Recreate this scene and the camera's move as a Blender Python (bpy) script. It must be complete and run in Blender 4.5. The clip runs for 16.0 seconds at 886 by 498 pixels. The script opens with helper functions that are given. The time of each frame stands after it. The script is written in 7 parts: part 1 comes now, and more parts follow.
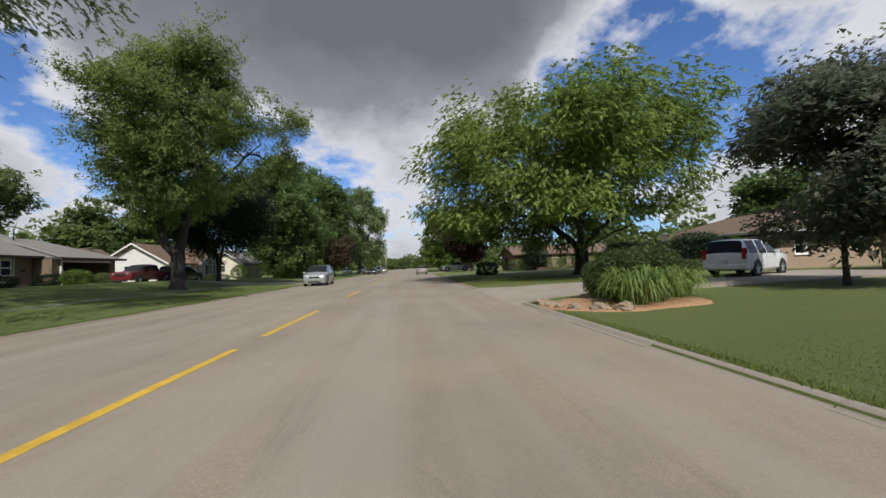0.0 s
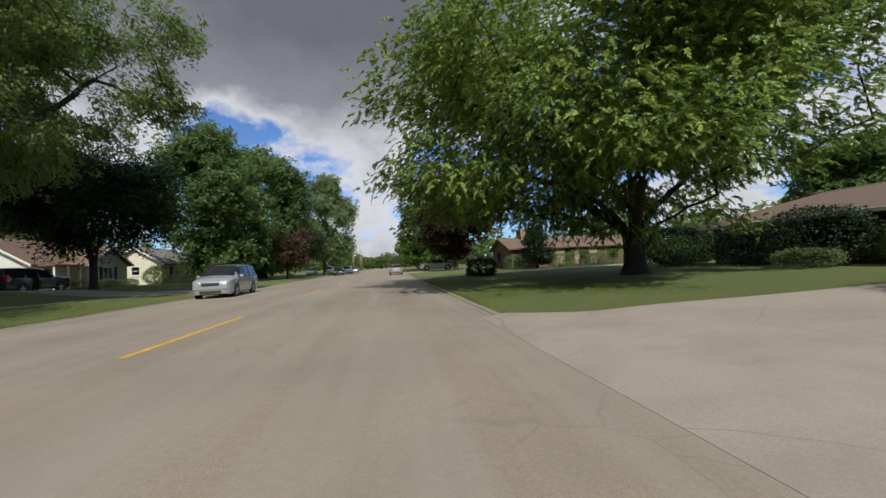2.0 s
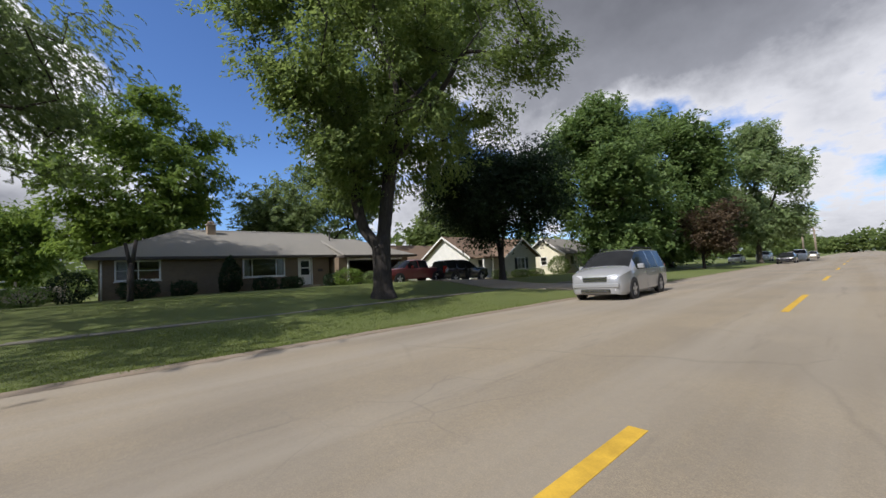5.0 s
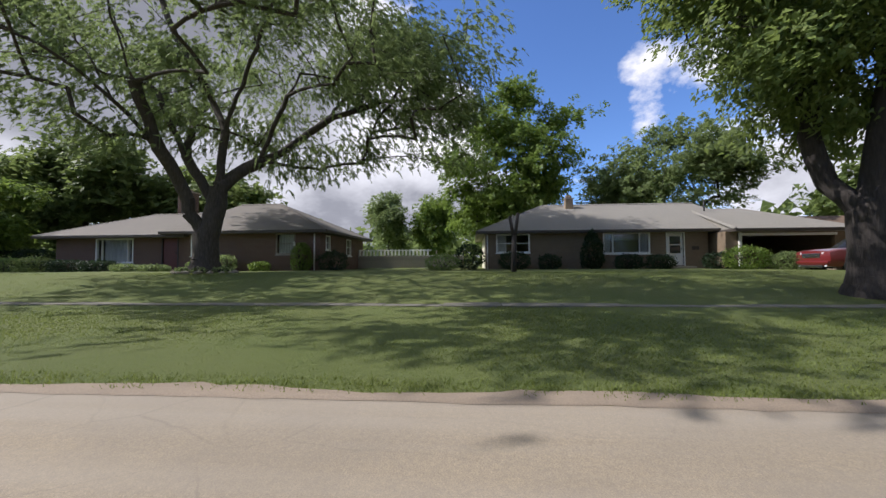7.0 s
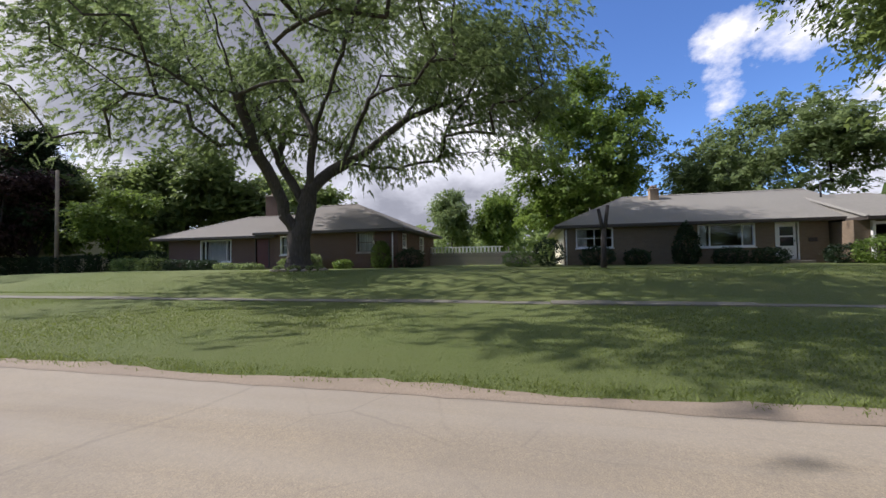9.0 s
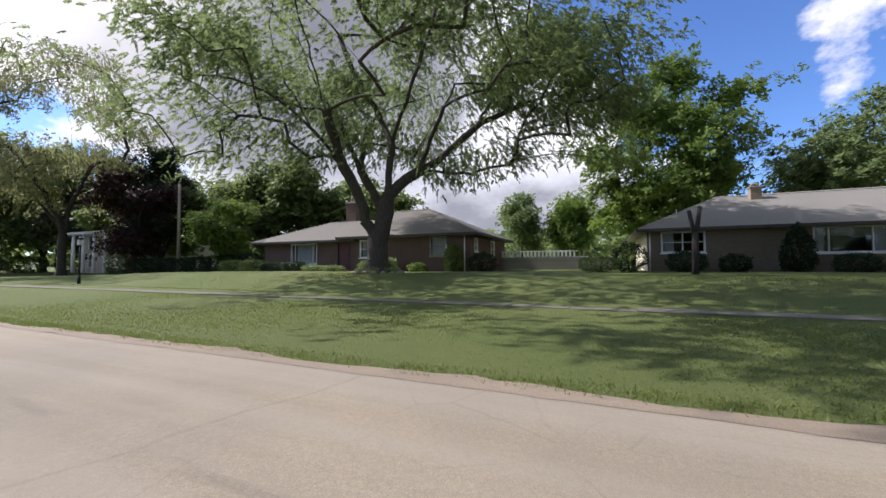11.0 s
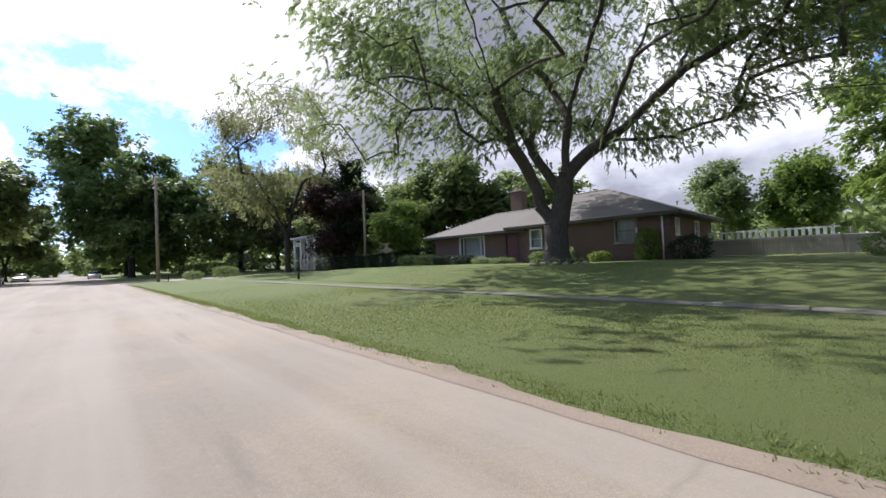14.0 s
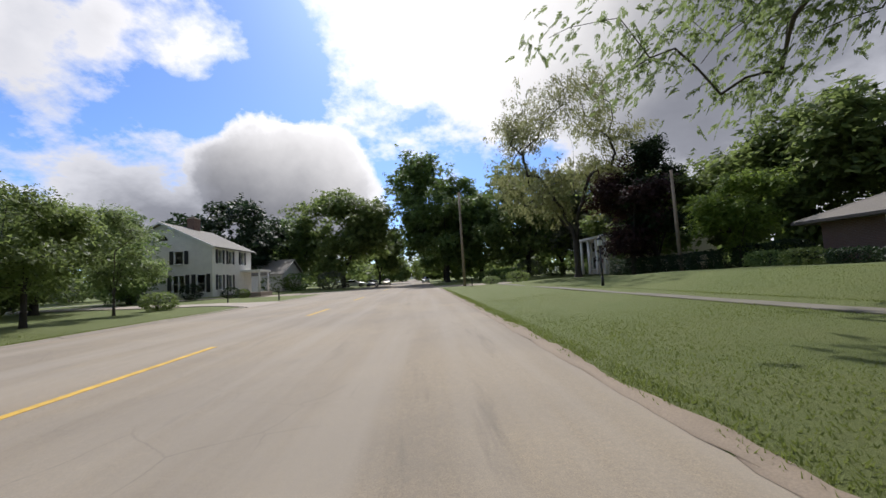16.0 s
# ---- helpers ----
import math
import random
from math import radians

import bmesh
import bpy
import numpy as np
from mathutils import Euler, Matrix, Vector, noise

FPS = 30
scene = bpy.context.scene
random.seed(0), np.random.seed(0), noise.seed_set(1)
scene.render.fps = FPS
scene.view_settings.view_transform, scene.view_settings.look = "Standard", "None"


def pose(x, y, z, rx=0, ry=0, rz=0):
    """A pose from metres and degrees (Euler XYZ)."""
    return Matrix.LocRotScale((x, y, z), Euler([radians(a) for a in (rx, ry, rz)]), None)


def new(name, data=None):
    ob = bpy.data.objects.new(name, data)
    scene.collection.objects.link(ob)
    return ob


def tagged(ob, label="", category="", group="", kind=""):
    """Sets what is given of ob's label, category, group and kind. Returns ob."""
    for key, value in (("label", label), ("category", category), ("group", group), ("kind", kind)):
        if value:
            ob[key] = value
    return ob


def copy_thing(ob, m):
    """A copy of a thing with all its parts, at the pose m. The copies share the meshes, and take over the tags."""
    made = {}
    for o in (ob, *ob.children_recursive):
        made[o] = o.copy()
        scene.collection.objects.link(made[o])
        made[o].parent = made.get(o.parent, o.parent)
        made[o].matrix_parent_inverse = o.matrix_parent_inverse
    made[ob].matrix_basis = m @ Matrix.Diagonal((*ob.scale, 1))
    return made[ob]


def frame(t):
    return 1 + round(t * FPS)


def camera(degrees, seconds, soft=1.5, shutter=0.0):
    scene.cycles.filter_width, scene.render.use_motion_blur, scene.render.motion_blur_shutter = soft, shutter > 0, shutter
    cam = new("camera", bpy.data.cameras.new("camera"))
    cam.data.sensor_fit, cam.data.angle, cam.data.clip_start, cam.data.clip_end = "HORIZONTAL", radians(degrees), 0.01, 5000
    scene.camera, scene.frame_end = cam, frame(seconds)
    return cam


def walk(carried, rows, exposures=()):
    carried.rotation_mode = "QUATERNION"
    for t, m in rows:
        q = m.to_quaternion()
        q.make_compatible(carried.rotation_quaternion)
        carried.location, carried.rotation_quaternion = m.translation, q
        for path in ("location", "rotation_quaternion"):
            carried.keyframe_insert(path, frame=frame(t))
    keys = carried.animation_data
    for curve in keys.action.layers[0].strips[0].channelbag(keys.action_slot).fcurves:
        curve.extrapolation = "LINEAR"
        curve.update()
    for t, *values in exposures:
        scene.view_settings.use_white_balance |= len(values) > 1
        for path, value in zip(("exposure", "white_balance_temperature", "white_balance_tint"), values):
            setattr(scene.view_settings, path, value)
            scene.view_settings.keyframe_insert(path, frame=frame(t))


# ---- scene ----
# camera and its drive
cam = camera(99, 16.0, soft=1.5)
ROWS = [
    (0, -0.322, 5.120, 1.279, -4.96, 2.60, 2.06),
    (0.5, 0.024, 8.114, 1.265, -5.84, 2.58, 1.93),
    (1, 0.321, 10.865, 1.263, -6.85, 2.46, 2.26),
    (1.5, 0.684, 13.814, 1.251, -7.95, 2.35, 2.44),
    (2, 0.857, 16.465, 1.238, -8.02, 2.24, 2.71),
    (2.5, 1.275, 18.465, 1.241, -5.62, 2.19, 3.18),
    (3, 1.116, 20.522, 1.233, -0.19, 2.48, 3.78),
    (3.5, 0.743, 22.060, 1.217, 8.35, 2.87, 4.07),
    (4, 0.096, 23.140, 1.229, 19.87, 3.32, 3.97),
    (4.5, -0.879, 24.055, 1.225, 34.07, 3.67, 3.69),
    (5, -2.023, 24.772, 1.246, 48.10, 3.76, 3.36),
    (5.2, -2.503, 24.905, 1.246, 53.43, 3.70, 3.09),
    (7.3, -6.184, 23.505, 1.253, 97.78, 1.95, 0.26),
    (7.5, -6.185, 23.296, 1.257, 98.97, 1.86, 0.34),
    (8, -6.121, 22.766, 1.251, 100.16, 1.63, 0.67),
    (8.2, -6.108, 22.720, 1.251, 100.89, 1.68, 0.66),
    (10.3, -5.979, 22.235, 1.253, 108.64, 2.18, 0.63),
    (10.5, -5.939, 22.280, 1.271, 110.36, 2.34, 0.38),
    (11, -5.828, 22.322, 1.243, 113.14, 2.47, 0.21),
    (11.5, -5.840, 22.298, 1.258, 115.03, 2.38, 0.26),
    (12, -5.801, 22.206, 1.252, 116.57, 2.26, 0.39),
    (12.5, -5.732, 22.111, 1.253, 118.11, 2.07, 0.59),
    (13, -5.782, 21.870, 1.251, 120.87, 1.67, 1.20),
    (13.5, -6.219, 21.324, 1.257, 126.77, 1.42, 1.55),
    (14, -6.784, 20.366, 1.250, 136.28, 1.64, 2.04),
    (14.5, -7.321, 19.247, 1.226, 147.78, 2.82, 2.85),
    (15, -7.600, 17.921, 1.229, 159.14, 3.94, 2.76),
    (15.5, -7.729, 16.591, 1.242, 168.92, 4.11, 3.11),
    (16, -7.609, 15.165, 1.228, 176.74, 4.20, 3.09),
]
walk(cam, [(t, pose(x, y, z, 90 + pitch, roll, yaw)) for t, x, y, z, yaw, pitch, roll in ROWS],
     exposures=((0.0, -0.28, 6400, 11), (3.5, -0.34, 6400, 11), (5.0, -0.05, 6400, 13), (8.0, 0.2, 6250, 17), (12.0, 0.36, 6200, 18), (13.0, 0.43, 6100, 18), (14.5, 0.5, 6050, 18), (15.3, 0.3, 6150, 17), (16.0, -0.14, 6350, 14)))

# ---- light: afternoon sun ahead of the returning car, broken cumulus ----
SUN_EL, SUN_AZ = 46.0, 184.0          # elevation; heading in degrees, 0 = along +y, turning left
to_sun = Vector((-math.sin(radians(SUN_AZ)) * math.cos(radians(SUN_EL)), math.cos(radians(SUN_AZ)) * math.cos(radians(SUN_EL)), math.sin(radians(SUN_EL))))
sun_data = bpy.data.lights.new("sun", "SUN")
sun_data.energy, sun_data.angle, sun_data.color = 5.0, radians(0.6), (1.0, 0.968, 0.925)
sun = new("sun", sun_data)
sun.rotation_euler = to_sun.to_track_quat("Z", "Y").to_euler()

world = bpy.data.worlds.new("sky")
scene.world = world
world.use_nodes = True
wt = world.node_tree
wt.nodes.clear()


def wn(kind, **props):
    n = wt.nodes.new("ShaderNode" + kind)
    for key, value in props.items():
        setattr(n, key, value)
    return n


def wmath(op, a, b=None, c=None):
    n = wn("Math", operation=op)
    for i, v in enumerate((a, b, c)):
        if v is None:
            continue
        if isinstance(v, (int, float)):
            n.inputs[i].default_value = v
        else:
            wt.links.new(v, n.inputs[i])
    return n.outputs[0]


def wramp(fac, stops):
    n = wn("ValToRGB")
    e = n.color_ramp.elements
    while len(e) < len(stops):
        e.new(0.5)
    for el, (p, col) in zip(e, stops):
        el.position, el.color = p, (*col, 1)
    wt.links.new(fac, n.inputs[0])
    return n.outputs[0]


sky = wn("TexSky", sky_type="NISHITA", sun_disc=False, sun_elevation=radians(SUN_EL), sun_rotation=math.atan2(to_sun.x, to_sun.y), air_density=1.0, dust_density=0.6, ozone_density=1.6)
coord = wn("TexCoord")
sep = wn("SeparateXYZ")
wt.links.new(coord.outputs["Generated"], sep.inputs[0])
# clouds lie on a flat layer, so they shrink towards the horizon
lift = wmath("ADD", wmath("MAXIMUM", sep.outputs[2], 0.0), 0.42)
comb = wn("CombineXYZ")
wt.links.new(wmath("DIVIDE", sep.outputs[0], lift), comb.inputs[0])
wt.links.new(wmath("DIVIDE", sep.outputs[1], lift), comb.inputs[1])
comb.inputs[2].default_value = 2.35


def wnoise(scale, detail, rough, offset):
    m = wn("Mapping")
    m.inputs["Location"].default_value = offset
    wt.links.new(comb.outputs[0], m.inputs[0])
    n = wn("TexNoise")
    n.inputs["Scale"].default_value, n.inputs["Detail"].default_value, n.inputs["Roughness"].default_value = scale, detail, rough
    wt.links.new(m.outputs[0], n.inputs["Vector"])
    return n.outputs[0]


# the bigger clouds and gaps get ragged outlines
warp = wn("TexNoise")
warp.inputs["Scale"].default_value, warp.inputs["Detail"].default_value, warp.inputs["Roughness"].default_value = 3.2, 6.0, 0.6
wt.links.new(coord.outputs["Generated"], warp.inputs["Vector"])
ragged_way = wn("MixRGB", blend_type="LINEAR_LIGHT")
ragged_way.inputs[0].default_value = 0.12
wt.links.new(coord.outputs["Generated"], ragged_way.inputs[1])
wt.links.new(warp.outputs[1], ragged_way.inputs[2])


def toward(az, el, width):
    """1 in the middle of a part of the sky, falling to 0 at width degrees from it."""
    d = (-math.sin(radians(az)) * math.cos(radians(el)), math.cos(radians(az)) * math.cos(radians(el)), math.sin(radians(el)))
    dot = wn("VectorMath", operation="DOT_PRODUCT")
    unit = wn("VectorMath", operation="NORMALIZE")
    wt.links.new(ragged_way.outputs[0], unit.inputs[0])
    wt.links.new(unit.outputs[0], dot.inputs[0])
    dot.inputs[1].default_value = d
    m = wn("MapRange", interpolation_type="SMOOTHSTEP")
    m.inputs["From Min"].default_value, m.inputs["From Max"].default_value = math.cos(radians(width)), 1.0
    wt.links.new(dot.outputs["Value"], m.inputs["Value"])
    return m.outputs[0]


big = wnoise(1.05, 3.0, 0.5, (0.35, -0.55, 0.0))
fine = wnoise(4.7, 10.0, 0.6, (4.0, 1.0, 3.0))
cover = wmath("ADD", wmath("MULTIPLY", big, 0.50), wmath("MULTIPLY", fine, 0.42))
cover = wmath("ADD", cover, 0.015)
body = wmath("ADD", wmath("ADD", wmath("MULTIPLY", big, 0.50), wmath("MULTIPLY", fine, 0.17)), 0.14)
# where the day's big clouds and gaps stand
for az, el, width, amount in ((12, 52, 44, 0.40), (140, 34, 34, 0.26), (198, 13, 12, 0.40), (3, 7, 11, 0.10), (50, 11, 13, 0.13), (104, 13, 22, 0.13), (172, 38, 26, 0.12), (211, 12, 14, 0.10), (222, 25, 8, 0.12), (212, 30, 9, 0.11), (260, 30, 40, 0.05), (-40, 8, 14, 0.09), (-52, 34, 10, 0.12),
                              (-32, 24, 18, -0.14), (81, 29, 19, -0.20), (214, 30, 22, -0.11), (22, 12, 13, -0.12), (-90, 40, 40, -0.05)):
    zone = wmath("MULTIPLY", toward(az, el, width), amount)
    cover, body = wmath("ADD", cover, zone), wmath("ADD", body, zone)
# white cumulus heads over the lawn houses
for az, el, width, amount in ((99, 19, 15, 0.15), (69, 26, 8, 0.13)):
    cover = wmath("ADD", cover, wmath("MULTIPLY", toward(az, el, width), amount))
    body = wmath("SUBTRACT", body, wmath("MULTIPLY", toward(az, el + 3, width), 0.10))
mask = wramp(cover, [(0.468, (0, 0, 0)), (0.540, (1, 1, 1))])
tone = wramp(body, [(0.48, (0.98, 0.98, 0.99)), (0.56, (0.74, 0.76, 0.80)), (0.65, (0.33, 0.345, 0.385)), (0.80, (0.19, 0.20, 0.228))])
# cloud round the sun is lit from behind
near_sun = toward(SUN_AZ, SUN_EL - 4, 40)
glow = wn("MixRGB")
wt.links.new(wmath("MULTIPLY", near_sun, 0.9), glow.inputs[0])
wt.links.new(tone, glow.inputs[1])
glow.inputs[2].default_value = (1.5, 1.48, 1.42, 1)
tone = glow.outputs[0]
mix = wn("MixRGB")
wt.links.new(mask, mix.inputs[0])
sky_gain = wn("MixRGB", blend_type="MULTIPLY")
sky_gain.inputs[0].default_value = 1.0
wt.links.new(sky.outputs[0], sky_gain.inputs[1])
sky_gain.inputs[2].default_value = (0.088, 0.118, 0.165, 1)
wt.links.new(sky_gain.outputs[0], mix.inputs[1])
wt.links.new(tone, mix.inputs[2])
bg = wn("Background")
wt.links.new(mix.outputs[0], bg.inputs[0])
bg.inputs[1].default_value = 1.0
out = wn("OutputWorld")
wt.links.new(bg.outputs[0], out.inputs[0])

# ---- materials ----


class Mat:
    """A small builder for node materials."""

    def __init__(self, name, rough=0.8, metal=0.0):
        self.m = bpy.data.materials.new(name)
        self.m.use_nodes = True
        self.t = self.m.node_tree
        self.b = self.t.nodes["Principled BSDF"]
        self.b.inputs["Roughness"].default_value = rough
        self.b.inputs["Metallic"].default_value = metal
        self.co = self.t.nodes.new("ShaderNodeTexCoord").outputs["Object"]

    def node(self, kind, **props):
        n = self.t.nodes.new("ShaderNode" + kind)
        for key, value in props.items():
            setattr(n, key, value)
        return n

    def link(self, a, b):
        self.t.links.new(a, b)

    def noise(self, scale, detail=4.0, rough=0.55, vec=None):
        n = self.node("TexNoise")
        n.inputs["Scale"].default_value, n.inputs["Detail"].default_value, n.inputs["Roughness"].default_value = scale, detail, rough
        self.link(vec or self.co, n.inputs["Vector"])
        return n.outputs[0]

    def stretch(self, scale):
        n = self.node("Mapping")
        n.inputs["Scale"].default_value = scale
        self.link(self.co, n.inputs[0])
        return n.outputs[0]

    def ramp(self, fac, *stops):
        n = self.node("ValToRGB")
        e = n.color_ramp.elements
        while len(e) < len(stops):
            e.new(0.5)
        for el, (p, col) in zip(e, stops):
            el.position, el.color = p, (*col, 1)
        self.link(fac, n.inputs[0])
        return n.outputs[0]

    def mix(self, fac, a, b, how="MIX"):
        n = self.node("MixRGB", blend_type=how)
        for i, v in enumerate((fac, a, b)):
            if isinstance(v, (int, float)):
                n.inputs[i].default_value = v
            elif isinstance(v, tuple):
                n.inputs[i].default_value = (*v, 1)
            else:
                self.link(v, n.inputs[i])
        return n.outputs[0]

    def bump(self, height, strength=0.3, dist=0.02):
        n = self.node("Bump")
        n.inputs["Strength"].default_value, n.inputs["Distance"].default_value = strength, dist
        self.link(height, n.inputs["Height"])
        self.link(n.outputs[0], self.b.inputs["Normal"])

    def color(self, c):
        if isinstance(c, tuple):
            self.b.inputs["Base Color"].default_value = (*c, 1)
        else:
            self.link(c, self.b.inputs["Base Color"])
        return self.m


def plain(name, col, rough=0.6, metal=0.0, vary=0.12, scale=3.0, bump=0.0, fine=40.0):
    """Painted or moulded surface with faint mottling at two scales."""
    m = Mat(name, rough, metal)
    lo, hi = tuple(c * (1 - vary) for c in col), tuple(min(1, c * (1 + vary)) for c in col)
    c = m.ramp(m.noise(scale), (0.3, lo), (0.7, hi))
    c = m.mix(0.25, c, m.ramp(m.noise(fine, 3), (0.3, lo), (0.7, hi)))
    if bump:
        m.bump(m.noise(fine, 4), bump, 0.01)
    return m.color(c)


def leaf_material(name, dark, light, trans=0.35):
    m = Mat(name, 0.55)
    geo = m.node("NewGeometry")
    c = m.ramp(geo.outputs["Random Per Island"], (0.0, dark), (0.65, tuple(a * 0.62 + b * 0.38 for a, b in zip(dark, light))), (1.0, light))
    # paler clumps: yellowish tips, with the sun on the tufts put into the colour
    c = m.mix(m.ramp(m.noise(0.9, 3, 0.6), (0.45, (0, 0, 0)), (0.66, (0.75, 0.75, 0.75))), c, light)
    m.color(c)
    m.b.inputs["Specular IOR Level"].default_value = 0.25
    tr = m.node("BsdfTranslucent")
    m.link(m.mix(0.6, c, tuple(min(1, v * 1.7) for v in light)), tr.inputs[0])
    ms = m.node("MixShader")
    ms.inputs[0].default_value = trans
    outp = m.t.nodes["Material Output"]
    m.link(m.b.outputs[0], ms.inputs[1])
    m.link(tr.outputs[0], ms.inputs[2])
    m.link(ms.outputs[0], outp.inputs[0])
    return m.m


def bark_material(name, col):
    m = Mat(name, 0.95)
    v = m.stretch((7, 7, 1.6))
    n1 = m.noise(2.2, 6, 0.65, v)
    c = m.ramp(n1, (0.3, tuple(x * 0.45 for x in col)), (0.6, col), (0.8, tuple(x * 1.5 for x in col)))
    m.bump(n1, 0.9, 0.06)
    return m.color(c)


def cracks(m, scale, width, wobble=0.12):
    """Thin wandering lines, 1 on the line."""
    cell = m.node("TexVoronoi", feature="DISTANCE_TO_EDGE")
    cell.inputs["Scale"].default_value = scale
    w = m.node("MixRGB", blend_type="LINEAR_LIGHT")
    w.inputs[0].default_value = wobble
    m.link(m.co, w.inputs[1])
    n = m.node("TexNoise")
    n.inputs["Scale"].default_value, n.inputs["Detail"].default_value = 1.3, 5.0
    m.link(m.co, n.inputs["Vector"])
    m.link(n.outputs[1], w.inputs[2])
    m.link(w.outputs[0], cell.inputs["Vector"])
    return m.ramp(cell.outputs["Distance"], (0.0, (1, 1, 1)), (width, (0, 0, 0)))


def asphalt_material():
    m = Mat("road_surface", 0.90)
    speck = m.noise(95.0, 5, 0.75)
    grain = m.noise(24.0, 4, 0.7)
    c = m.ramp(speck, (0.25, (0.160, 0.128, 0.086)), (0.5, (0.292, 0.238, 0.161)), (0.78, (0.465, 0.39, 0.28)))
    c = m.mix(m.ramp(grain, (0.36, (0.4, 0.4, 0.4)), (0.62, (0, 0, 0))), c, (0.175, 0.152, 0.120))
    patch = m.noise(0.22, 6, 0.62)
    c = m.mix(m.ramp(patch, (0.42, (0, 0, 0)), (0.60, (0.6, 0.6, 0.6))), c, (0.185, 0.160, 0.126))
    # pale wheel tracks and dark oil line run along the street
    lanes = m.noise(0.9, 4, 0.6, m.stretch((1.0, 0.05, 1)))
    c = m.mix(m.ramp(lanes, (0.42, (0, 0, 0)), (0.62, (0.55, 0.55, 0.55))), c, (0.315, 0.278, 0.222))
    drips = m.noise(1.7, 5, 0.7, m.stretch((1.0, 0.12, 1)))
    c = m.mix(m.ramp(drips, (0.60, (0, 0, 0)), (0.74, (0.45, 0.45, 0.45))), c, (0.115, 0.100, 0.082))
    some = m.ramp(m.noise(0.13, 3), (0.46, (0.0, 0.0, 0.0)), (0.56, (0.2, 0.2, 0.2)))
    c = m.mix(m.mix(1.0, some, cracks(m, 0.13, 0.0028), "MULTIPLY"), c, (0.075, 0.068, 0.058))
    c = m.mix(m.mix(1.0, m.ramp(m.noise(0.3, 3), (0.52, (0, 0, 0)), (0.62, (0.25, 0.25, 0.25))), cracks(m, 0.9, 0.014), "MULTIPLY"), c, (0.10, 0.088, 0.072))
    m.bump(speck, 0.55, 0.008)
    return m.color(c)


def concrete_material(name, col):
    m = Mat(name, 0.9)
    g = m.noise(60, 5, 0.7)
    c = m.ramp(g, (0.3, tuple(x * 0.75 for x in col)), (0.7, tuple(x * 1.15 for x in col)))
    c = m.mix(m.ramp(m.noise(0.8, 5, 0.65), (0.42, (0, 0, 0)), (0.7, (0.5, 0.5, 0.5))), c, tuple(x * 0.66 for x in col))
    m.bump(g, 0.35, 0.006)
    return m.color(c)


def drive_material():
    m = Mat("driveway_concrete", 0.9)
    g = m.noise(60, 5, 0.7)
    c = m.ramp(g, (0.3, (0.255, 0.215, 0.165)), (0.7, (0.385, 0.33, 0.26)))
    c = m.mix(m.ramp(m.noise(0.5, 6, 0.65), (0.42, (0, 0, 0)), (0.66, (0.55, 0.55, 0.55))), c, (0.215, 0.18, 0.138))
    c = m.mix(m.ramp(m.noise(1.6, 5, 0.7, m.stretch((0.25, 1, 1))), (0.58, (0, 0, 0)), (0.72, (0.4, 0.4, 0.4))), c, (0.15, 0.125, 0.10))
    c = m.mix(m.mix(0.4, (0, 0, 0), cracks(m, 0.33, 0.0040, 0.08)), c, (0.10, 0.085, 0.068))
    m.bump(g, 0.4, 0.006)
    return m.color(c)


def lawn_material():
    m = Mat("lawn", 0.95)
    c = m.ramp(m.noise(38, 6, 0.7), (0.25, (0.060, 0.084, 0.019)), (0.55, (0.126, 0.157, 0.036)), (0.8, (0.182, 0.210, 0.060)))
    c = m.mix(m.ramp(m.noise(0.5, 5, 0.65), (0.4, (0, 0, 0)), (0.7, (0.55, 0.55, 0.55))), c, (0.150, 0.165, 0.044))
    c = m.mix(m.ramp(m.noise(0.12, 3), (0.45, (0, 0, 0)), (0.7, (0.4, 0.4, 0.4))), c, (0.095, 0.138, 0.022))
    m.bump(m.noise(60, 5, 0.8), 0.8, 0.05)
    return m.color(c)


def shingle_material(name, col):
    m = Mat(name, 0.92)
    wave = m.node("TexWave", wave_type="BANDS", bands_direction="Z")
    wave.inputs["Scale"].default_value = 5.2
    wave.inputs["Distortion"].default_value = 0.6
    wave.inputs["Detail Scale"].default_value = 2.0
    m.link(m.co, wave.inputs["Vector"])
    g = m.noise(26, 4, 0.7)
    c = m.ramp(g, (0.3, tuple(x * 0.7 for x in col)), (0.72, tuple(x * 1.25 for x in col)))
    c = m.mix(m.ramp(wave.outputs[0], (0.0, (0.45, 0.45, 0.45)), (0.16, (0, 0, 0))), c, tuple(x * 0.5 for x in col))
    c = m.mix(m.ramp(m.noise(0.5, 4), (0.4, (0, 0, 0)), (0.7, (0.4, 0.4, 0.4))), c, tuple(x * 0.8 for x in col))
    m.bump(wave.outputs[0], 0.35, 0.02)
    return m.color(c)


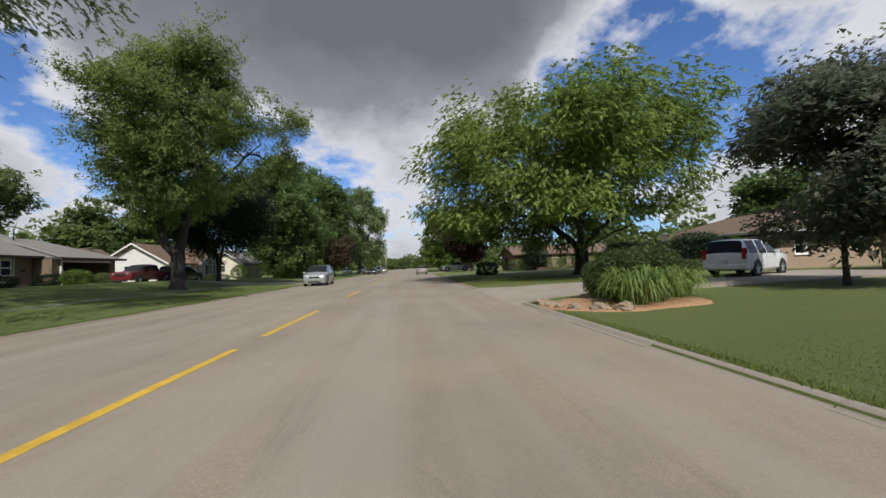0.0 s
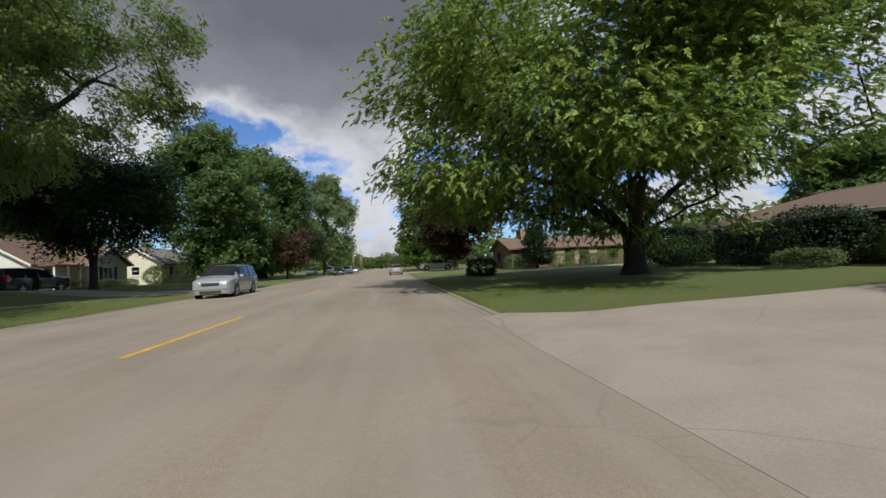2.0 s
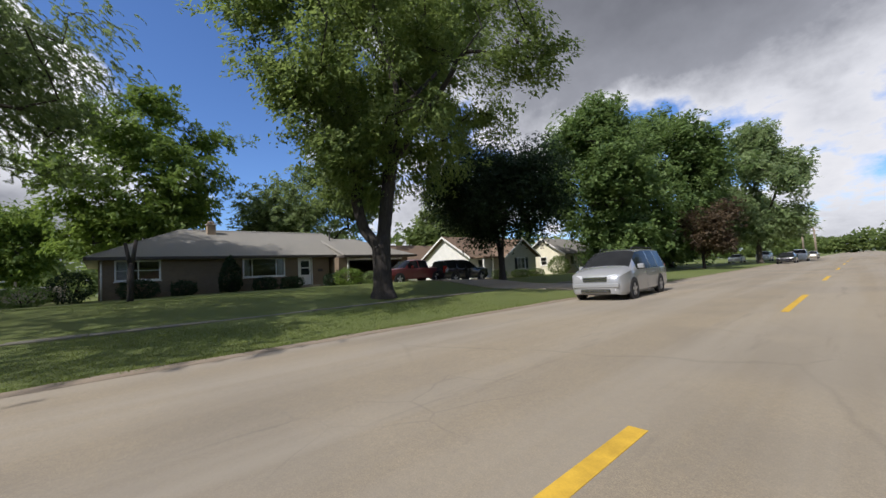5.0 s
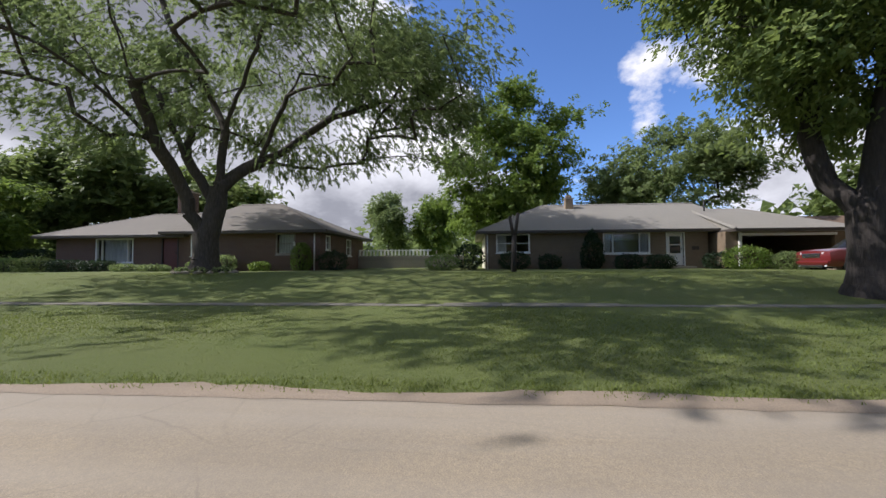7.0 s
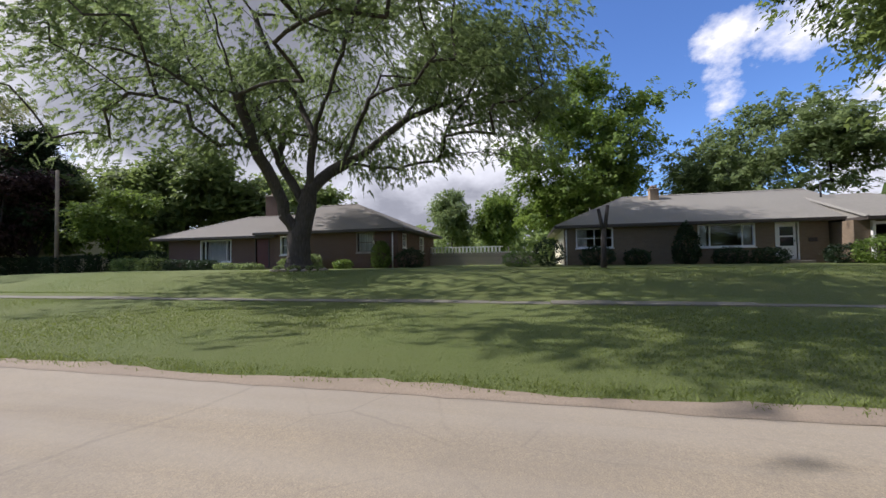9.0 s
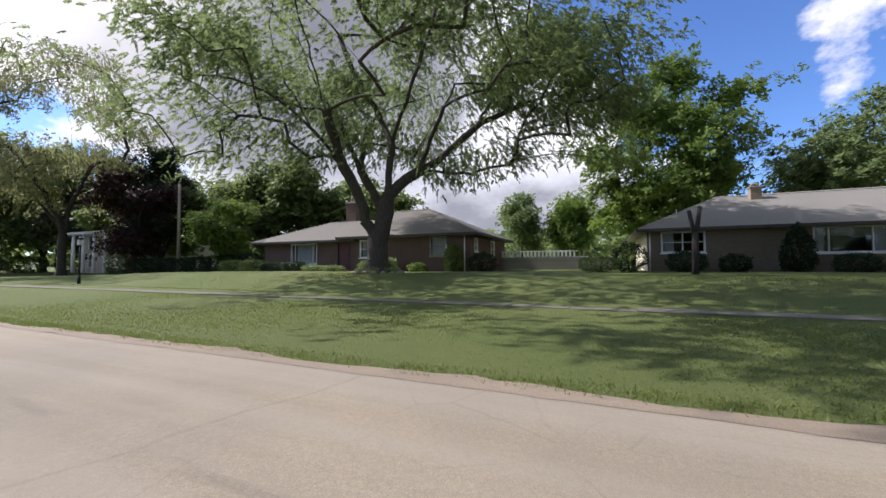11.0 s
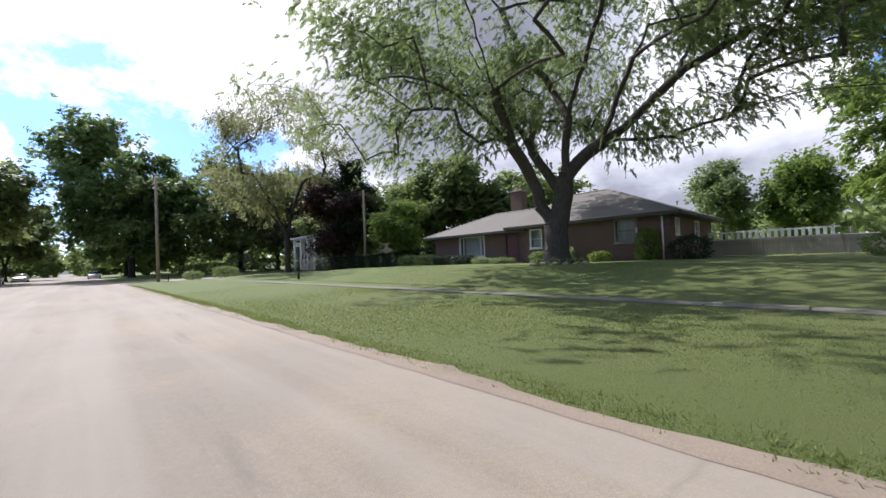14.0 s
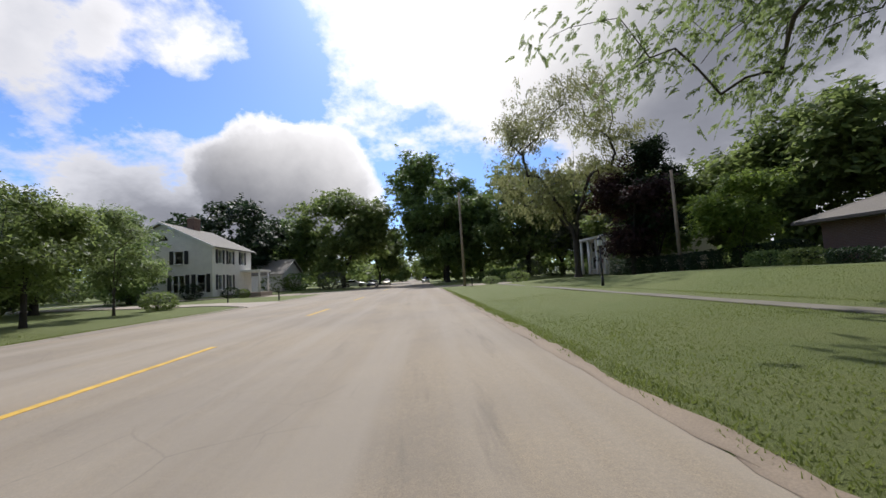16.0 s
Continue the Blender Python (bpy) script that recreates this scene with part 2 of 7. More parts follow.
def brick_material(name, a, b, mortar, size=1.0):
    m = Mat(name, 0.9)
    # rotate each wall's own plane into the brick pattern: x+y runs along the wall
    s = m.node("SeparateXYZ")
    m.link(m.co, s.inputs[0])
    add = m.node("Math", operation="ADD")
    m.link(s.outputs[0], add.inputs[0])
    m.link(s.outputs[1], add.inputs[1])
    cb = m.node("CombineXYZ")
    m.link(add.outputs[0], cb.inputs[0])
    m.link(s.outputs[2], cb.inputs[1])
    br = m.node("TexBrick")
    br.inputs["Scale"].default_value = 1.0
    br.inputs["Brick Width"].default_value, br.inputs["Row Height"].default_value, br.inputs["Mortar Size"].default_value = 0.215 * size, 0.075 * size, 0.008 * size
    br.inputs["Color1"].default_value, br.inputs["Color2"].default_value, br.inputs["Mortar"].default_value = (*a, 1), (*b, 1), (*mortar, 1)
    m.link(cb.outputs[0], br.inputs["Vector"])
    c = m.mix(m.ramp(m.noise(0.9, 5), (0.4, (0, 0, 0)), (0.72, (0.4, 0.4, 0.4))), br.outputs[0], tuple(x * 0.7 for x in a))
    c = m.mix(0.3, c, m.ramp(m.noise(18, 3), (0.3, a), (0.7, b)))
    m.bump(br.outputs[1], -0.4, 0.01)
    return m.color(c)


def siding_material(name, col, step=0.13):
    m = Mat(name, 0.7)
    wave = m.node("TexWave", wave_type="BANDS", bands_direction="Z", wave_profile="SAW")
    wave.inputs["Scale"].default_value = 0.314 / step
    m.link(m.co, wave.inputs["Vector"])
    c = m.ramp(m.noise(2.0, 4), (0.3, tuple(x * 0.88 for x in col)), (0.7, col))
    # darker line at each lap: the shade under a board put into the colour
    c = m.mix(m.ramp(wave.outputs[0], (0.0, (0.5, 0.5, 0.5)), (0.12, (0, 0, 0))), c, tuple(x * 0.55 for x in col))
    m.bump(wave.outputs[0], 0.5, 0.02)
    return m.color(c)


def glass_material(name, tint=(0.02, 0.024, 0.028), rough=0.03, gloss=0.6):
    m = Mat(name, rough)
    m.b.inputs["IOR"].default_value = 1.5
    m.b.inputs["Specular IOR Level"].default_value = gloss
    c = m.ramp(m.noise(1.2, 2), (0.3, tint), (0.7, tuple(x * 1.5 for x in tint)))
    return m.color(c)


def paint_material(name, col, metal=0.0, rough=0.3, flake=0.0):
    m = Mat(name, rough, metal)
    m.b.inputs["Coat Weight"].default_value = 0.7
    m.b.inputs["Coat Roughness"].default_value = 0.06
    c = m.ramp(m.noise(1.5, 4), (0.3, tuple(x * 0.93 for x in col)), (0.7, col))
    c = m.mix(m.ramp(m.noise(6, 5, 0.7), (0.55, (0, 0, 0)), (0.8, (0.18, 0.18, 0.18))), c, (0.20, 0.18, 0.15))
    return m.color(c)


ROAD = asphalt_material()
CONCRETE = concrete_material("concrete", (0.37, 0.32, 0.255))
DRIVE = drive_material()
WALK = concrete_material("old_walk_concrete", (0.175, 0.160, 0.122))
KERB = concrete_material("kerb_concrete", (0.29, 0.25, 0.195))
LAWN = lawn_material()
YELLOW = plain("worn_yellow_paint", (0.55, 0.34, 0.035), 0.8, vary=0.25, scale=5, fine=70)
BARK = bark_material("grey_bark", (0.085, 0.070, 0.056))
BARK_DARK = bark_material("dark_bark", (0.050, 0.042, 0.036))
LEAF_LOCUST = leaf_material("locust_leaves", (0.050, 0.096, 0.028), (0.310, 0.400, 0.085), 0.24)
LEAF_ELM = leaf_material("elm_leaves", (0.040, 0.070, 0.025), (0.215, 0.275, 0.076), 0.48)
LEAF_GREEN = leaf_material("green_leaves", (0.056, 0.090, 0.028), (0.190, 0.242, 0.075), 0.47)
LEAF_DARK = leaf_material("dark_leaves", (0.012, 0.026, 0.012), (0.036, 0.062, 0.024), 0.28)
LEAF_MAPLE = leaf_material("maple_leaves", (0.046, 0.086, 0.028), (0.165, 0.235, 0.070), 0.42)
LEAF_BRIGHT = leaf_material("bright_leaves", (0.050, 0.098, 0.020), (0.185, 0.255, 0.050), 0.42)
LEAF_PALE = leaf_material("pale_leaves", (0.062, 0.094, 0.037), (0.205, 0.260, 0.098), 0.52)
LEAF_COTTONWOOD = leaf_material("cottonwood_leaves", (0.085, 0.125, 0.058), (0.270, 0.340, 0.150), 0.5)
LEAF_PURPLE = leaf_material("purple_leaves", (0.022, 0.012, 0.012), (0.060, 0.030, 0.026), 0.25)
LEAF_WILLOW = leaf_material("willow_leaves", (0.095, 0.105, 0.045), (0.235, 0.245, 0.105), 0.55)
LEAF_GREY = leaf_material("grey_green_leaves", (0.052, 0.064, 0.042), (0.150, 0.165, 0.105), 0.45)
LEAF_RUST = leaf_material("rusty_leaves", (0.042, 0.032, 0.020), (0.125, 0.086, 0.048), 0.3)
ROOF_GREY = shingle_material("grey_shingles", (0.240, 0.226, 0.194))
ROOF_BROWN = shingle_material("brown_shingles", (0.17, 0.115, 0.075))
ROOF_TAN = shingle_material("weathered_shingles", (0.175, 0.158, 0.132))
BRICK_TAN = brick_material("tan_brick", (0.225, 0.163, 0.102), (0.168, 0.122, 0.078), (0.25, 0.205, 0.15))
BRICK_RED = brick_material("red_brown_brick", (0.145, 0.080, 0.055), (0.100, 0.056, 0.042), (0.24, 0.205, 0.165))
BRICK_BUFF = brick_material("buff_brick", (0.36, 0.26, 0.17), (0.30, 0.21, 0.13), (0.36, 0.32, 0.26))
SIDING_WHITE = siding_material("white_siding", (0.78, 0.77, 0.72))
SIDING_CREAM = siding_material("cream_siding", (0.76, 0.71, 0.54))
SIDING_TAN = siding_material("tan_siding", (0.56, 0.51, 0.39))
TRIM = plain("white_trim_paint", (0.76, 0.75, 0.70), 0.55, vary=0.06)
TRIM_DARK = plain("dark_trim_paint", (0.055, 0.045, 0.038), 0.6)
SHUTTER = plain("black_shutter_paint", (0.022, 0.022, 0.026), 0.5)
GLASS = glass_material("window_glass")
CURTAIN = plain("pale_curtain_cloth", (0.55, 0.54, 0.50), 0.9, vary=0.1, scale=8)
DARK = plain("dark_interior", (0.03, 0.027, 0.025), 0.9)
DOOR_RED = plain("dark_red_door_paint", (0.10, 0.025, 0.020), 0.45)
WOOD_GREY = plain("weathered_fence_wood", (0.27, 0.24, 0.20), 0.9, vary=0.3, scale=2, bump=0.4)
WOOD_POLE = plain("weathered_pole_wood", (0.26, 0.21, 0.155), 0.95, vary=0.25, scale=2, bump=0.5)
STONE = concrete_material("edging_stone", (0.30, 0.225, 0.155))
DIRT = concrete_material("sandy_dirt", (0.26, 0.205, 0.145))
MULCH = plain("bark_mulch", (0.36, 0.205, 0.105), 0.98, vary=0.5, scale=14, bump=0.8, fine=60)
RUBBER = plain("tyre_rubber", (0.018, 0.018, 0.019), 0.85)
PLASTIC = plain("black_plastic", (0.022, 0.022, 0.024), 0.6)
ALLOY = plain("wheel_alloy", (0.52, 0.52, 0.53), 0.32, 0.85, vary=0.08)
CHROME = plain("chrome", (0.75, 0.75, 0.76), 0.14, 1.0, vary=0.04)
LENS_CLEAR = glass_material("headlight_lens", (0.50, 0.51, 0.53), 0.05)
LENS_RED = glass_material("taillight_lens", (0.28, 0.014, 0.012), 0.12)
CAR_GLASS = glass_material("car_glass", (0.016, 0.017, 0.018), 0.08, 0.09)
PLATE = plain("number_plate", (0.55, 0.56, 0.58), 0.5)
PAINT_SILVER = paint_material("silver_paint", (0.42, 0.43, 0.44), 0.4, 0.26)
PAINT_WHITE = paint_material("white_car_paint", (0.76, 0.76, 0.74), 0.0, 0.25)
PAINT_RED = paint_material("dark_red_car_paint", (0.16, 0.018, 0.020), 0.1, 0.28)
PAINT_BLACK = paint_material("black_car_paint", (0.016, 0.016, 0.020), 0.1, 0.22)
PAINT_BEIGE = paint_material("beige_car_paint", (0.40, 0.37, 0.31), 0.4, 0.3)
METAL_DARK = plain("dark_metal", (0.03, 0.03, 0.032), 0.45, 0.6)
HILL = plain("far_woods", (0.045, 0.065, 0.040), 0.95, vary=0.3, scale=0.05, fine=0.4)

# ---- building helpers ----


def mesh_from(name, verts, faces, mat, smooth=False):
    me = bpy.data.meshes.new(name)
    me.from_pydata([tuple(v) for v in verts], [], faces)
    me.materials.append(mat)
    if smooth:
        me.polygons.foreach_set("use_smooth", [True] * len(me.polygons))
    me.update()
    return me


def quads_mesh(name, verts, mat, corners=4):
    """A mesh of separate faces, straight from an array of corners."""
    n = len(verts) // corners
    me = bpy.data.meshes.new(name)
    me.vertices.add(len(verts))
    me.vertices.foreach_set("co", np.asarray(verts, dtype=np.float32).ravel())
    me.loops.add(len(verts))
    me.loops.foreach_set("vertex_index", np.arange(len(verts), dtype=np.int32))
    me.polygons.add(n)
    me.polygons.foreach_set("loop_start", np.arange(0, n * corners, corners, dtype=np.int32))
    me.materials.append(mat)
    me.update(calc_edges=True)
    return me


def thing(name, label, category, loc=(0, 0, 0), turn=0.0, group="", kind=""):
    ob = new(name)
    ob.empty_display_size = 0.2
    ob.matrix_basis = pose(*loc, 0, 0, turn)
    return tagged(ob, label, category, group, kind)


def part(name, data, mat=None, parent=None, label=""):
    """Link a mesh, or a bmesh with its material, as one object under a thing or a part."""
    if isinstance(data, bmesh.types.BMesh):
        me = bpy.data.meshes.new(name)
        data.to_mesh(me)
        data.free()
        me.materials.append(mat)
        data = me
    ob = new(name, data)
    if parent:
        ob.parent = parent
    return tagged(ob, label)


def block(x0, y0, z0, x1, y1, z1, bevel=0.0, segs=1):
    bm = bmesh.new()
    bmesh.ops.create_cube(bm, size=1.0)
    for v in bm.verts:
        v.co = Vector((x0 + (v.co.x + 0.5) * (x1 - x0), y0 + (v.co.y + 0.5) * (y1 - y0), z0 + (v.co.z + 0.5) * (z1 - z0)))
    if bevel:
        bmesh.ops.bevel(bm, geom=bm.edges[:], offset=bevel, segments=segs, affect="EDGES", profile=0.7)
    return bm


def rod(p0, p1, r0, r1=None, sides=10, caps=True):
    r1 = r0 if r1 is None else r1
    p0, p1 = Vector(p0), Vector(p1)
    bm = bmesh.new()
    q = (p1 - p0).to_track_quat("Z", "Y")
    rings = []
    for p, r in ((p0, r0), (p1, r1)):
        rings.append([bm.verts.new(p + q @ Vector((r * math.cos(a), r * math.sin(a), 0))) for a in (2 * math.pi * i / sides for i in range(sides))])
    for i in range(sides):
        f = bm.faces.new((rings[0][i], rings[0][(i + 1) % sides], rings[1][(i + 1) % sides], rings[1][i]))
        f.smooth = True
    if caps:
        bm.faces.new(rings[0][::-1])
        bm.faces.new(rings[1])
    return bm


def join(*bms):
    """Several bmeshes made into one."""
    outb = bmesh.new()
    for b in bms:
        me = bpy.data.meshes.new("joined")
        b.to_mesh(me)
        b.free()
        outb.from_mesh(me)
        bpy.data.meshes.remove(me)
    return outb


def step(a, b, x):
    t = min(1.0, max(0.0, (x - a) / (b - a)))
    return t * t * (3 - 2 * t)


ROAD_W, ROAD_E = -9.52, 3.12          # edges of the street, which runs along y
CROSS_S, CROSS_N = -39.0, -30.0       # the side street


def ground_z(x, y):
    """Height of the lawns: nearly level beside the street, rising to a low terrace in the west."""
    if x < ROAD_W:
        w = ROAD_W - x
        high = 0.42 + 0.43 * (step(-16, -4, y) - step(40, 52, y))
        z = 0.014 + 0.146 * step(0, 5.5, w) + (high - 0.16) * step(6.0, 12.5, w)
    elif x > ROAD_E:
        z = 0.04 + 0.10 * step(0, 4, x - ROAD_E) + 0.16 * step(4, 16, x - ROAD_E)
    else:
        z = 0.0
    if y < CROSS_N + 6:
        z *= step(CROSS_N, CROSS_N + 6, y) if y > (CROSS_S + CROSS_N) / 2 else step(CROSS_S, CROSS_S - 6, y)
    return z
# ---- ground, street, kerbs, walks ----


def spread(lo, hi, fine_lo, fine_hi, fine, coarse):
    """Grid lines: close together in the middle, wider and wider outside."""
    a = list(np.arange(fine_lo, fine_hi + 1e-6, fine))
    d, v = fine, fine_lo
    while v > lo:
        d = min(d * 1.35, coarse)
        v -= d
        a.insert(0, v)
    d, v = fine, fine_hi
    while v < hi:
        d = min(d * 1.35, coarse)
        v += d
        a.append(v)
    return a


gx = sorted(set([round(v, 3) for v in spread(-1600, 1600, -34, 26, 0.75, 400)] + [ROAD_W - 0.01, ROAD_W + 0.05, ROAD_E - 0.05, ROAD_E + 0.01]))
gy = spread(-1600, 1600, -46, 70, 1.5, 400)
gv, gf = [], []
for y in gy:
    for x in gx:
        inside = ROAD_W < x < ROAD_E or CROSS_S < y < CROSS_N
        z = -0.06 if inside else ground_z(x, y) + 0.035 * noise.noise((x * 0.22, y * 0.22, 0.3)) * min(1.0, max(0, abs(x + 3.3) - 6.4))
        gv.append((x, y, z))
nx = len(gx)
for j in range(len(gy) - 1):
    for i in range(nx - 1):
        gf.append((j * nx + i, j * nx + i + 1, (j + 1) * nx + i + 1, (j + 1) * nx + i))
ground = part("ground", mesh_from("ground", gv, gf, LAWN, True))
tagged(ground, "mown green lawns with worn patches beside the street", "lawn", kind="structure")


def sheet(x0, y0, x1, y1, z, mat, nxs, nys, crown=0.0):
    vs, fs = [], []
    for j in range(nys + 1):
        for i in range(nxs + 1):
            u = i / nxs
            vs.append((x0 + (x1 - x0) * u, y0 + (y1 - y0) * j / nys, z + crown * (1 - (2 * u - 1) ** 2)))
    for j in range(nys):
        for i in range(nxs):
            a = j * (nxs + 1) + i
            fs.append((a, a + 1, a + nxs + 2, a + nxs + 1))
    return vs, fs


rv, rf = sheet(ROAD_W, -420, ROAD_E, 420, 0.0, ROAD, 12, 60, 0.03)
road = part("road", mesh_from("road", rv, rf, ROAD, True))
tagged(road, "wide worn tan-grey asphalt residential street", "road", kind="structure")
for side, (xa, xb) in (("east", (ROAD_E + 0.02, 140)), ("west", (-140, ROAD_W - 0.02))):
    sv, sf = sheet(xa, CROSS_S, xb, CROSS_N, -0.004, ROAD, 20, 4)
    tagged(part("side_road", mesh_from("side_road", sv, sf, ROAD, True)), "worn grey asphalt side street at the crossing", "road", kind="structure")

# broken yellow centre line: dashes of about four and a half metres
for y0, y1 in ((-33.2, -29.0), (-13.6, -9.4), (-2.9, 0.4), (6.9, 11.7), (12.9, 17.4), (22.9, 27.7), (35.4, 39.9), (47.3, 51.5), (59.3, 63.6), (71.5, 75.6), (83.5, 88), (95.7, 100), (108, 112)):
    rng = random.Random(int(y0 * 10))
    n = 14
    vs, fs = [], []
    for i in range(n + 1):
        yy = y0 + (y1 - y0) * i / n
        vs += [(-3.31 + rng.uniform(-0.012, 0.012), yy, 0.0), (-3.17 + rng.uniform(-0.012, 0.012), yy, 0.0), (-3.31, yy, 0.0335), (-3.17, yy, 0.0335)]
    for i in range(n):
        a = i * 4
        fs += [(a + 2, a + 3, a + 7, a + 6), (a, a + 2, a + 6, a + 4), (a + 1, a + 5, a + 7, a + 3)]
    tagged(part("road_marking", mesh_from("road_marking", vs, fs, YELLOW)), "worn yellow painted centre line dash on asphalt", "road marking", group="centre line dashes")


def kerb_run(name, x, y0, y1, face, label, step_len=2.4, high=0.065, wide=0.10):
    """A low rolled concrete kerb with gutter, cast in lengths; face is +1 where the lawn lies towards +x."""
    root = thing(name, label, "kerb", (x, 0, 0), kind="structure")
    prof = [(-wide, 0.008), (-0.03, 0.014), (0.0, 0.03), (0.03, high * 0.8), (0.06, high), (0.14, high), (0.15, -0.1), (-wide, -0.1)]
    y = y0
    mesh = None
    while y < y1 - 0.2:
        ln = min(step_len, y1 - y) - 0.02
        vs = [(face * px, yy, pz) for yy in (0, ln) for px, pz in prof]
        k = len(prof)
        fs = [(i, (i + 1) % k, k + (i + 1) % k, k + i) for i in range(k)] + [tuple(range(k)), tuple(range(2 * k - 1, k - 1, -1))]
        if mesh is None or abs(ln - step_len + 0.02) > 1e-3:
            mesh_now = mesh_from("kerb_length", vs, fs, KERB)
            if abs(ln - step_len + 0.02) < 1e-3:
                mesh = mesh_now
        else:
            mesh_now = mesh
        p = part("kerb_length", mesh_now, None, root)
        p.location = (random.uniform(-0.012, 0.012), y, random.uniform(-0.008, 0.004))
        y += step_len
    return root


kerb_run("kerb", ROAD_E, 24.2, 46.0, 1, "weathered low concrete kerb along the lawn")
kerb_run("kerb", ROAD_E, 50.4, 120, 1, "weathered low concrete kerb along the far lawn")
kerb_run("kerb", ROAD_E, -28, 17.0, 1, "weathered low concrete kerb beside the flower bed")


def walk_slabs(name, x0, x1, y0, y1, label, size=1.5):
    root = thing(name, label, "sidewalk", kind="structure")
    y = y0
    while y < y1:
        xm, ym = (x0 + x1) / 2, y + size / 2
        z = ground_z(xm, ym) + 0.006
        p = part("slab", SLAB, None, root)
        p.location = (xm, ym, z + random.uniform(-0.008, 0.008))
        p.rotation_euler = (random.uniform(-0.004, 0.004), random.uniform(-0.02, -0.012), random.uniform(-0.004, 0.004))
        y += size
    return root


def mesh_of(name, bm, mat):
    me = bpy.data.meshes.new(name)
    bm.to_mesh(me)
    bm.free()
    me.materials.append(mat)
    return me




def verge(y0, y1, label):
    """A ragged strip of sandy dirt where the lawn meets the asphalt."""
    vs, fs = [], []
    n = int((y1 - y0) / 0.25)
    for i in range(n + 1):
        y = y0 + (y1 - y0) * i / n
        a = 0.03 + 0.04 * noise.noise((0.0, y * 0.9, 1.0)) + 0.05 * noise.noise((3.0, y * 3.1, 0.0))
        b = 0.20 + 0.20 * noise.noise((5.0, y * 0.5, 2.0)) + 0.10 * noise.noise((8.0, y * 2.7, 0.0))
        g = ground_z(ROAD_W - b, y)
        vs += [(ROAD_W + a, y, 0.004), (ROAD_W, y, 0.024), (ROAD_W - b, y, g + 0.02), (ROAD_W - b - 0.09, y, g - 0.05)]
    for i in range(n):
        for j in range(3):
            a = i * 4 + j
            fs.append((a, a + 1, a + 5, a + 4))
    return tagged(part("dirt_verge", mesh_from("dirt_verge", vs, fs, DIRT, True)), label, "verge", kind="structure")


verge(-27, 40, "ragged sandy dirt edge between lawn and asphalt")
verge(47.6, 120, "ragged sandy dirt edge along the far lawns")
SLAB = mesh_of("slab", block(-0.7, -0.74, -0.1, 0.7, 0.74, 0.0, 0.012), WALK)
walk_slabs("sidewalk", -16.9, -15.5, -28, 41, "pale concrete sidewalk of square slabs crossing the lawn")
walk_slabs("sidewalk", -16.9, -15.5, 48, 110, "pale concrete sidewalk of square slabs crossing the lawns")


def drive_sheet(name, outline_fn, n, label, mat=CONCRETE, across=8):
    """A driveway: a strip whose two edges are given by a function of u from 0 to 1, laid on the ground."""
    vs, fs = [], []
    for i in range(n + 1):
        (ax, ay), (bx, by) = outline_fn(i / n)
        for j in range(across + 1):
            v = j / across
            x, y = ax + (bx - ax) * v, ay + (by - ay) * v
            vs.append((x, y, 0.006 + (ground_z(x, y) + 0.045) * step(-0.27, -0.03, max(x - ROAD_E, ROAD_W - x))))
    for i in range(n):
        for j in range(across):
            a = i * (across + 1) + j
            fs.append((a, a + 1, a + across + 2, a + across + 1))
    bm = bmesh.new()
    bm.from_mesh(mesh_from(name, vs, fs, mat))
    ext = bmesh.ops.extrude_face_region(bm, geom=bm.faces[:])
    for v in ext["geom"]:
        if isinstance(v, bmesh.types.BMVert):
            v.co.z -= 0.12
    bmesh.ops.recalc_face_normals(bm, faces=bm.faces[:])
    return tagged(part(name, bm, mat), label, "driveway", kind="structure")


def flare(u):
    return 1.1 * (1 - step(0.0, 0.12, u))


drive_sheet("driveway", lambda u: ((2.85 + 19.5 * u, 17.8 - flare(u) + 0.2 * u), (2.85 + 19.5 * u, 23.6 + flare(u) + 0.9 * u)), 80, "broad stained concrete driveway leading to the garage", DRIVE)
drive_sheet("driveway", lambda u: ((-9.5 - 19.9 * u, 42.4 - flare(u) - 1.6 * u), (-9.5 - 19.9 * u, 46.4 + flare(u) + 0.4 * u)), 80, "worn grey driveway in front of the carport", ROAD)
drive_sheet("driveway", lambda u: ((2.85 + 22.0 * u, 47.0 - flare(u) + 3.4 * u), (2.85 + 22.0 * u, 49.4 + flare(u) + 3.4 * u)), 80, "pale concrete driveway leading to the bungalow")
drive_sheet("driveway", lambda u: ((2.85 + 22.2 * u, 74.5 - flare(u)), (2.85 + 22.2 * u, 80 + flare(u))), 90, "concrete driveway with a parked pickup truck")
drive_sheet("driveway", lambda u: ((2.85 + 20.2 * u, -12.8 - flare(u) - 3 * u), (2.85 + 20.2 * u, -9.6 + flare(u) - 3 * u)), 84, "narrow concrete driveway beside the white house")

# ---- trees ----


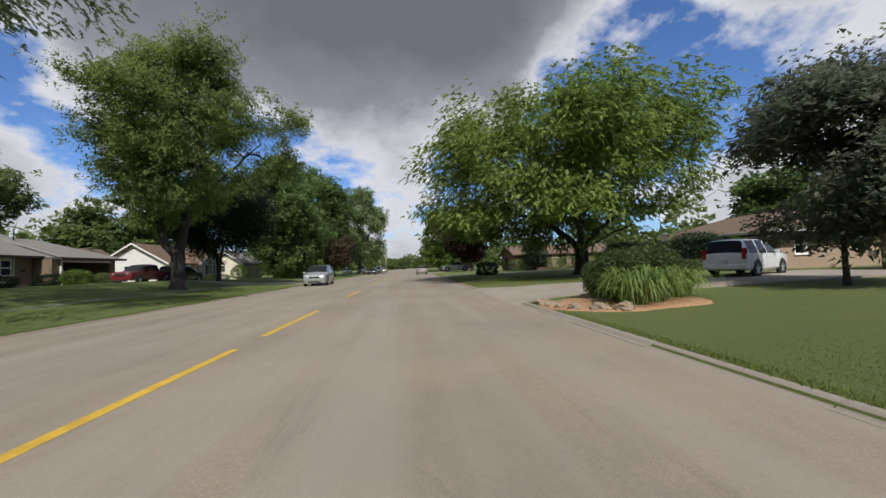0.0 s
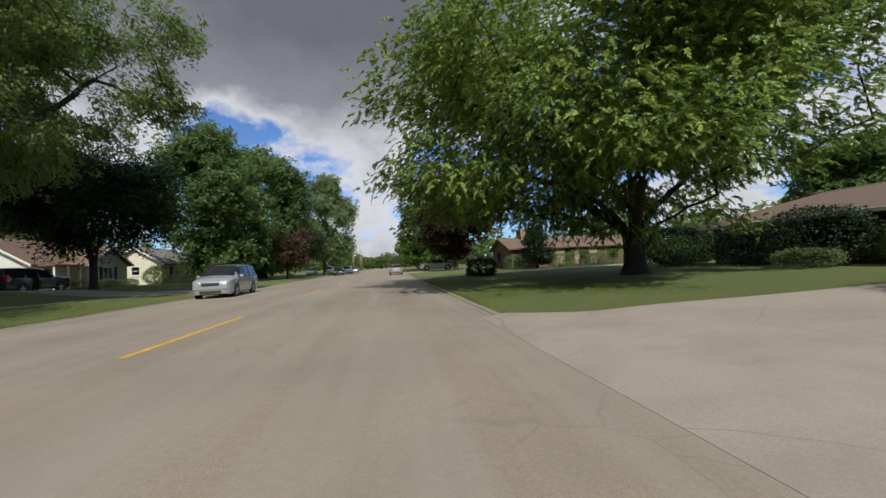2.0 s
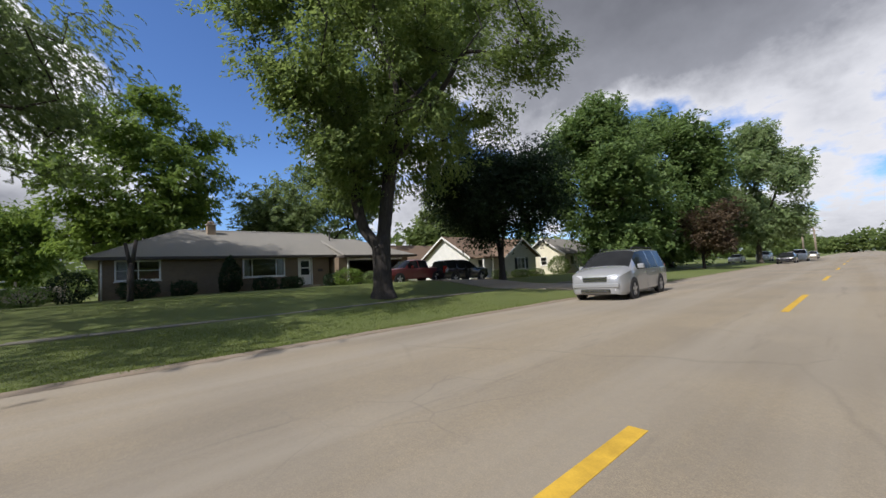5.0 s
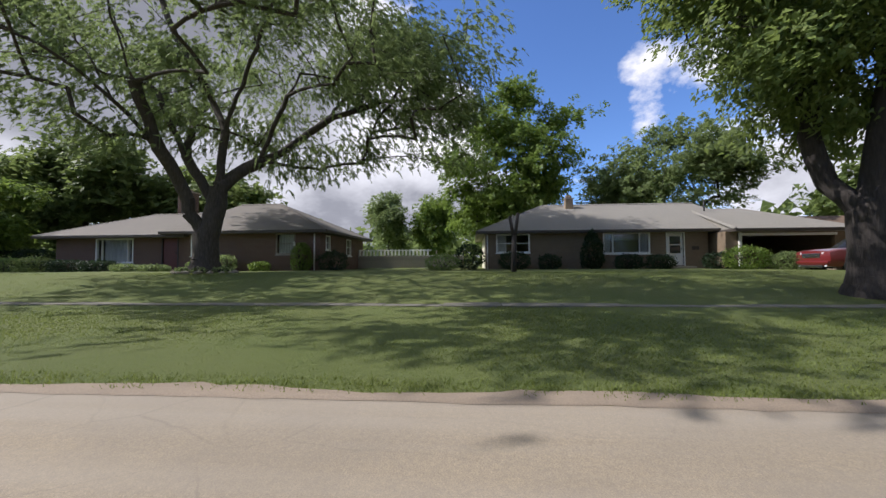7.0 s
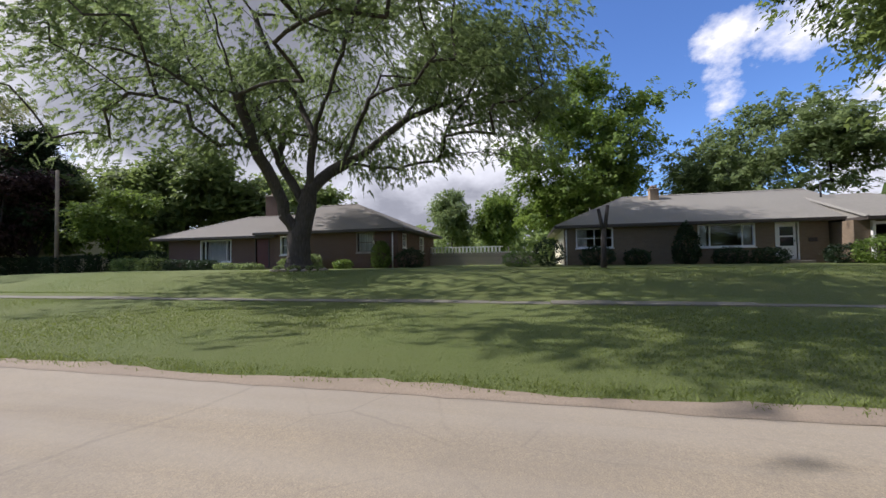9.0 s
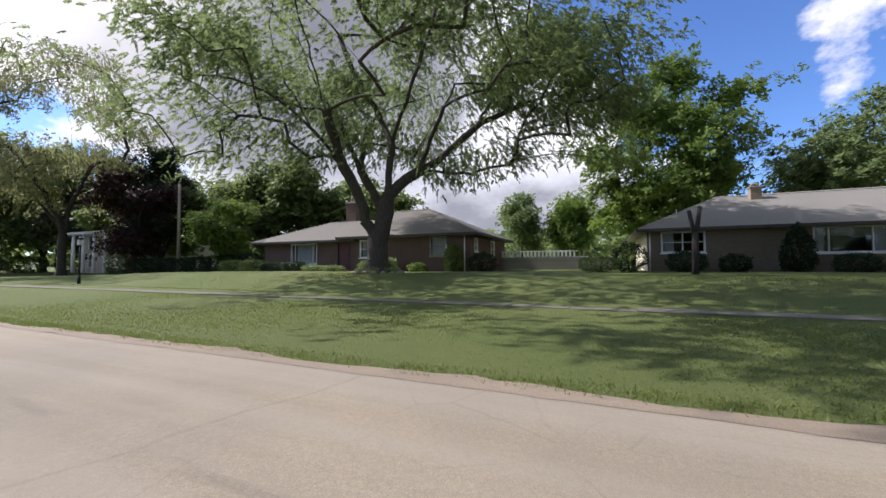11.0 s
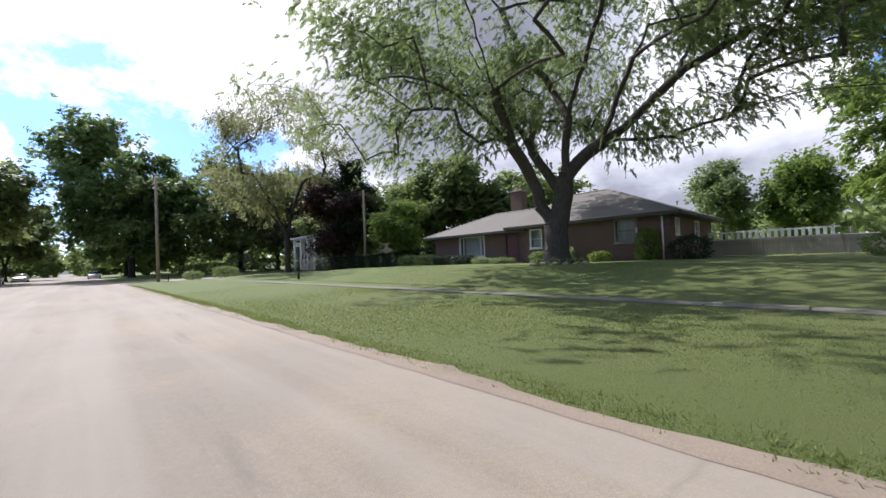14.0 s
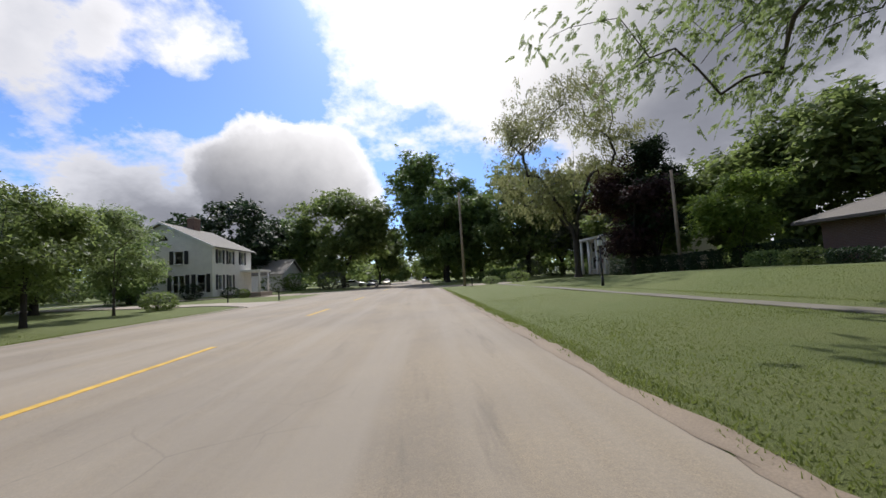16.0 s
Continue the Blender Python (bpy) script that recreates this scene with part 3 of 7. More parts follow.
def frustums(segs, sides_of):
    """Tapered tubes for a list of (p0, p1, r0, r1)."""
    vs, fs = [], []
    for p0, p1, r0, r1 in segs:
        d = p1 - p0
        ln = np.linalg.norm(d)
        if ln < 1e-5:
            continue
        d = d / ln
        a = np.cross(d, (0.31, 0.95, 0.05))
        a /= np.linalg.norm(a) + 1e-9
        b = np.cross(d, a)
        k = sides_of(r0)
        o = len(vs)
        for p, r in ((p0, r0), (p1 + d * r1 * (0.4 if r1 < 0.15 else 0.2), r1)):
            for i in range(k):
                t = 2 * math.pi * i / k
                vs.append(p + r * (math.cos(t) * a + math.sin(t) * b))
        for i in range(k):
            fs.append((o + i, o + (i + 1) % k, o + k + (i + 1) % k, o + k + i))
        if r1 > 0.02:
            c = len(vs)
            vs += [vs[o + k + i] for i in range(k)]
            fs.append(tuple(range(c + k - 1, c - 1, -1)))
        else:
            fs.append(tuple(range(o + 2 * k - 1, o + k - 1, -1)))
    return vs, fs


def leaf_quads(rng, centres, per, spread_r, size, aspect, droop, flat, spray=1, tight=0.30):
    """Corners of leaves gathered in sprays round the given twig ends; the leaves of a spray lie much the same way."""
    mean = np.mean(centres, axis=0)
    if spray > 1:
        m = len(centres) * max(1, per // spray)
        c = np.repeat(centres, max(1, per // spray), axis=0)
        off = np.clip(rng.normal(size=(m, 3)), -1.7, 1.7) * spread_r * np.array([1, 1, flat])
        off[:, 2] -= np.abs(rng.normal(size=m)) * droop
        centres, per, spread_r = c + off, spray, spread_r * tight
    n = len(centres) * per
    out = centres - mean
    out[:, 2] *= 0.4
    out /= np.linalg.norm(out, axis=1, keepdims=True) + 1e-6
    way = out * (0.75 if spray > 1 else 0.2) + rng.normal(size=out.shape) * 0.5
    tilt = np.array([0, 0, 1.0]) + out * 0.35 + rng.normal(size=out.shape) * 0.35
    c = np.repeat(centres, per, axis=0)
    off = np.clip(rng.normal(size=(n, 3)), -1.8, 1.8) * spread_r * np.array([1, 1, flat])
    off[:, 2] -= np.abs(rng.normal(size=n)) * droop * (0.5 if spray > 1 else 1)
    c = c + off
    loose = 0.5 if spray > 1 else 1.0
    d = np.repeat(way, per, axis=0) + rng.normal(size=(n, 3)) * loose
    d[:, 2] = d[:, 2] * 0.6 - droop * 1.4
    d /= np.linalg.norm(d, axis=1, keepdims=True)
    u = np.repeat(tilt, per, axis=0) + rng.normal(size=(n, 3)) * loose * 0.8
    w = np.cross(d, u)
    w /= np.linalg.norm(w, axis=1, keepdims=True) + 1e-9
    nrm = np.cross(w, d)
    s = size * rng.uniform(0.6, 1.35, size=(n, 1))
    a = c - d * s * 0.42 + w * s * aspect * 0.52 + nrm * s * 0.06
    b = c - d * s * 0.30 - w * s * aspect * 0.52 + nrm * s * 0.06
    e = c + d * s * 0.62 - np.array([0, 0, 1]) * s * 0.12
    return np.stack([a, b, e], 1).reshape(-1, 3)


def fronds(rng, centres, sprays, leaves, spread_r, size, aspect, droop, flat):
    """Corners of slim tapering leaves set left and right along drooping sprays round the given twig ends."""
    mean = np.mean(centres, axis=0)
    c = np.repeat(centres, sprays, axis=0)
    m = len(c)
    c = c + np.clip(rng.normal(size=(m, 3)), -1.8, 1.8) * spread_r * np.array([1, 1, flat])
    out = c - mean
    out[:, 2] *= 0.3
    out /= np.linalg.norm(out, axis=1, keepdims=True) + 1e-6
    d = out * 0.7 + rng.normal(size=(m, 3)) * np.array([0.6, 0.6, 0.25])
    d /= np.linalg.norm(d, axis=1, keepdims=True)
    side = np.cross(d, np.array([0, 0, 1.0]) + rng.normal(size=(m, 3)) * 0.35)
    side /= np.linalg.norm(side, axis=1, keepdims=True) + 1e-9
    length = size * rng.uniform(1.5, 3.0, (m, 1))
    fall = droop * rng.uniform(0.7, 1.6, (m, 1))
    down = np.array([[0, 0, -1.0]])
    corners = []
    for i in range(leaves):
        s = (i + 0.6) / leaves
        hand = 1 if i % 2 else -1
        p = c + d * length * s + down * length * fall * s * s
        ln = size * (1.1 - 0.45 * s) * rng.uniform(0.75, 1.2, (m, 1))
        way = d * 0.6 + side * hand * (0.85 - 0.5 * s) + down * (fall * (0.35 + 0.7 * s)) + rng.normal(size=(m, 3)) * 0.16
        way /= np.linalg.norm(way, axis=1, keepdims=True)
        across = np.cross(way, np.cross(side, d) + rng.normal(size=(m, 3)) * 0.4)
        across /= np.linalg.norm(across, axis=1, keepdims=True) + 1e-9
        w = across * ln * aspect * 0.5
        corners.append(np.stack([p + way * ln * 0.2 + w, p + way * ln + down * ln * 0.12, p + way * ln * 0.05 - w], 1))
    return np.concatenate(corners).reshape(-1, 3)


def smooth_line(pts, gap=0.55):
    """Points along a soft curve through the given ones."""
    pts = [np.array(p, dtype=float) for p in pts]
    pts = [2 * pts[0] - pts[1]] + pts + [2 * pts[-1] - pts[-2]]
    line = []
    for a, b, c, d in zip(pts, pts[1:], pts[2:], pts[3:]):
        n = max(2, int(np.linalg.norm(c - b) / gap))
        for i in range(1, n + 1):
            t = i / n
            line.append(0.5 * (2 * b + (c - a) * t + (2 * a - 5 * b + 4 * c - d) * t * t + (3 * b - a - 3 * c + d) * t ** 3))
    return line


def tree(name, label, x, y, height, radius, trunk_r, fork, mat, bark, seed, tips=160, per=110, size=0.22, aspect=0.55,
         droop=0.1, clump=0.55, low=None, shape=1.0, lean=(0, 0), arms=5, flat=0.7, hollow=0.45, tip_r=0.012, z=None, sx=1.0, group="", limbs=None, spray=20, bough=0.135, extra=(), taper=0.66, feather=None, lines=()):
    """A tree whose limbs reach for points scattered through its crown; leaves gather round the ends."""
    rng = np.random.default_rng(seed)
    if tips < 400:
        per, size = int(per * 1.05), size * 0.98
        spray = 5 if tips < 300 else spray
    base = ground_z(x, y) if z is None else z
    low = fork * 0.9 if low is None else low
    root = thing(name, label, "tree", (x, y, base - 0.05), group=group)
    cz, rz = (height + low) / 2, (height - low) / 2
    # crown points: inside an uneven ellipsoid, most of them towards the outside
    pts = []
    lump = rng.normal(size=(9, 3))
    lump /= np.linalg.norm(lump, axis=1, keepdims=True)

    def somewhere(inner):
        v = rng.normal(size=3)
        v /= np.linalg.norm(v)
        bulge = 1.0 + 0.22 * np.max(lump @ v) - 0.22
        rad = (inner + (1 - inner) * rng.random() ** 0.6) * bulge
        taper = 1.0 - (1 - shape) * max(0.0, v[2] * rad)
        return np.array([v[0] * rad * radius * taper * sx + lean[0], v[1] * rad * radius * taper + lean[1], cz + v[2] * rad * rz])

    # the twigs gather in boughs, with gaps between them
    boughs = [somewhere(hollow) for _ in range(max(8, tips // 11))]
    while len(pts) < tips:
        if rng.random() < 0.12:
            pts.append(somewhere(hollow))
            continue
        o = boughs[int(rng.integers(len(boughs)))]
        q = o + rng.normal(size=3) * radius * np.array([bough, bough, bough * 0.55])
        q[2] = max(q[2], low * 0.85)
        pts.append(q)
    for ex, ey, ez, er, count in extra:
        pts += [np.array([ex, ey, ez]) + rng.normal(size=3) * er * np.array([1, 1, 0.6]) for _ in range(count)]
    pts = np.array(pts)
    # trunk and main arms
    nodes, parent = [np.zeros(3)], [-1]
    k = 9
    for i in range(1, k + 1):
        wob = rng.normal(size=2) * trunk_r * 0.02
        nodes.append(np.array([wob[0], wob[1], fork * i / k]))
        parent.append(len(nodes) - 2)
    top = len(nodes) - 1
    # limbs drawn as lines leave the trunk or an earlier limb where they start
    for line in lines:
        arr = np.array(nodes)
        prev = int(np.argmin(np.linalg.norm(arr - np.array(line[0]), axis=1)))
        for p in smooth_line([nodes[prev]] + list(line[1:] if np.linalg.norm(arr[prev] - np.array(line[0])) < 0.6 else line)):
            nodes.append(p + rng.normal(size=3) * 0.035)
            parent.append(prev)
            prev = len(nodes) - 1
    drawn = len(nodes)
    ends_of = limbs or ([] if lines else [None] * arms)
    for i, given in enumerate(ends_of):
        ang = 2 * math.pi * (i + rng.uniform(-0.25, 0.25)) / len(ends_of)
        out = radius * rng.uniform(0.32, 0.55)
        end = np.array([math.cos(ang) * out + lean[0] * 0.5, math.sin(ang) * out + lean[1] * 0.5, fork + (height - fork) * rng.uniform(0.28, 0.5)])
        if given:
            end = np.array(given, dtype=float)
        prev, m = top, 7
        for j in range(1, m + 1):
            t = j / m
            p = nodes[top] + (end - nodes[top]) * np.array([t ** 1.12, t ** 1.12, t ** 0.86]) + rng.normal(size=3) * 0.05 * radius / 6
            nodes.append(p)
            parent.append(prev)
            prev = len(nodes) - 1
    order = np.argsort(np.linalg.norm(pts - nodes[top], axis=1))
    ends = []
    for i in order:
        p = pts[i]
        arr = np.array(nodes)
        d = np.linalg.norm(arr - p, axis=1) + 0.6 * np.maximum(0, arr[:, 2] - p[2])
        d[:max(1, top)] += 6
        j = int(np.argmin(d))
        ln = np.linalg.norm(p - nodes[j])
        m = max(1, int(ln / 0.7))
        prev = j
        for q in range(1, m + 1):
            t = q / m
            mid = nodes[j] + (p - nodes[j]) * t + np.array([0, 0, 0.06 * ln * math.sin(math.pi * t)]) + (rng.normal(size=3) * 0.04 * ln / m if q < m else 0)
            nodes.append(mid)
            parent.append(prev)
            prev = len(nodes) - 1
        ends.append(prev)
    load = np.zeros(len(nodes))
    for e in ends:
        load[e] += 1
    for i in range(len(nodes) - 1, 0, -1):
        load[parent[i]] += max(load[i], 0.3)
    total = load[min(top, int(parent[top + 1]))] if lines else load[top]
    rad = np.maximum(tip_r, trunk_r * 0.92 * (load / total) ** taper)
    if lines:
        rad[drawn:] = np.minimum(rad[drawn:], 0.075)
    for i in range(top + 1):
        rad[i] = trunk_r * (0.86 + 0.55 * math.exp(-0.75 * i * fork / 2.2) + 0.06 * i / k)
    segs = []
    for i in range(1, len(nodes)):
        r0 = min(rad[parent[i]], rad[i] * 1.35) if i > top else rad[parent[i]]
        segs.append((nodes[parent[i]], nodes[i], r0, rad[i]))
    vs, fs = frustums(segs, lambda r: 12 if r > 0.12 else (6 if r > 0.04 else 4))
    part("trunk", mesh_from("trunk", vs, fs, bark, True), None, root)
    tipsp = np.array([nodes[e] for e in ends])
    near = np.array([nodes[parent[e]] for e in ends])
    cen = np.concatenate([tipsp, (tipsp + near) / 2])
    if feather:
        q = fronds(rng, cen, *feather, clump, size, aspect, droop, flat)
    else:
        q = leaf_quads(rng, cen, per // 2, clump, size, aspect, droop, flat, spray)
    part("crown", quads_mesh("crown", q, mat, 3), None, root)
    return root


# the three big trees that arch over the lawns
tree("locust_tree", "broad spreading locust tree with feathery yellow-green leaves", 13.5, 34.6, 14.4, 11.0, 0.58, 1.9, LEAF_LOCUST, BARK_DARK, 11, tips=740, size=0.155, aspect=0.60, droop=0.50, clump=0.64, low=2.7, bough=0.14, hollow=0.34, lean=(-1.8, -0.8), sx=1.1, taper=0.6, flat=0.6, feather=(25, 17),
     lines=[[(0, 0, 1.9), (-1.2, -0.4, 3.0), (-3.4, -0.9, 4.3), (-6.4, -1.2, 5.0), (-9.4, -1.4, 5.6)],
            [(0, 0, 1.9), (-0.7, -1.5, 3.1), (-2.2, -4.2, 4.6), (-3.6, -7.0, 5.4)],
            [(0, 0, 1.9), (1.6, -1.2, 3.0), (4.2, -2.6, 4.2), (7.2, -3.4, 5.0), (9.4, -3.6, 6.2)],
            [(0, 0, 1.9), (1.6, 0.5, 3.4), (4.6, 1.4, 5.4), (7.6, 1.8, 7.4)],
            [(0, 0, 1.9), (-1.0, 1.6, 3.6), (-3.2, 4.6, 6.0), (-4.8, 7.0, 7.4)],
            [(0, 0, 1.9), (0.2, 0.2, 4.4), (-0.6, -0.4, 7.6), (-1.2, 0.2, 11.5)],
            [(0.1, 0.1, 4.0), (1.6, 1.4, 6.4), (3.0, 4.0, 9.4)],
            [(-0.3, -0.1, 6.0), (-2.6, -1.6, 8.2), (-4.6, -2.6, 10.8)],
            [(0.1, 0.0, 5.0), (1.8, -2.0, 7.4), (3.6, -3.6, 10.0)]],
     extra=((-9.6, -3.6, 4.6, 1.2, 12), (-9.8, 2.6, 5.0, 1.2, 12), (-4.6, -8.4, 4.6, 1.3, 12)))
ELM_LIMBS = [
    [(-0.2, 0.0, 2.4), (-0.75, 0.1, 3.3), (-1.05, 0.2, 4.8), (-1.1, 0.5, 6.8), (-1.1, 0.8, 8.6), (-1.9, 1.2, 11.0), (-2.6, 1.6, 13.4)],
    [(0.05, 0.0, 2.4), (0.22, 0.0, 3.6), (0.42, -0.1, 4.9), (0.7, -0.3, 6.8), (1.1, -0.5, 8.5), (0.9, -0.6, 10.7), (0.2, -0.4, 13.2), (0.4, 0.0, 16.0)],
    [(0.6, -0.3, 6.2), (1.9, -1.2, 7.8), (3.4, -2.2, 9.8), (4.8, -3.0, 11.6)],
    [(0.7, -0.3, 6.8), (0.6, 1.4, 8.8), (1.4, 3.4, 11.2)],
    [(-1.1, 0.5, 6.8), (-2.4, -0.8, 8.4), (-3.9, -1.8, 10.2)],
    [(-1.4, 0.8, 8.6), (-2.6, 2.6, 10.4), (-3.6, 4.2, 12.6)],
    [(0.9, -0.6, 10.7), (-1.0, -2.4, 12.4), (-2.4, -4.0, 14.4)],
    [(1.0, -0.5, 9.0), (2.8, 0.6, 11.0), (4.6, 1.6, 13.6)]]
# dark bark on the elm: its crown's shade is put into the trunk colour
tree("elm_tree", "tall elm with forked trunk and drooping green foliage", -17.4, 34.7, 19.8, 7.2, 0.49, 2.3, LEAF_ELM, BARK_DARK, 23, tips=430, per=320, size=0.20, aspect=0.55, droop=0.3, clump=0.66, low=5.4, bough=0.12, taper=0.58, lean=(0.5, 0.7),
     lines=[[(0.552 * u - 0.834 * w, 0.834 * u + 0.552 * w, z) for u, w, z in line] for line in ELM_LIMBS])


def seen_across(u, w, z):
    """A point of the big lawn tree: u along the lawn to the north, w away from the street, z over the sea of grass."""
    return (-0.528 * u - 0.849 * w, 0.849 * u - 0.528 * w, z - 0.8)


LAWN_LIMBS = [
    [(-0.25, 0, 2.6), (-0.62, -0.1, 3.6), (-0.98, -0.2, 4.9), (-1.8, -0.6, 6.3), (-3.2, -1.2, 8.0), (-4.7, -1.6, 9.2), (-6.6, -2.0, 9.9), (-9.0, -2.4, 9.8)],
    [(0.1, 0, 2.6), (0.30, 0.0, 3.6), (0.50, 0.0, 4.9), (0.76, -0.3, 7.6), (1.1, -0.8, 9.9), (1.4, -1.4, 12.4), (1.8, -2.0, 15.4)],
    [(0.3, 0, 4.0), (-0.35, 0.5, 5.4), (-1.2, 1.0, 7.1), (-2.3, 1.8, 9.6), (-3.5, 2.4, 11.7), (-4.4, 3.0, 13.8), (-5.0, 3.4, 15.6)],
    [(0.45, 0, 4.9), (1.1, 0.2, 5.6), (2.3, 0.4, 6.5), (3.8, 0.6, 7.6), (5.6, 0.8, 9.3), (7.1, 0.9, 10.2), (9.8, 1.0, 11.4), (12.0, 1.0, 11.8)],
    [(0.76, -0.3, 7.6), (0.3, 0.3, 9.0), (-0.45, 0.8, 10.6), (-1.4, 1.4, 12.4), (-2.3, 2.0, 14.8)],
    [(0.8, -0.3, 7.9), (1.6, -1.4, 10.2), (2.6, -2.8, 12.8), (3.2, -3.6, 15.2)],
    [(-1.8, -0.6, 6.3), (-2.5, -1.6, 8.8), (-3.2, -2.6, 11.4), (-3.8, -3.4, 13.8)],
    [(-0.8, 0.8, 6.4), (-0.9, 4.0, 9.6), (-0.4, 7.0, 11.6)],
    [(2.3, 0.4, 6.5), (3.0, -0.5, 8.6), (4.2, -1.6, 11.2), (5.2, -2.4, 13.6)],
    [(-4.7, -1.6, 9.2), (-6.6, -0.9, 9.4), (-8.4, -0.4, 8.9), (-9.8, 0.0, 8.3)],
    [(-3.2, -1.2, 8.0), (-4.4, -0.4, 10.2), (-6.2, 0.6, 12.6), (-7.6, 1.2, 14.2)],
    [(5.6, 0.8, 9.3), (6.6, 2.4, 11.0), (8.0, 4.0, 12.8)]]
tree("locust_tree", "large many-limbed locust tree with thin pale foliage on the lawn", -23.0, 11.2, 19.8, 13.0, 0.60, 1.8, LEAF_PALE, BARK, 37, tips=600, size=0.15, aspect=0.46, droop=0.5, clump=0.70, low=7.4, lean=(0.2, 1.2), bough=0.11, hollow=0.45, taper=0.56, flat=0.6, feather=(19, 17),
     lines=[[seen_across(*p) for p in line] for line in LAWN_LIMBS],
     extra=[(*seen_across(u, w, z), r, k) for u, w, z, r, k in ((4.6, -0.4, 7.0, 1.1, 9), (7.6, 0.0, 8.2, 1.3, 12), (-2.6, -3.0, 6.6, 0.9, 6), (-9.6, -1.0, 8.4, 1.6, 14), (12.4, 0.6, 10.2, 1.8, 22), (10.6, -1.6, 11.0, 1.8, 18), (8.4, 0.4, 12.4, 1.8, 18), (-7.4, -1.6, 8.4, 1.2, 8), (12.0, -1.2, 11.4, 1.4, 14), (12.6, -0.6, 13.0, 1.4, 14), (11.2, -2.2, 12.8, 1.3, 12), (12.2, -1.4, 10.2, 0.9, 7), (10.8, -1.2, 14.6, 1.5, 14))])

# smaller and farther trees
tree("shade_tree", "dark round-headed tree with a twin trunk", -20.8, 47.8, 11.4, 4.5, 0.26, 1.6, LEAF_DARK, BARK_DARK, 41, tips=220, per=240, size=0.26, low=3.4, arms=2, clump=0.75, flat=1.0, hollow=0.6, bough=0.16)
tree("maple_tree", "dense full green maple beside the street", -19.6, 64.5, 17.2, 5.9, 0.4, 2.2, LEAF_MAPLE, BARK_DARK, 43, tips=380, per=210, size=0.34, aspect=0.8, low=1.4, clump=0.95, flat=1.0, hollow=0.8, bough=0.13)
tree("maple_tree", "tall dense green maple", -19.0, 80.0, 20.6, 6.4, 0.4, 2.2, LEAF_MAPLE, BARK_DARK, 47, tips=360, per=200, size=0.40, aspect=0.8, low=1.6, clump=1.05, flat=1.0, hollow=0.8, bough=0.13)
tree("plum_tree", "small rusty purple-leaved ornamental tree", -13.6, 73.0, 9.4, 4.2, 0.16, 1.4, LEAF_RUST, BARK_DARK, 53, tips=90, per=110, size=0.30, low=1.4, clump=0.5, bough=0.18)
tree("cottonwood_tree", "tall pointed light green tree", -12.0, 95.0, 20.0, 5.4, 0.36, 2.4, LEAF_COTTONWOOD, BARK, 59, tips=260, per=200, size=0.42, aspect=0.72, low=2.2, shape=0.45, clump=0.8, flat=1.0, hollow=0.65, bough=0.15)
tree("shade_tree", "leafy green tree behind the low house", -46.0, 27.0, 18.6, 6.6, 0.42, 3.0, LEAF_BRIGHT, BARK_DARK, 61, tips=380, per=190, size=0.34, aspect=0.7, low=2.4, clump=0.85, bough=0.15, hollow=0.6, droop=0.25)
tree("shade_tree", "broad green tree behind the grey roof", -47.0, 43.5, 14.6, 7.4, 0.36, 3.0, LEAF_PALE, BARK_DARK, 67, tips=300, per=180, size=0.34, aspect=0.7, low=4.0, clump=0.85, bough=0.16, hollow=0.6)
tree("shade_tree", "dark leafy tree behind the brick house", -40.3, -14.5, 13.5, 7.0, 0.36, 3.0, LEAF_GREEN, BARK_DARK, 71, tips=200, per=100, size=0.55, aspect=0.72, low=2.5, clump=0.8, bough=0.18)
tree("shade_tree", "small bright yellow-green tree", -29.5, -9.5, 7.2, 2.7, 0.14, 1.2, LEAF_BRIGHT, BARK, 73, tips=90, per=120, size=0.26, low=1.2, shape=0.6, clump=0.45, bough=0.18)
tree("spruce_tree", "dark narrow evergreen beside the hedge", -31.0, -21.0, 13.6, 3.4, 0.3, 1.0, LEAF_DARK, BARK_DARK, 79, tips=170, per=120, size=0.30, low=0.8, shape=0.3, clump=0.5, hollow=0.5, bough=0.18)
tree("shade_tree", "large dark tree beyond the crossing", 7.6, -60.0, 20.5, 9.0, 0.45, 2.4, LEAF_GREEN, BARK_DARK, 83, tips=240, per=100, size=0.62, aspect=0.72, low=1.8, clump=0.9, hollow=0.6, bough=0.18)
tree("oak_tree", "big open-crowned oak beyond the crossing", -13.0, -62.0, 26.5, 11.5, 0.5, 3.5, LEAF_MAPLE, BARK_DARK, 89, spray=5, tips=340, per=120, size=0.62, aspect=0.72, low=4.0, clump=0.85, bough=0.18)
tree("oak_tree", "big dark oak beyond the crossing", -27.0, -52.0, 22.5, 10.0, 0.5, 3.0, LEAF_GREEN, BARK_DARK, 97, tips=220, per=90, size=0.62, aspect=0.72, low=2.5, clump=0.9, bough=0.18)
tree("shade_tree", "dark tree behind the white house", 25.0, -52.0, 17.0, 8.0, 0.4, 3.0, LEAF_DARK, BARK_DARK, 101, tips=220, per=90, size=0.62, aspect=0.72, low=2.0, clump=0.9, bough=0.18)
tree("crab_apple_tree", "small low-branched green tree on the lawn", 7.7, -0.4, 5.6, 2.2, 0.10, 1.3, LEAF_GREEN, BARK_DARK, 103, tips=90, per=130, size=0.17, low=1.5, clump=0.38, bough=0.18)
tree("birch_tree", "slim young tree with light airy leaves", 8.4, -5.6, 6.2, 1.7, 0.06, 0.9, LEAF_PALE, BARK, 107, tips=80, per=90, size=0.16, low=1.0, shape=0.6, clump=0.35, bough=0.18)
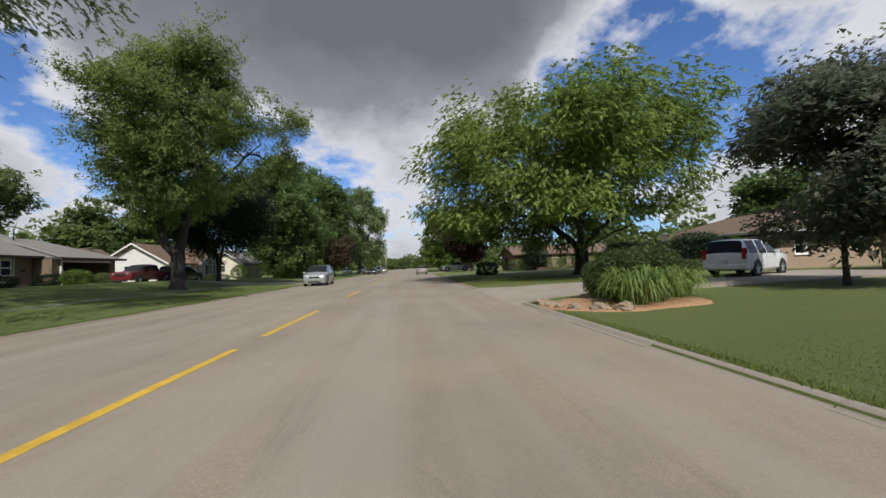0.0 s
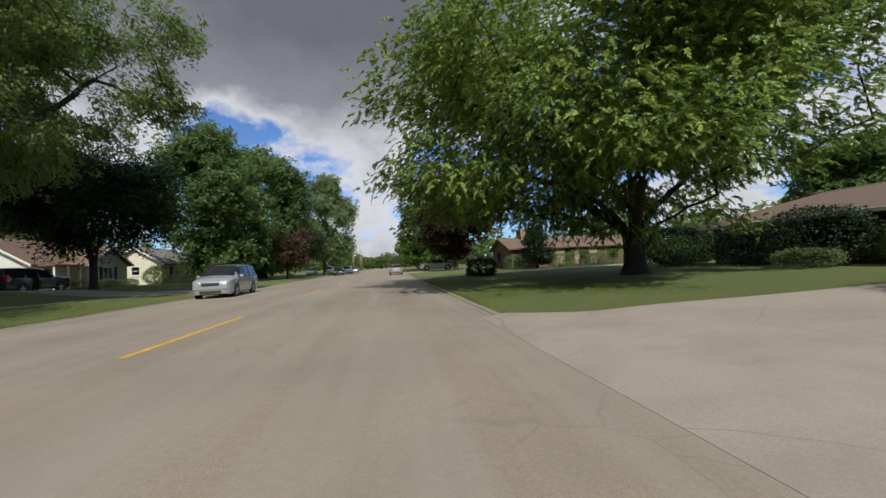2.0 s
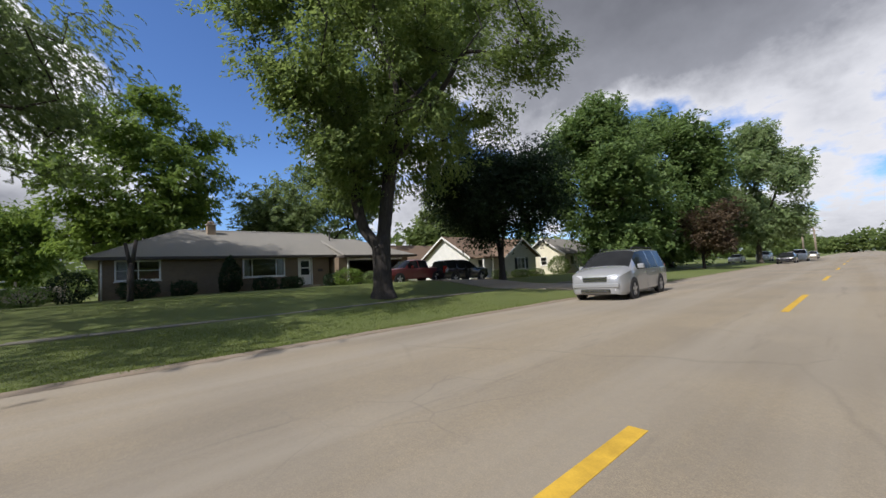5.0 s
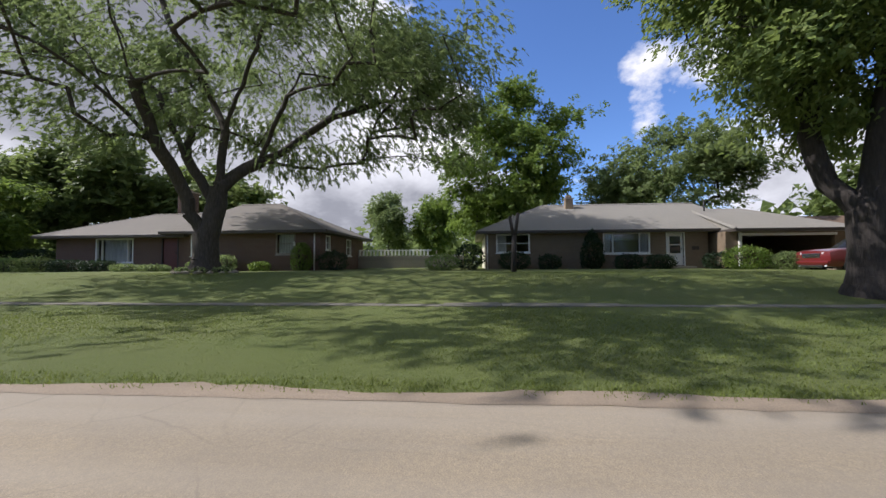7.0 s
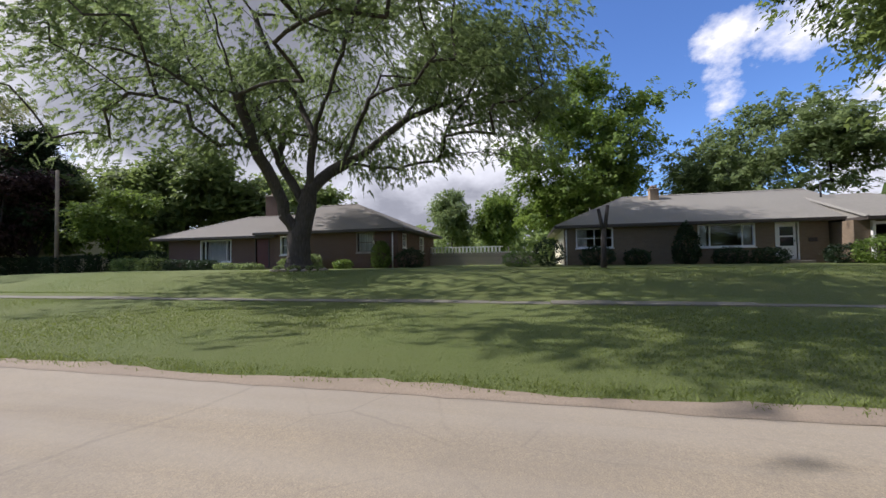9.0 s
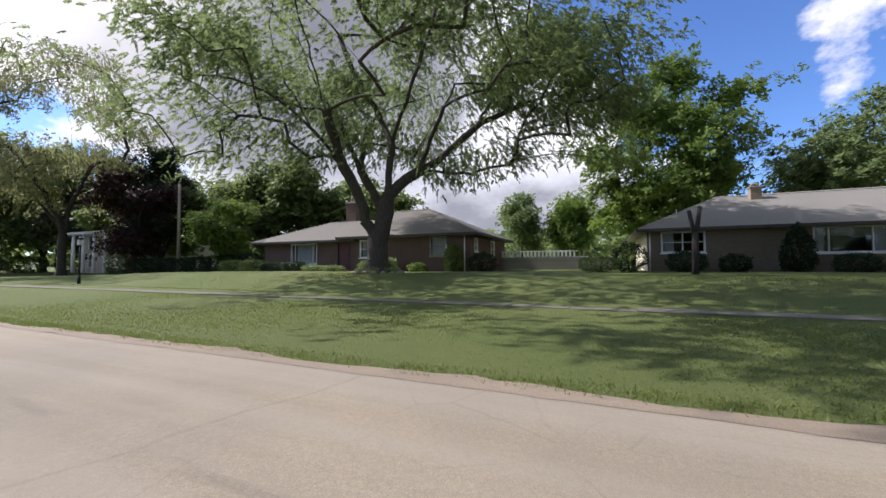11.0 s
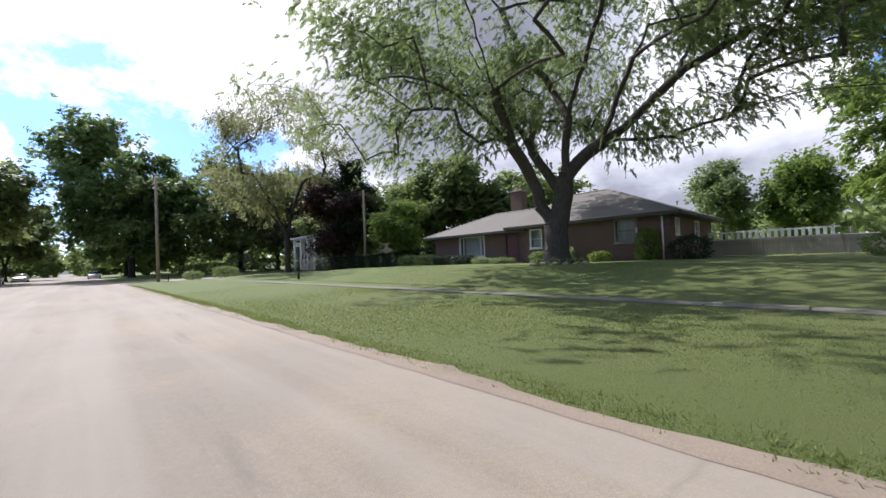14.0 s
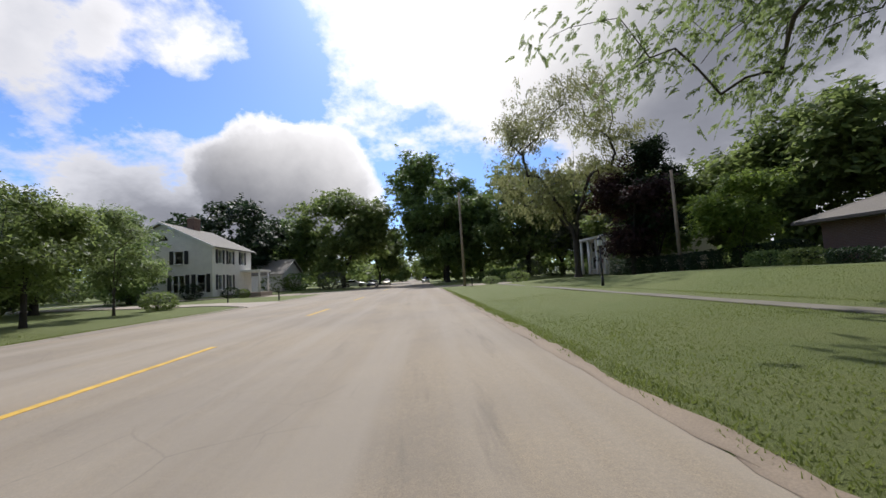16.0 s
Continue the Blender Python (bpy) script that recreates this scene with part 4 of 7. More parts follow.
tree("willow_tree", "tall tree with loose pale hanging leaves", -24.6, -25.0, 23.5, 7.2, 0.36, 4.0, LEAF_WILLOW, BARK_DARK, 109, tips=320, per=110, size=0.30, aspect=0.42, low=6.0, clump=0.85, droop=0.6, bough=0.13, lean=(1.6, 0.8))
tree("plum_tree", "dark purple-leaved tree beside the hedge", -28.0, -20.0, 12.3, 3.4, 0.24, 2.0, LEAF_PURPLE, BARK_DARK, 113, tips=140, per=110, size=0.30, low=1.5, clump=0.55, bough=0.18)
tree("shade_tree", "leafy green tree behind the hedge", -38.5, -19.0, 12.4, 5.4, 0.3, 2.2, LEAF_GREEN, BARK_DARK, 127, tips=160, per=100, size=0.49, aspect=0.72, low=2.0, clump=0.75, bough=0.18)
tree("pear_tree", "young upright grey-leaved tree with a slim trunk", 13.2, 15.8, 7.6, 2.9, 0.09, 1.9, LEAF_GREY, BARK, 131, tips=220, per=190, size=0.20, low=1.6, shape=0.8, clump=0.45, bough=0.2)
tree("maple_tree", "bright green tree along the far street", 6.8, 92.0, 13.0, 5.6, 0.3, 1.8, LEAF_BRIGHT, BARK_DARK, 137, tips=150, per=90, size=0.55, aspect=0.72, low=1.4, clump=0.75, bough=0.18)
tree("beech_tree", "dark purple-leaved tree on the far lawn", 11.0, 74.0, 11.2, 5.4, 0.34, 2.4, LEAF_PURPLE, BARK_DARK, 139, tips=190, per=130, size=0.42, aspect=0.72, low=2.6, flat=1.0, clump=0.7, hollow=0.6, bough=0.18)
tree("shade_tree", "green tree behind the eastern houses", 42.0, 44.0, 11.0, 5.5, 0.3, 2.0, LEAF_MAPLE, BARK_DARK, 149, tips=150, per=90, size=0.55, aspect=0.72, low=1.8, clump=0.75, bough=0.18)
tree("shade_tree", "dark full tree beside the side street", -38.0, -44.0, 17.0, 8.0, 0.4, 2.4, LEAF_GREY, BARK_DARK, 151, tips=200, per=100, size=0.60, aspect=0.72, low=1.6, clump=0.9, bough=0.18)
tree("shade_tree", "dense leafy tree in the neighbouring garden", -34.0, -30.0, 14.5, 5.5, 0.3, 1.8, LEAF_GREEN, BARK_DARK, 157, tips=180, per=110, size=0.49, aspect=0.72, low=1.4, clump=0.75, bough=0.18)
tree("shade_tree", "leafy green tree behind the brick house", -46.5, -6.0, 13.0, 6.5, 0.34, 2.4, LEAF_GREEN, BARK_DARK, 163, tips=190, per=100, size=0.55, aspect=0.72, low=2.0, clump=0.8, bough=0.18)
tree("shade_tree", "leafy tree beyond the side street", 20.0, -64.0, 16.0, 7.5, 0.4, 2.4, LEAF_MAPLE, BARK_DARK, 167, tips=190, per=100, size=0.60, aspect=0.72, low=1.6, clump=0.9, bough=0.18)
tree("shade_tree", "leafy green tree on the eastern lawns", 20.0, -9.0, 9.5, 4.4, 0.24, 1.6, LEAF_GREEN, BARK_DARK, 173, tips=150, per=110, size=0.3, low=1.2, clump=0.6, bough=0.18)
tree("shade_tree", "leafy bright tree on the eastern lawns", 16.5, 4.5, 8.5, 4.0, 0.22, 1.5, LEAF_GREEN, BARK_DARK, 179, tips=150, per=110, size=0.28, low=1.2, clump=0.6, bough=0.18)
tree("shade_tree", "far tree along the street beyond the crossing", -14.0, -88.0, 17.0, 7.5, 0.4, 2.6, LEAF_MAPLE, BARK_DARK, 181, tips=150, per=90, size=0.72, aspect=0.72, low=2.0, clump=1.0, bough=0.18)
tree("shade_tree", "far tree along the street beyond the crossing", 4.0, -92.0, 17.0, 7.5, 0.4, 2.6, LEAF_GREEN, BARK_DARK, 191, tips=150, per=90, size=0.72, aspect=0.72, low=2.0, clump=1.0, bough=0.18)
tree("spruce_tree", "dark narrow evergreen before the bungalow", 16.6, 55.5, 5.4, 1.4, 0.14, 0.5, LEAF_DARK, BARK_DARK, 193, tips=110, per=120, size=0.22, low=0.5, shape=0.3, clump=0.38, bough=0.18)
tree("maple_tree", "green street tree far along the western lawns", -15.5, 118.0, 13.0, 5.5, 0.32, 2.0, LEAF_GREEN, BARK_DARK, 197, tips=120, per=90, size=0.65, aspect=0.72, low=1.8, clump=0.85, bough=0.18)
tree("maple_tree", "green street tree far along the eastern lawns", 8.5, 118.0, 12.0, 5.5, 0.32, 2.0, LEAF_GREEN, BARK_DARK, 199, tips=120, per=90, size=0.65, aspect=0.72, low=1.8, clump=0.85, bough=0.18)
tree("maple_tree", "dark street tree far along the eastern lawns", 12.5, 104.0, 11.0, 5.0, 0.3, 1.8, LEAF_MAPLE, BARK_DARK, 211, tips=120, per=90, size=0.65, aspect=0.72, low=1.6, clump=0.85, bough=0.18)
tree("shade_tree", "leafy tree behind the cottages", -44.0, 66.0, 14.0, 6.5, 0.34, 2.2, LEAF_GREEN, BARK_DARK, 223, tips=170, per=90, size=0.60, aspect=0.72, low=1.8, clump=0.85, bough=0.18)
tree("shade_tree", "leafy green tree beside the narrow driveway", 15.2, -8.6, 7.4, 3.5, 0.2, 1.4, LEAF_GREEN, BARK_DARK, 227, tips=150, per=110, size=0.28, low=0.9, clump=0.55, bough=0.2)
tree("shade_tree", "full leafy tree beside the white house", 17.2, -18.6, 7.8, 3.6, 0.2, 1.3, LEAF_MAPLE, BARK_DARK, 229, tips=150, per=110, size=0.30, low=0.8, clump=0.55, bough=0.2)
tree("shade_tree", "leafy tree behind the narrow driveway", 25.5, -17.5, 9.5, 4.2, 0.24, 1.6, LEAF_GREEN, BARK_DARK, 233, tips=150, per=110, size=0.34, low=1.0, clump=0.6, bough=0.2)
tree("oak_tree", "broad green oak behind the crossing trees", -21.0, -68.0, 22.0, 9.5, 0.45, 2.4, LEAF_GREEN, BARK_DARK, 239, tips=220, per=110, size=0.6, aspect=0.7, low=1.8, clump=0.95, bough=0.18)
tree("oak_tree", "broad green oak beyond the side street", -37.0, -62.0, 20.0, 9.0, 0.45, 2.4, LEAF_MAPLE, BARK_DARK, 241, tips=220, per=110, size=0.6, aspect=0.7, low=1.8, clump=0.95, bough=0.18)
tree("shade_tree", "light green tree beyond the board fence", -65.0, 10.6, 10.8, 3.6, 0.24, 2.0, LEAF_PALE, BARK_DARK, 251, tips=150, per=110, size=0.42, aspect=0.7, low=1.6, shape=0.8, clump=0.7, flat=1.0, bough=0.16)
tree("shade_tree", "light green tree beyond the board fence", -66.0, 17.8, 11.8, 4.0, 0.26, 2.0, LEAF_BRIGHT, BARK_DARK, 257, tips=150, per=110, size=0.42, aspect=0.7, low=1.6, clump=0.7, flat=1.0, bough=0.16)
# ---- houses ----


def real_glass(name):
    m = Mat(name, 0.02)
    m.b.inputs["Transmission Weight"].default_value = 1.0
    m.b.inputs["IOR"].default_value = 1.45
    return m.color(m.ramp(m.noise(0.8, 2), (0.3, (0.78, 0.82, 0.82)), (0.7, (0.86, 0.89, 0.89))))


PANE = real_glass("pane_glass")


def wpart(name, bm, mat, parent, label=""):
    """A part given in world coordinates."""
    ob = part(name, bm, mat, parent, label)
    if parent.type == "EMPTY":
        ob.matrix_parent_inverse = parent.matrix_basis.inverted()
    return ob


class Face:
    """A wall's own frame: u runs along it, n points out of it, z up."""

    def __init__(self, ox, oy, ux, uy):
        self.o, self.u = Vector((ox, oy, 0)), Vector((ux, uy, 0)).normalized()
        self.n = Vector((self.u.y, -self.u.x, 0))

    def at(self, u, n, z):
        return self.o + self.u * u + self.n * n + Vector((0, 0, z))

    def block(self, u0, n0, z0, u1, n1, z1, bevel=0.0):
        bm = block(u0, n0, z0, u1, n1, z1, bevel)
        for v in bm.verts:
            v.co = self.at(*v.co)
        bmesh.ops.recalc_face_normals(bm, faces=bm.faces[:])
        return bm


def wall(root, f, length, z0, z1, mat, holes=(), thick=0.22, gable=0.0, name="wall", label=""):
    """One wall with real openings: u0, u1, z0, z1 each. gable: height of a triangle on top."""
    us = sorted({0.0, length, *[h[0] for h in holes], *[h[1] for h in holes]})
    zs = sorted({z0, z1, *[h[2] for h in holes], *[h[3] for h in holes]})
    cut = [[any(h[0] < (a + b) / 2 < h[1] and h[2] < (c + d) / 2 < h[3] for h in holes) for c, d in zip(zs, zs[1:])] for a, b in zip(us, us[1:])]
    bm = bmesh.new()
    grid = {}

    def v(i, j, n):
        if (i, j, n) not in grid:
            grid[i, j, n] = bm.verts.new(f.at(us[i], n, zs[j]))
        return grid[i, j, n]

    nu, nz = len(us) - 1, len(zs) - 1
    for i in range(nu):
        for j in range(nz):
            if cut[i][j]:
                continue
            for n in (0.0, -thick):
                bm.faces.new((v(i, j, n), v(i + 1, j, n), v(i + 1, j + 1, n), v(i, j + 1, n)))
            for di, dj, (p, q) in ((-1, 0, ((i, j), (i, j + 1))), (1, 0, ((i + 1, j), (i + 1, j + 1))), (0, -1, ((i, j), (i + 1, j))), (0, 1, ((i, j + 1), (i + 1, j + 1)))):
                a, b = i + di, j + dj
                if not (0 <= a < nu and 0 <= b < nz) or cut[a][b]:
                    bm.faces.new((v(*p, 0.0), v(*q, 0.0), v(*q, -thick), v(*p, -thick)))
    bmesh.ops.recalc_face_normals(bm, faces=bm.faces[:])
    bms = [bm]
    if gable:
        g = bmesh.new()
        tri = [(0, z1), (length, z1), (length / 2, z1 + gable)]
        fr = [g.verts.new(f.at(u, 0, z)) for u, z in tri]
        bk = [g.verts.new(f.at(u, -thick, z)) for u, z in tri]
        g.faces.new(fr)
        g.faces.new(bk[::-1])
        for i in range(3):
            g.faces.new((fr[i], bk[i], bk[(i + 1) % 3], fr[(i + 1) % 3]))
        bmesh.ops.recalc_face_normals(g, faces=g.faces[:])
        bms.append(g)
    return wpart(name, join(*bms), mat, root, label)


def window(root, f, u0, u1, z0, z1, cols=(0.5,), rows=(), trim=TRIM, shutters=None, curtain=None, sill=True, label=""):
    """A framed window set in its opening: frame, panes, glazing bars, sill, and what hangs beside or behind it."""
    w = 0.07
    fr = join(f.block(u0 - w, -0.12, z0 - w, u0 + 0.02, 0.03, z1 + w, 0.006), f.block(u1 - 0.02, -0.12, z0 - w, u1 + w, 0.03, z1 + w, 0.006),
              f.block(u0 + 0.02, -0.12, z1 - 0.02, u1 - 0.02, 0.03, z1 + w, 0.006), f.block(u0 + 0.02, -0.12, z0 - w, u1 - 0.02, 0.03, z0 + 0.02, 0.006))
    win = wpart("window", fr, trim, root, label)
    edges = [u0] + [u0 + (u1 - u0) * c for c in cols] + [u1]
    for a, b in zip(edges, edges[1:]):
        pane = part("pane", f.block(a + 0.005, -0.085, z0, b - 0.005, -0.078, z1), PANE, win)
        pane.visible_shadow = False
    for c in edges[1:-1]:
        part("mullion", f.block(c - 0.03, -0.11, z0 + 0.02, c + 0.03, 0.0, z1 - 0.02, 0.004), trim, win)
    for r in rows:
        zz = z0 + (z1 - z0) * r
        part("glazing_bar", f.block(u0 + 0.02, -0.105, zz - 0.022, u1 - 0.02, -0.01, zz + 0.022, 0.004), trim, win)
    if sill:
        part("sill", f.block(u0 - 0.12, -0.02, z0 - w - 0.06, u1 + 0.12, 0.10, z0 - w, 0.01), trim, win)
    if shutters:
        for a, b in ((u0 - w - 0.42, u0 - w - 0.02), (u1 + w + 0.02, u1 + w + 0.42)):
            sh = part("shutter", f.block(a, 0.0, z0 - 0.05, b, 0.045, z1 + 0.05, 0.008), shutters, win)
            n = 12
            for i in range(n):
                zz = z0 + (z1 - z0) * (i + 0.5) / n
                part("slat", f.block(a + 0.05, 0.046, zz - 0.02, b - 0.05, 0.058, zz + 0.035, 0.004), shutters, sh)
    if curtain:
        for a, b in curtain:
            bm = bmesh.new()
            m = 24
            ua, ub = u0 + (u1 - u0) * a, u0 + (u1 - u0) * b
            top, bot = [], []
            for i in range(m + 1):
                u = ua + (ub - ua) * i / m
                n = -0.24 + 0.03 * math.sin(i * 1.7)
                top.append(bm.verts.new(f.at(u, n, z1 + 0.05)))
                bot.append(bm.verts.new(f.at(u, n, z0 - 0.02)))
            for i in range(m):
                bm.faces.new((bot[i], bot[i + 1], top[i + 1], top[i]))
            part("curtain", bm, CURTAIN, win)
    return win


def house_door(root, f, u0, u1, z0, z1, mat, glazed=True, trim=TRIM, label=""):
    w = 0.08
    d = wpart("door", f.block(u0 + 0.01, -0.10, z0 + 0.02, u1 - 0.01, -0.05, z1 - 0.01, 0.008), mat, root, label)
    part("door_frame", join(f.block(u0 - w, -0.14, z0, u0, 0.03, z1 + w, 0.006), f.block(u1, -0.14, z0, u1 + w, 0.03, z1 + w, 0.006), f.block(u0, -0.14, z1, u1, 0.03, z1 + w, 0.006)), trim, d)
    if glazed:
        h = z1 - z0
        for a, b in ((0.38, 0.62), (0.66, 0.9)):
            part("pane", f.block(u0 + 0.16, -0.05, z0 + h * a, u1 - 0.16, -0.042, z0 + h * b), GLASS, d)
    part("handle", f.block(u1 - 0.14, -0.05, z0 + 0.98, u1 - 0.10, 0.0, z0 + 1.10, 0.008), METAL_DARK, d)
    part("door_step", f.block(u0 - 0.35, 0.0, z0 - 0.22, u1 + 0.35, 0.75, z0 - 0.02, 0.02), CONCRETE, d)
    return d


def roof_mesh(corners, ridge, z_e, z_r, thick=0.16):
    """A solid roof over an oblong: ridge gives its two ends; hips where the ridge is shorter than the eaves."""
    (x0, y0), (x1, y1) = corners
    (ra, rb) = ridge
    bm = bmesh.new()
    lo = [bm.verts.new((x, y, z_e - thick)) for x, y in ((x0, y0), (x1, y0), (x1, y1), (x0, y1))]
    hi = [bm.verts.new((x, y, z_e)) for x, y in ((x0, y0), (x1, y0), (x1, y1), (x0, y1))]
    a, b = bm.verts.new((*ra, z_r)), bm.verts.new((*rb, z_r))
    for i in range(4):
        j = (i + 1) % 4
        bm.faces.new((lo[i], lo[j], hi[j], hi[i]))
    bm.faces.new(lo[::-1])
    if abs(ra[0] - rb[0]) < abs(ra[1] - rb[1]):      # ridge along y
        bm.faces.new((hi[0], hi[1], a))
        bm.faces.new((hi[1], hi[2], b, a))
        bm.faces.new((hi[2], hi[3], b))
        bm.faces.new((hi[3], hi[0], a, b))
    else:                                           # ridge along x
        bm.faces.new((hi[3], hi[0], a))
        bm.faces.new((hi[0], hi[1], b, a))
        bm.faces.new((hi[1], hi[2], b))
        bm.faces.new((hi[2], hi[3], a, b))
    bmesh.ops.recalc_face_normals(bm, faces=bm.faces[:])
    return bm


def ridge_caps(root, lines, mat, wide=0.16):
    """Raised cap shingles along ridges and hips."""
    bms = []
    for p, q in lines:
        p, q = Vector(p), Vector(q)
        d = (q - p).normalized()
        s = d.cross(Vector((0, 0, 1))).normalized() * wide
        up = s.cross(d).normalized()
        b = bmesh.new()
        vs = [b.verts.new(v) for v in (p - s - up * 0.04, p + up * 0.045, p + s - up * 0.04, q - s - up * 0.04, q + up * 0.045, q + s - up * 0.04)]
        b.faces.new((vs[0], vs[1], vs[4], vs[3]))
        b.faces.new((vs[1], vs[2], vs[5], vs[4]))
        b.faces.new((vs[0], vs[3], vs[5], vs[2]))
        bmesh.ops.recalc_face_normals(b, faces=b.faces[:])
        bms.append(b)
    return wpart("ridge_cap", join(*bms), mat, root)


def fascia(root, corners, z, mat, h=0.2, name="gutter"):
    (x0, y0), (x1, y1) = corners
    t = 0.06
    return wpart(name, join(block(x0 - t, y0 - t, z - h, x1 + t, y0 + 0.0, z + 0.012, 0.01), block(x0 - t, y1, z - h, x1 + t, y1 + t, z + 0.012, 0.01),
                            block(x0 - t, y0, z - h, x0, y1, z + 0.012, 0.01), block(x1, y0, z - h, x1 + t, y1, z + 0.012, 0.01)), mat, root)


def chimney(root, x, y, z0, z1, wx, wy, mat):
    c = wpart("chimney", block(x - wx / 2, y - wy / 2, z0, x + wx / 2, y + wy / 2, z1, 0.01), mat, root)
    part("chimney_cap", block(x - wx / 2 - 0.06, y - wy / 2 - 0.06, z1, x + wx / 2 + 0.06, y + wy / 2 + 0.06, z1 + 0.1, 0.02), CONCRETE, c)
    for d in (-0.2, 0.2):
        part("flue", rod((x, y + d * wy, z1 + 0.1), (x, y + d * wy, z1 + 0.3), 0.11, sides=12), STONE, c)
    return c


def floor_slab(root, x0, y0, x1, y1, z):
    # near-black: the dimness indoors is put into the floor's colour
    return wpart("floor_slab", block(x0 + 0.24, y0 + 0.24, z - 0.3, x1 - 0.24, y1 - 0.24, z), DARK, root)


def ranch_house():
    """Long low house with a hip roof, picture window and carport."""
    g = 0.62
    x0, x1, y0, y1, ze, zr = -39.5, -30.5, 24.6, 38.2, 3.25, 5.55
    r = thing("ranch_house", "low tan brick house with grey hip roof and carport", "house", (x1, (y0 + y1) / 2, g))
    fe = Face(x1, y0, 0, 1)                 # street front, facing east
    L = y1 - y0
    holes = [(0.75, 2.75, 1.95, 3.02), (7.4, 10.1, 1.85, 3.05), (11.2, 12.15, 1.02, 3.05)]
    wall(r, fe, L, g, ze - 0.1, BRICK_TAN, holes)
    wall(r, Face(x0, y0, 1, 0), x1 - x0 - 0.22, g, ze - 0.1, SIDING_CREAM, name="side_wall")
    wall(r, Face(x1 - 0.22, y1, -1, 0), x1 - x0 - 0.22, g, ze - 0.1, BRICK_TAN, name="side_wall")
    wall(r, Face(x0, y1 - 0.22, 0, -1), L - 0.44, g, ze - 0.1, BRICK_TAN, name="back_wall")
    floor_slab(r, x0, y0, x1, y1, 1.0)
    window(r, fe, *holes[0], cols=(0.5,), rows=(0.5,), curtain=((0, 0.3),), label="white double-hung window")
    window(r, fe, *holes[1], cols=(0.2, 0.8), curtain=((0.0, 0.16), (0.86, 1.0)), label="white picture window with curtains drawn aside")
    house_door(r, fe, *holes[2], TRIM, label="white glazed storm door")
    corners = ((x0 - 0.55, y0 - 0.55), (x1 + 0.55, y1 + 3.0))
    xr = (x0 + x1) / 2
    ra, rb = (xr, y0 + 4.4), (xr, y1 + 1.6)
    wpart("roof", roof_mesh(corners, (ra, rb), ze, zr), ROOF_GREY, r, "grey asphalt shingle hip roof")
    ridge_caps(r, [((*ra, zr), (*rb, zr)), ((corners[1][0], corners[0][1], ze), (*ra, zr)), ((corners[0][0], corners[0][1], ze), (*ra, zr))], ROOF_GREY)
    fascia(r, corners, ze, TRIM_DARK, 0.16)
    chimney(r, -34.3, 30.8, 4.9, 5.85, 0.42, 0.55, BRICK_BUFF)
    wpart("vent_pipe", rod((-35.6, 26.9, 3.9), (-35.6, 26.9, 5.0), 0.06), METAL_DARK, r)
    wpart("vent_pipe", rod((-33.2, 39.6, 4.4), (-33.2, 39.6, 5.5), 0.05), METAL_DARK, r)
    wpart("downpipe", rod((x1 + 0.06, y0 + 0.12, g), (x1 + 0.06, y0 + 0.12, ze - 0.2), 0.045), TRIM, r)
    wpart("light_box", fe.block(12.65, 0.0, 2.0, 13.05, 0.05, 2.22, 0.01), TRIM_DARK, r, "small dark plaque beside the door")
    # carport wing with its own hip roof, open towards the street
    cx0, cx1, cy0, cy1 = -38.0, -29.2, 38.4, 45.0
    fc = Face(cx1, cy0, 0, 1)
    hole = [(0.9, 5.9, g, 2.75)]
    wall(r, fc, cy1 - cy0, g, ze - 0.25, BRICK_TAN, hole, name="carport_front")
    wall(r, Face(cx0, cy0, 1, 0), cx1 - cx0 - 0.22, g, ze - 0.25, BRICK_TAN, name="side_wall")
    wall(r, Face(cx1 - 0.22, cy1, -1, 0), cx1 - cx0 - 0.22, g, ze - 0.25, BRICK_TAN, name="side_wall")
    wall(r, Face(cx0, cy1 - 0.22, 0, -1), cy1 - cy0 - 0.44, g, ze - 0.25, BRICK_TAN, name="back_wall")
    part("lintel", fc.block(0.8, -0.2, 2.75, 6.0, 0.04, 2.9, 0.01), TRIM, wpart("carport_post", fc.block(0.66, 0.02, g, 0.80, 0.16, ze - 0.3, 0.01), TRIM, r, "white carport post"))
    cc = ((cx0 - 0.5, cy0 + 0.2), (cx1 + 0.6, cy1 + 0.55))
    cr = ((cc[0][0] + cc[1][0]) / 2 - 0.6, cc[0][1] + 0.3), ((cc[0][0] + cc[1][0]) / 2 - 0.6, cc[1][1] - 3.0)
    wpart("carport_roof", roof_mesh(cc, cr, ze - 0.13, zr - 0.55), ROOF_GREY, r, "lower grey shingle roof over the carport")
    fascia(r, cc, ze - 0.13, TRIM_DARK, 0.16)
    ridge_caps(r, [((cc[1][0], cc[0][1], ze - 0.1), (*cr[0], zr - 0.52))], ROOF_GREY, 0.14)
    floor_slab(r, cx0, cy0, cx1, cy1, 0.9)
    return r


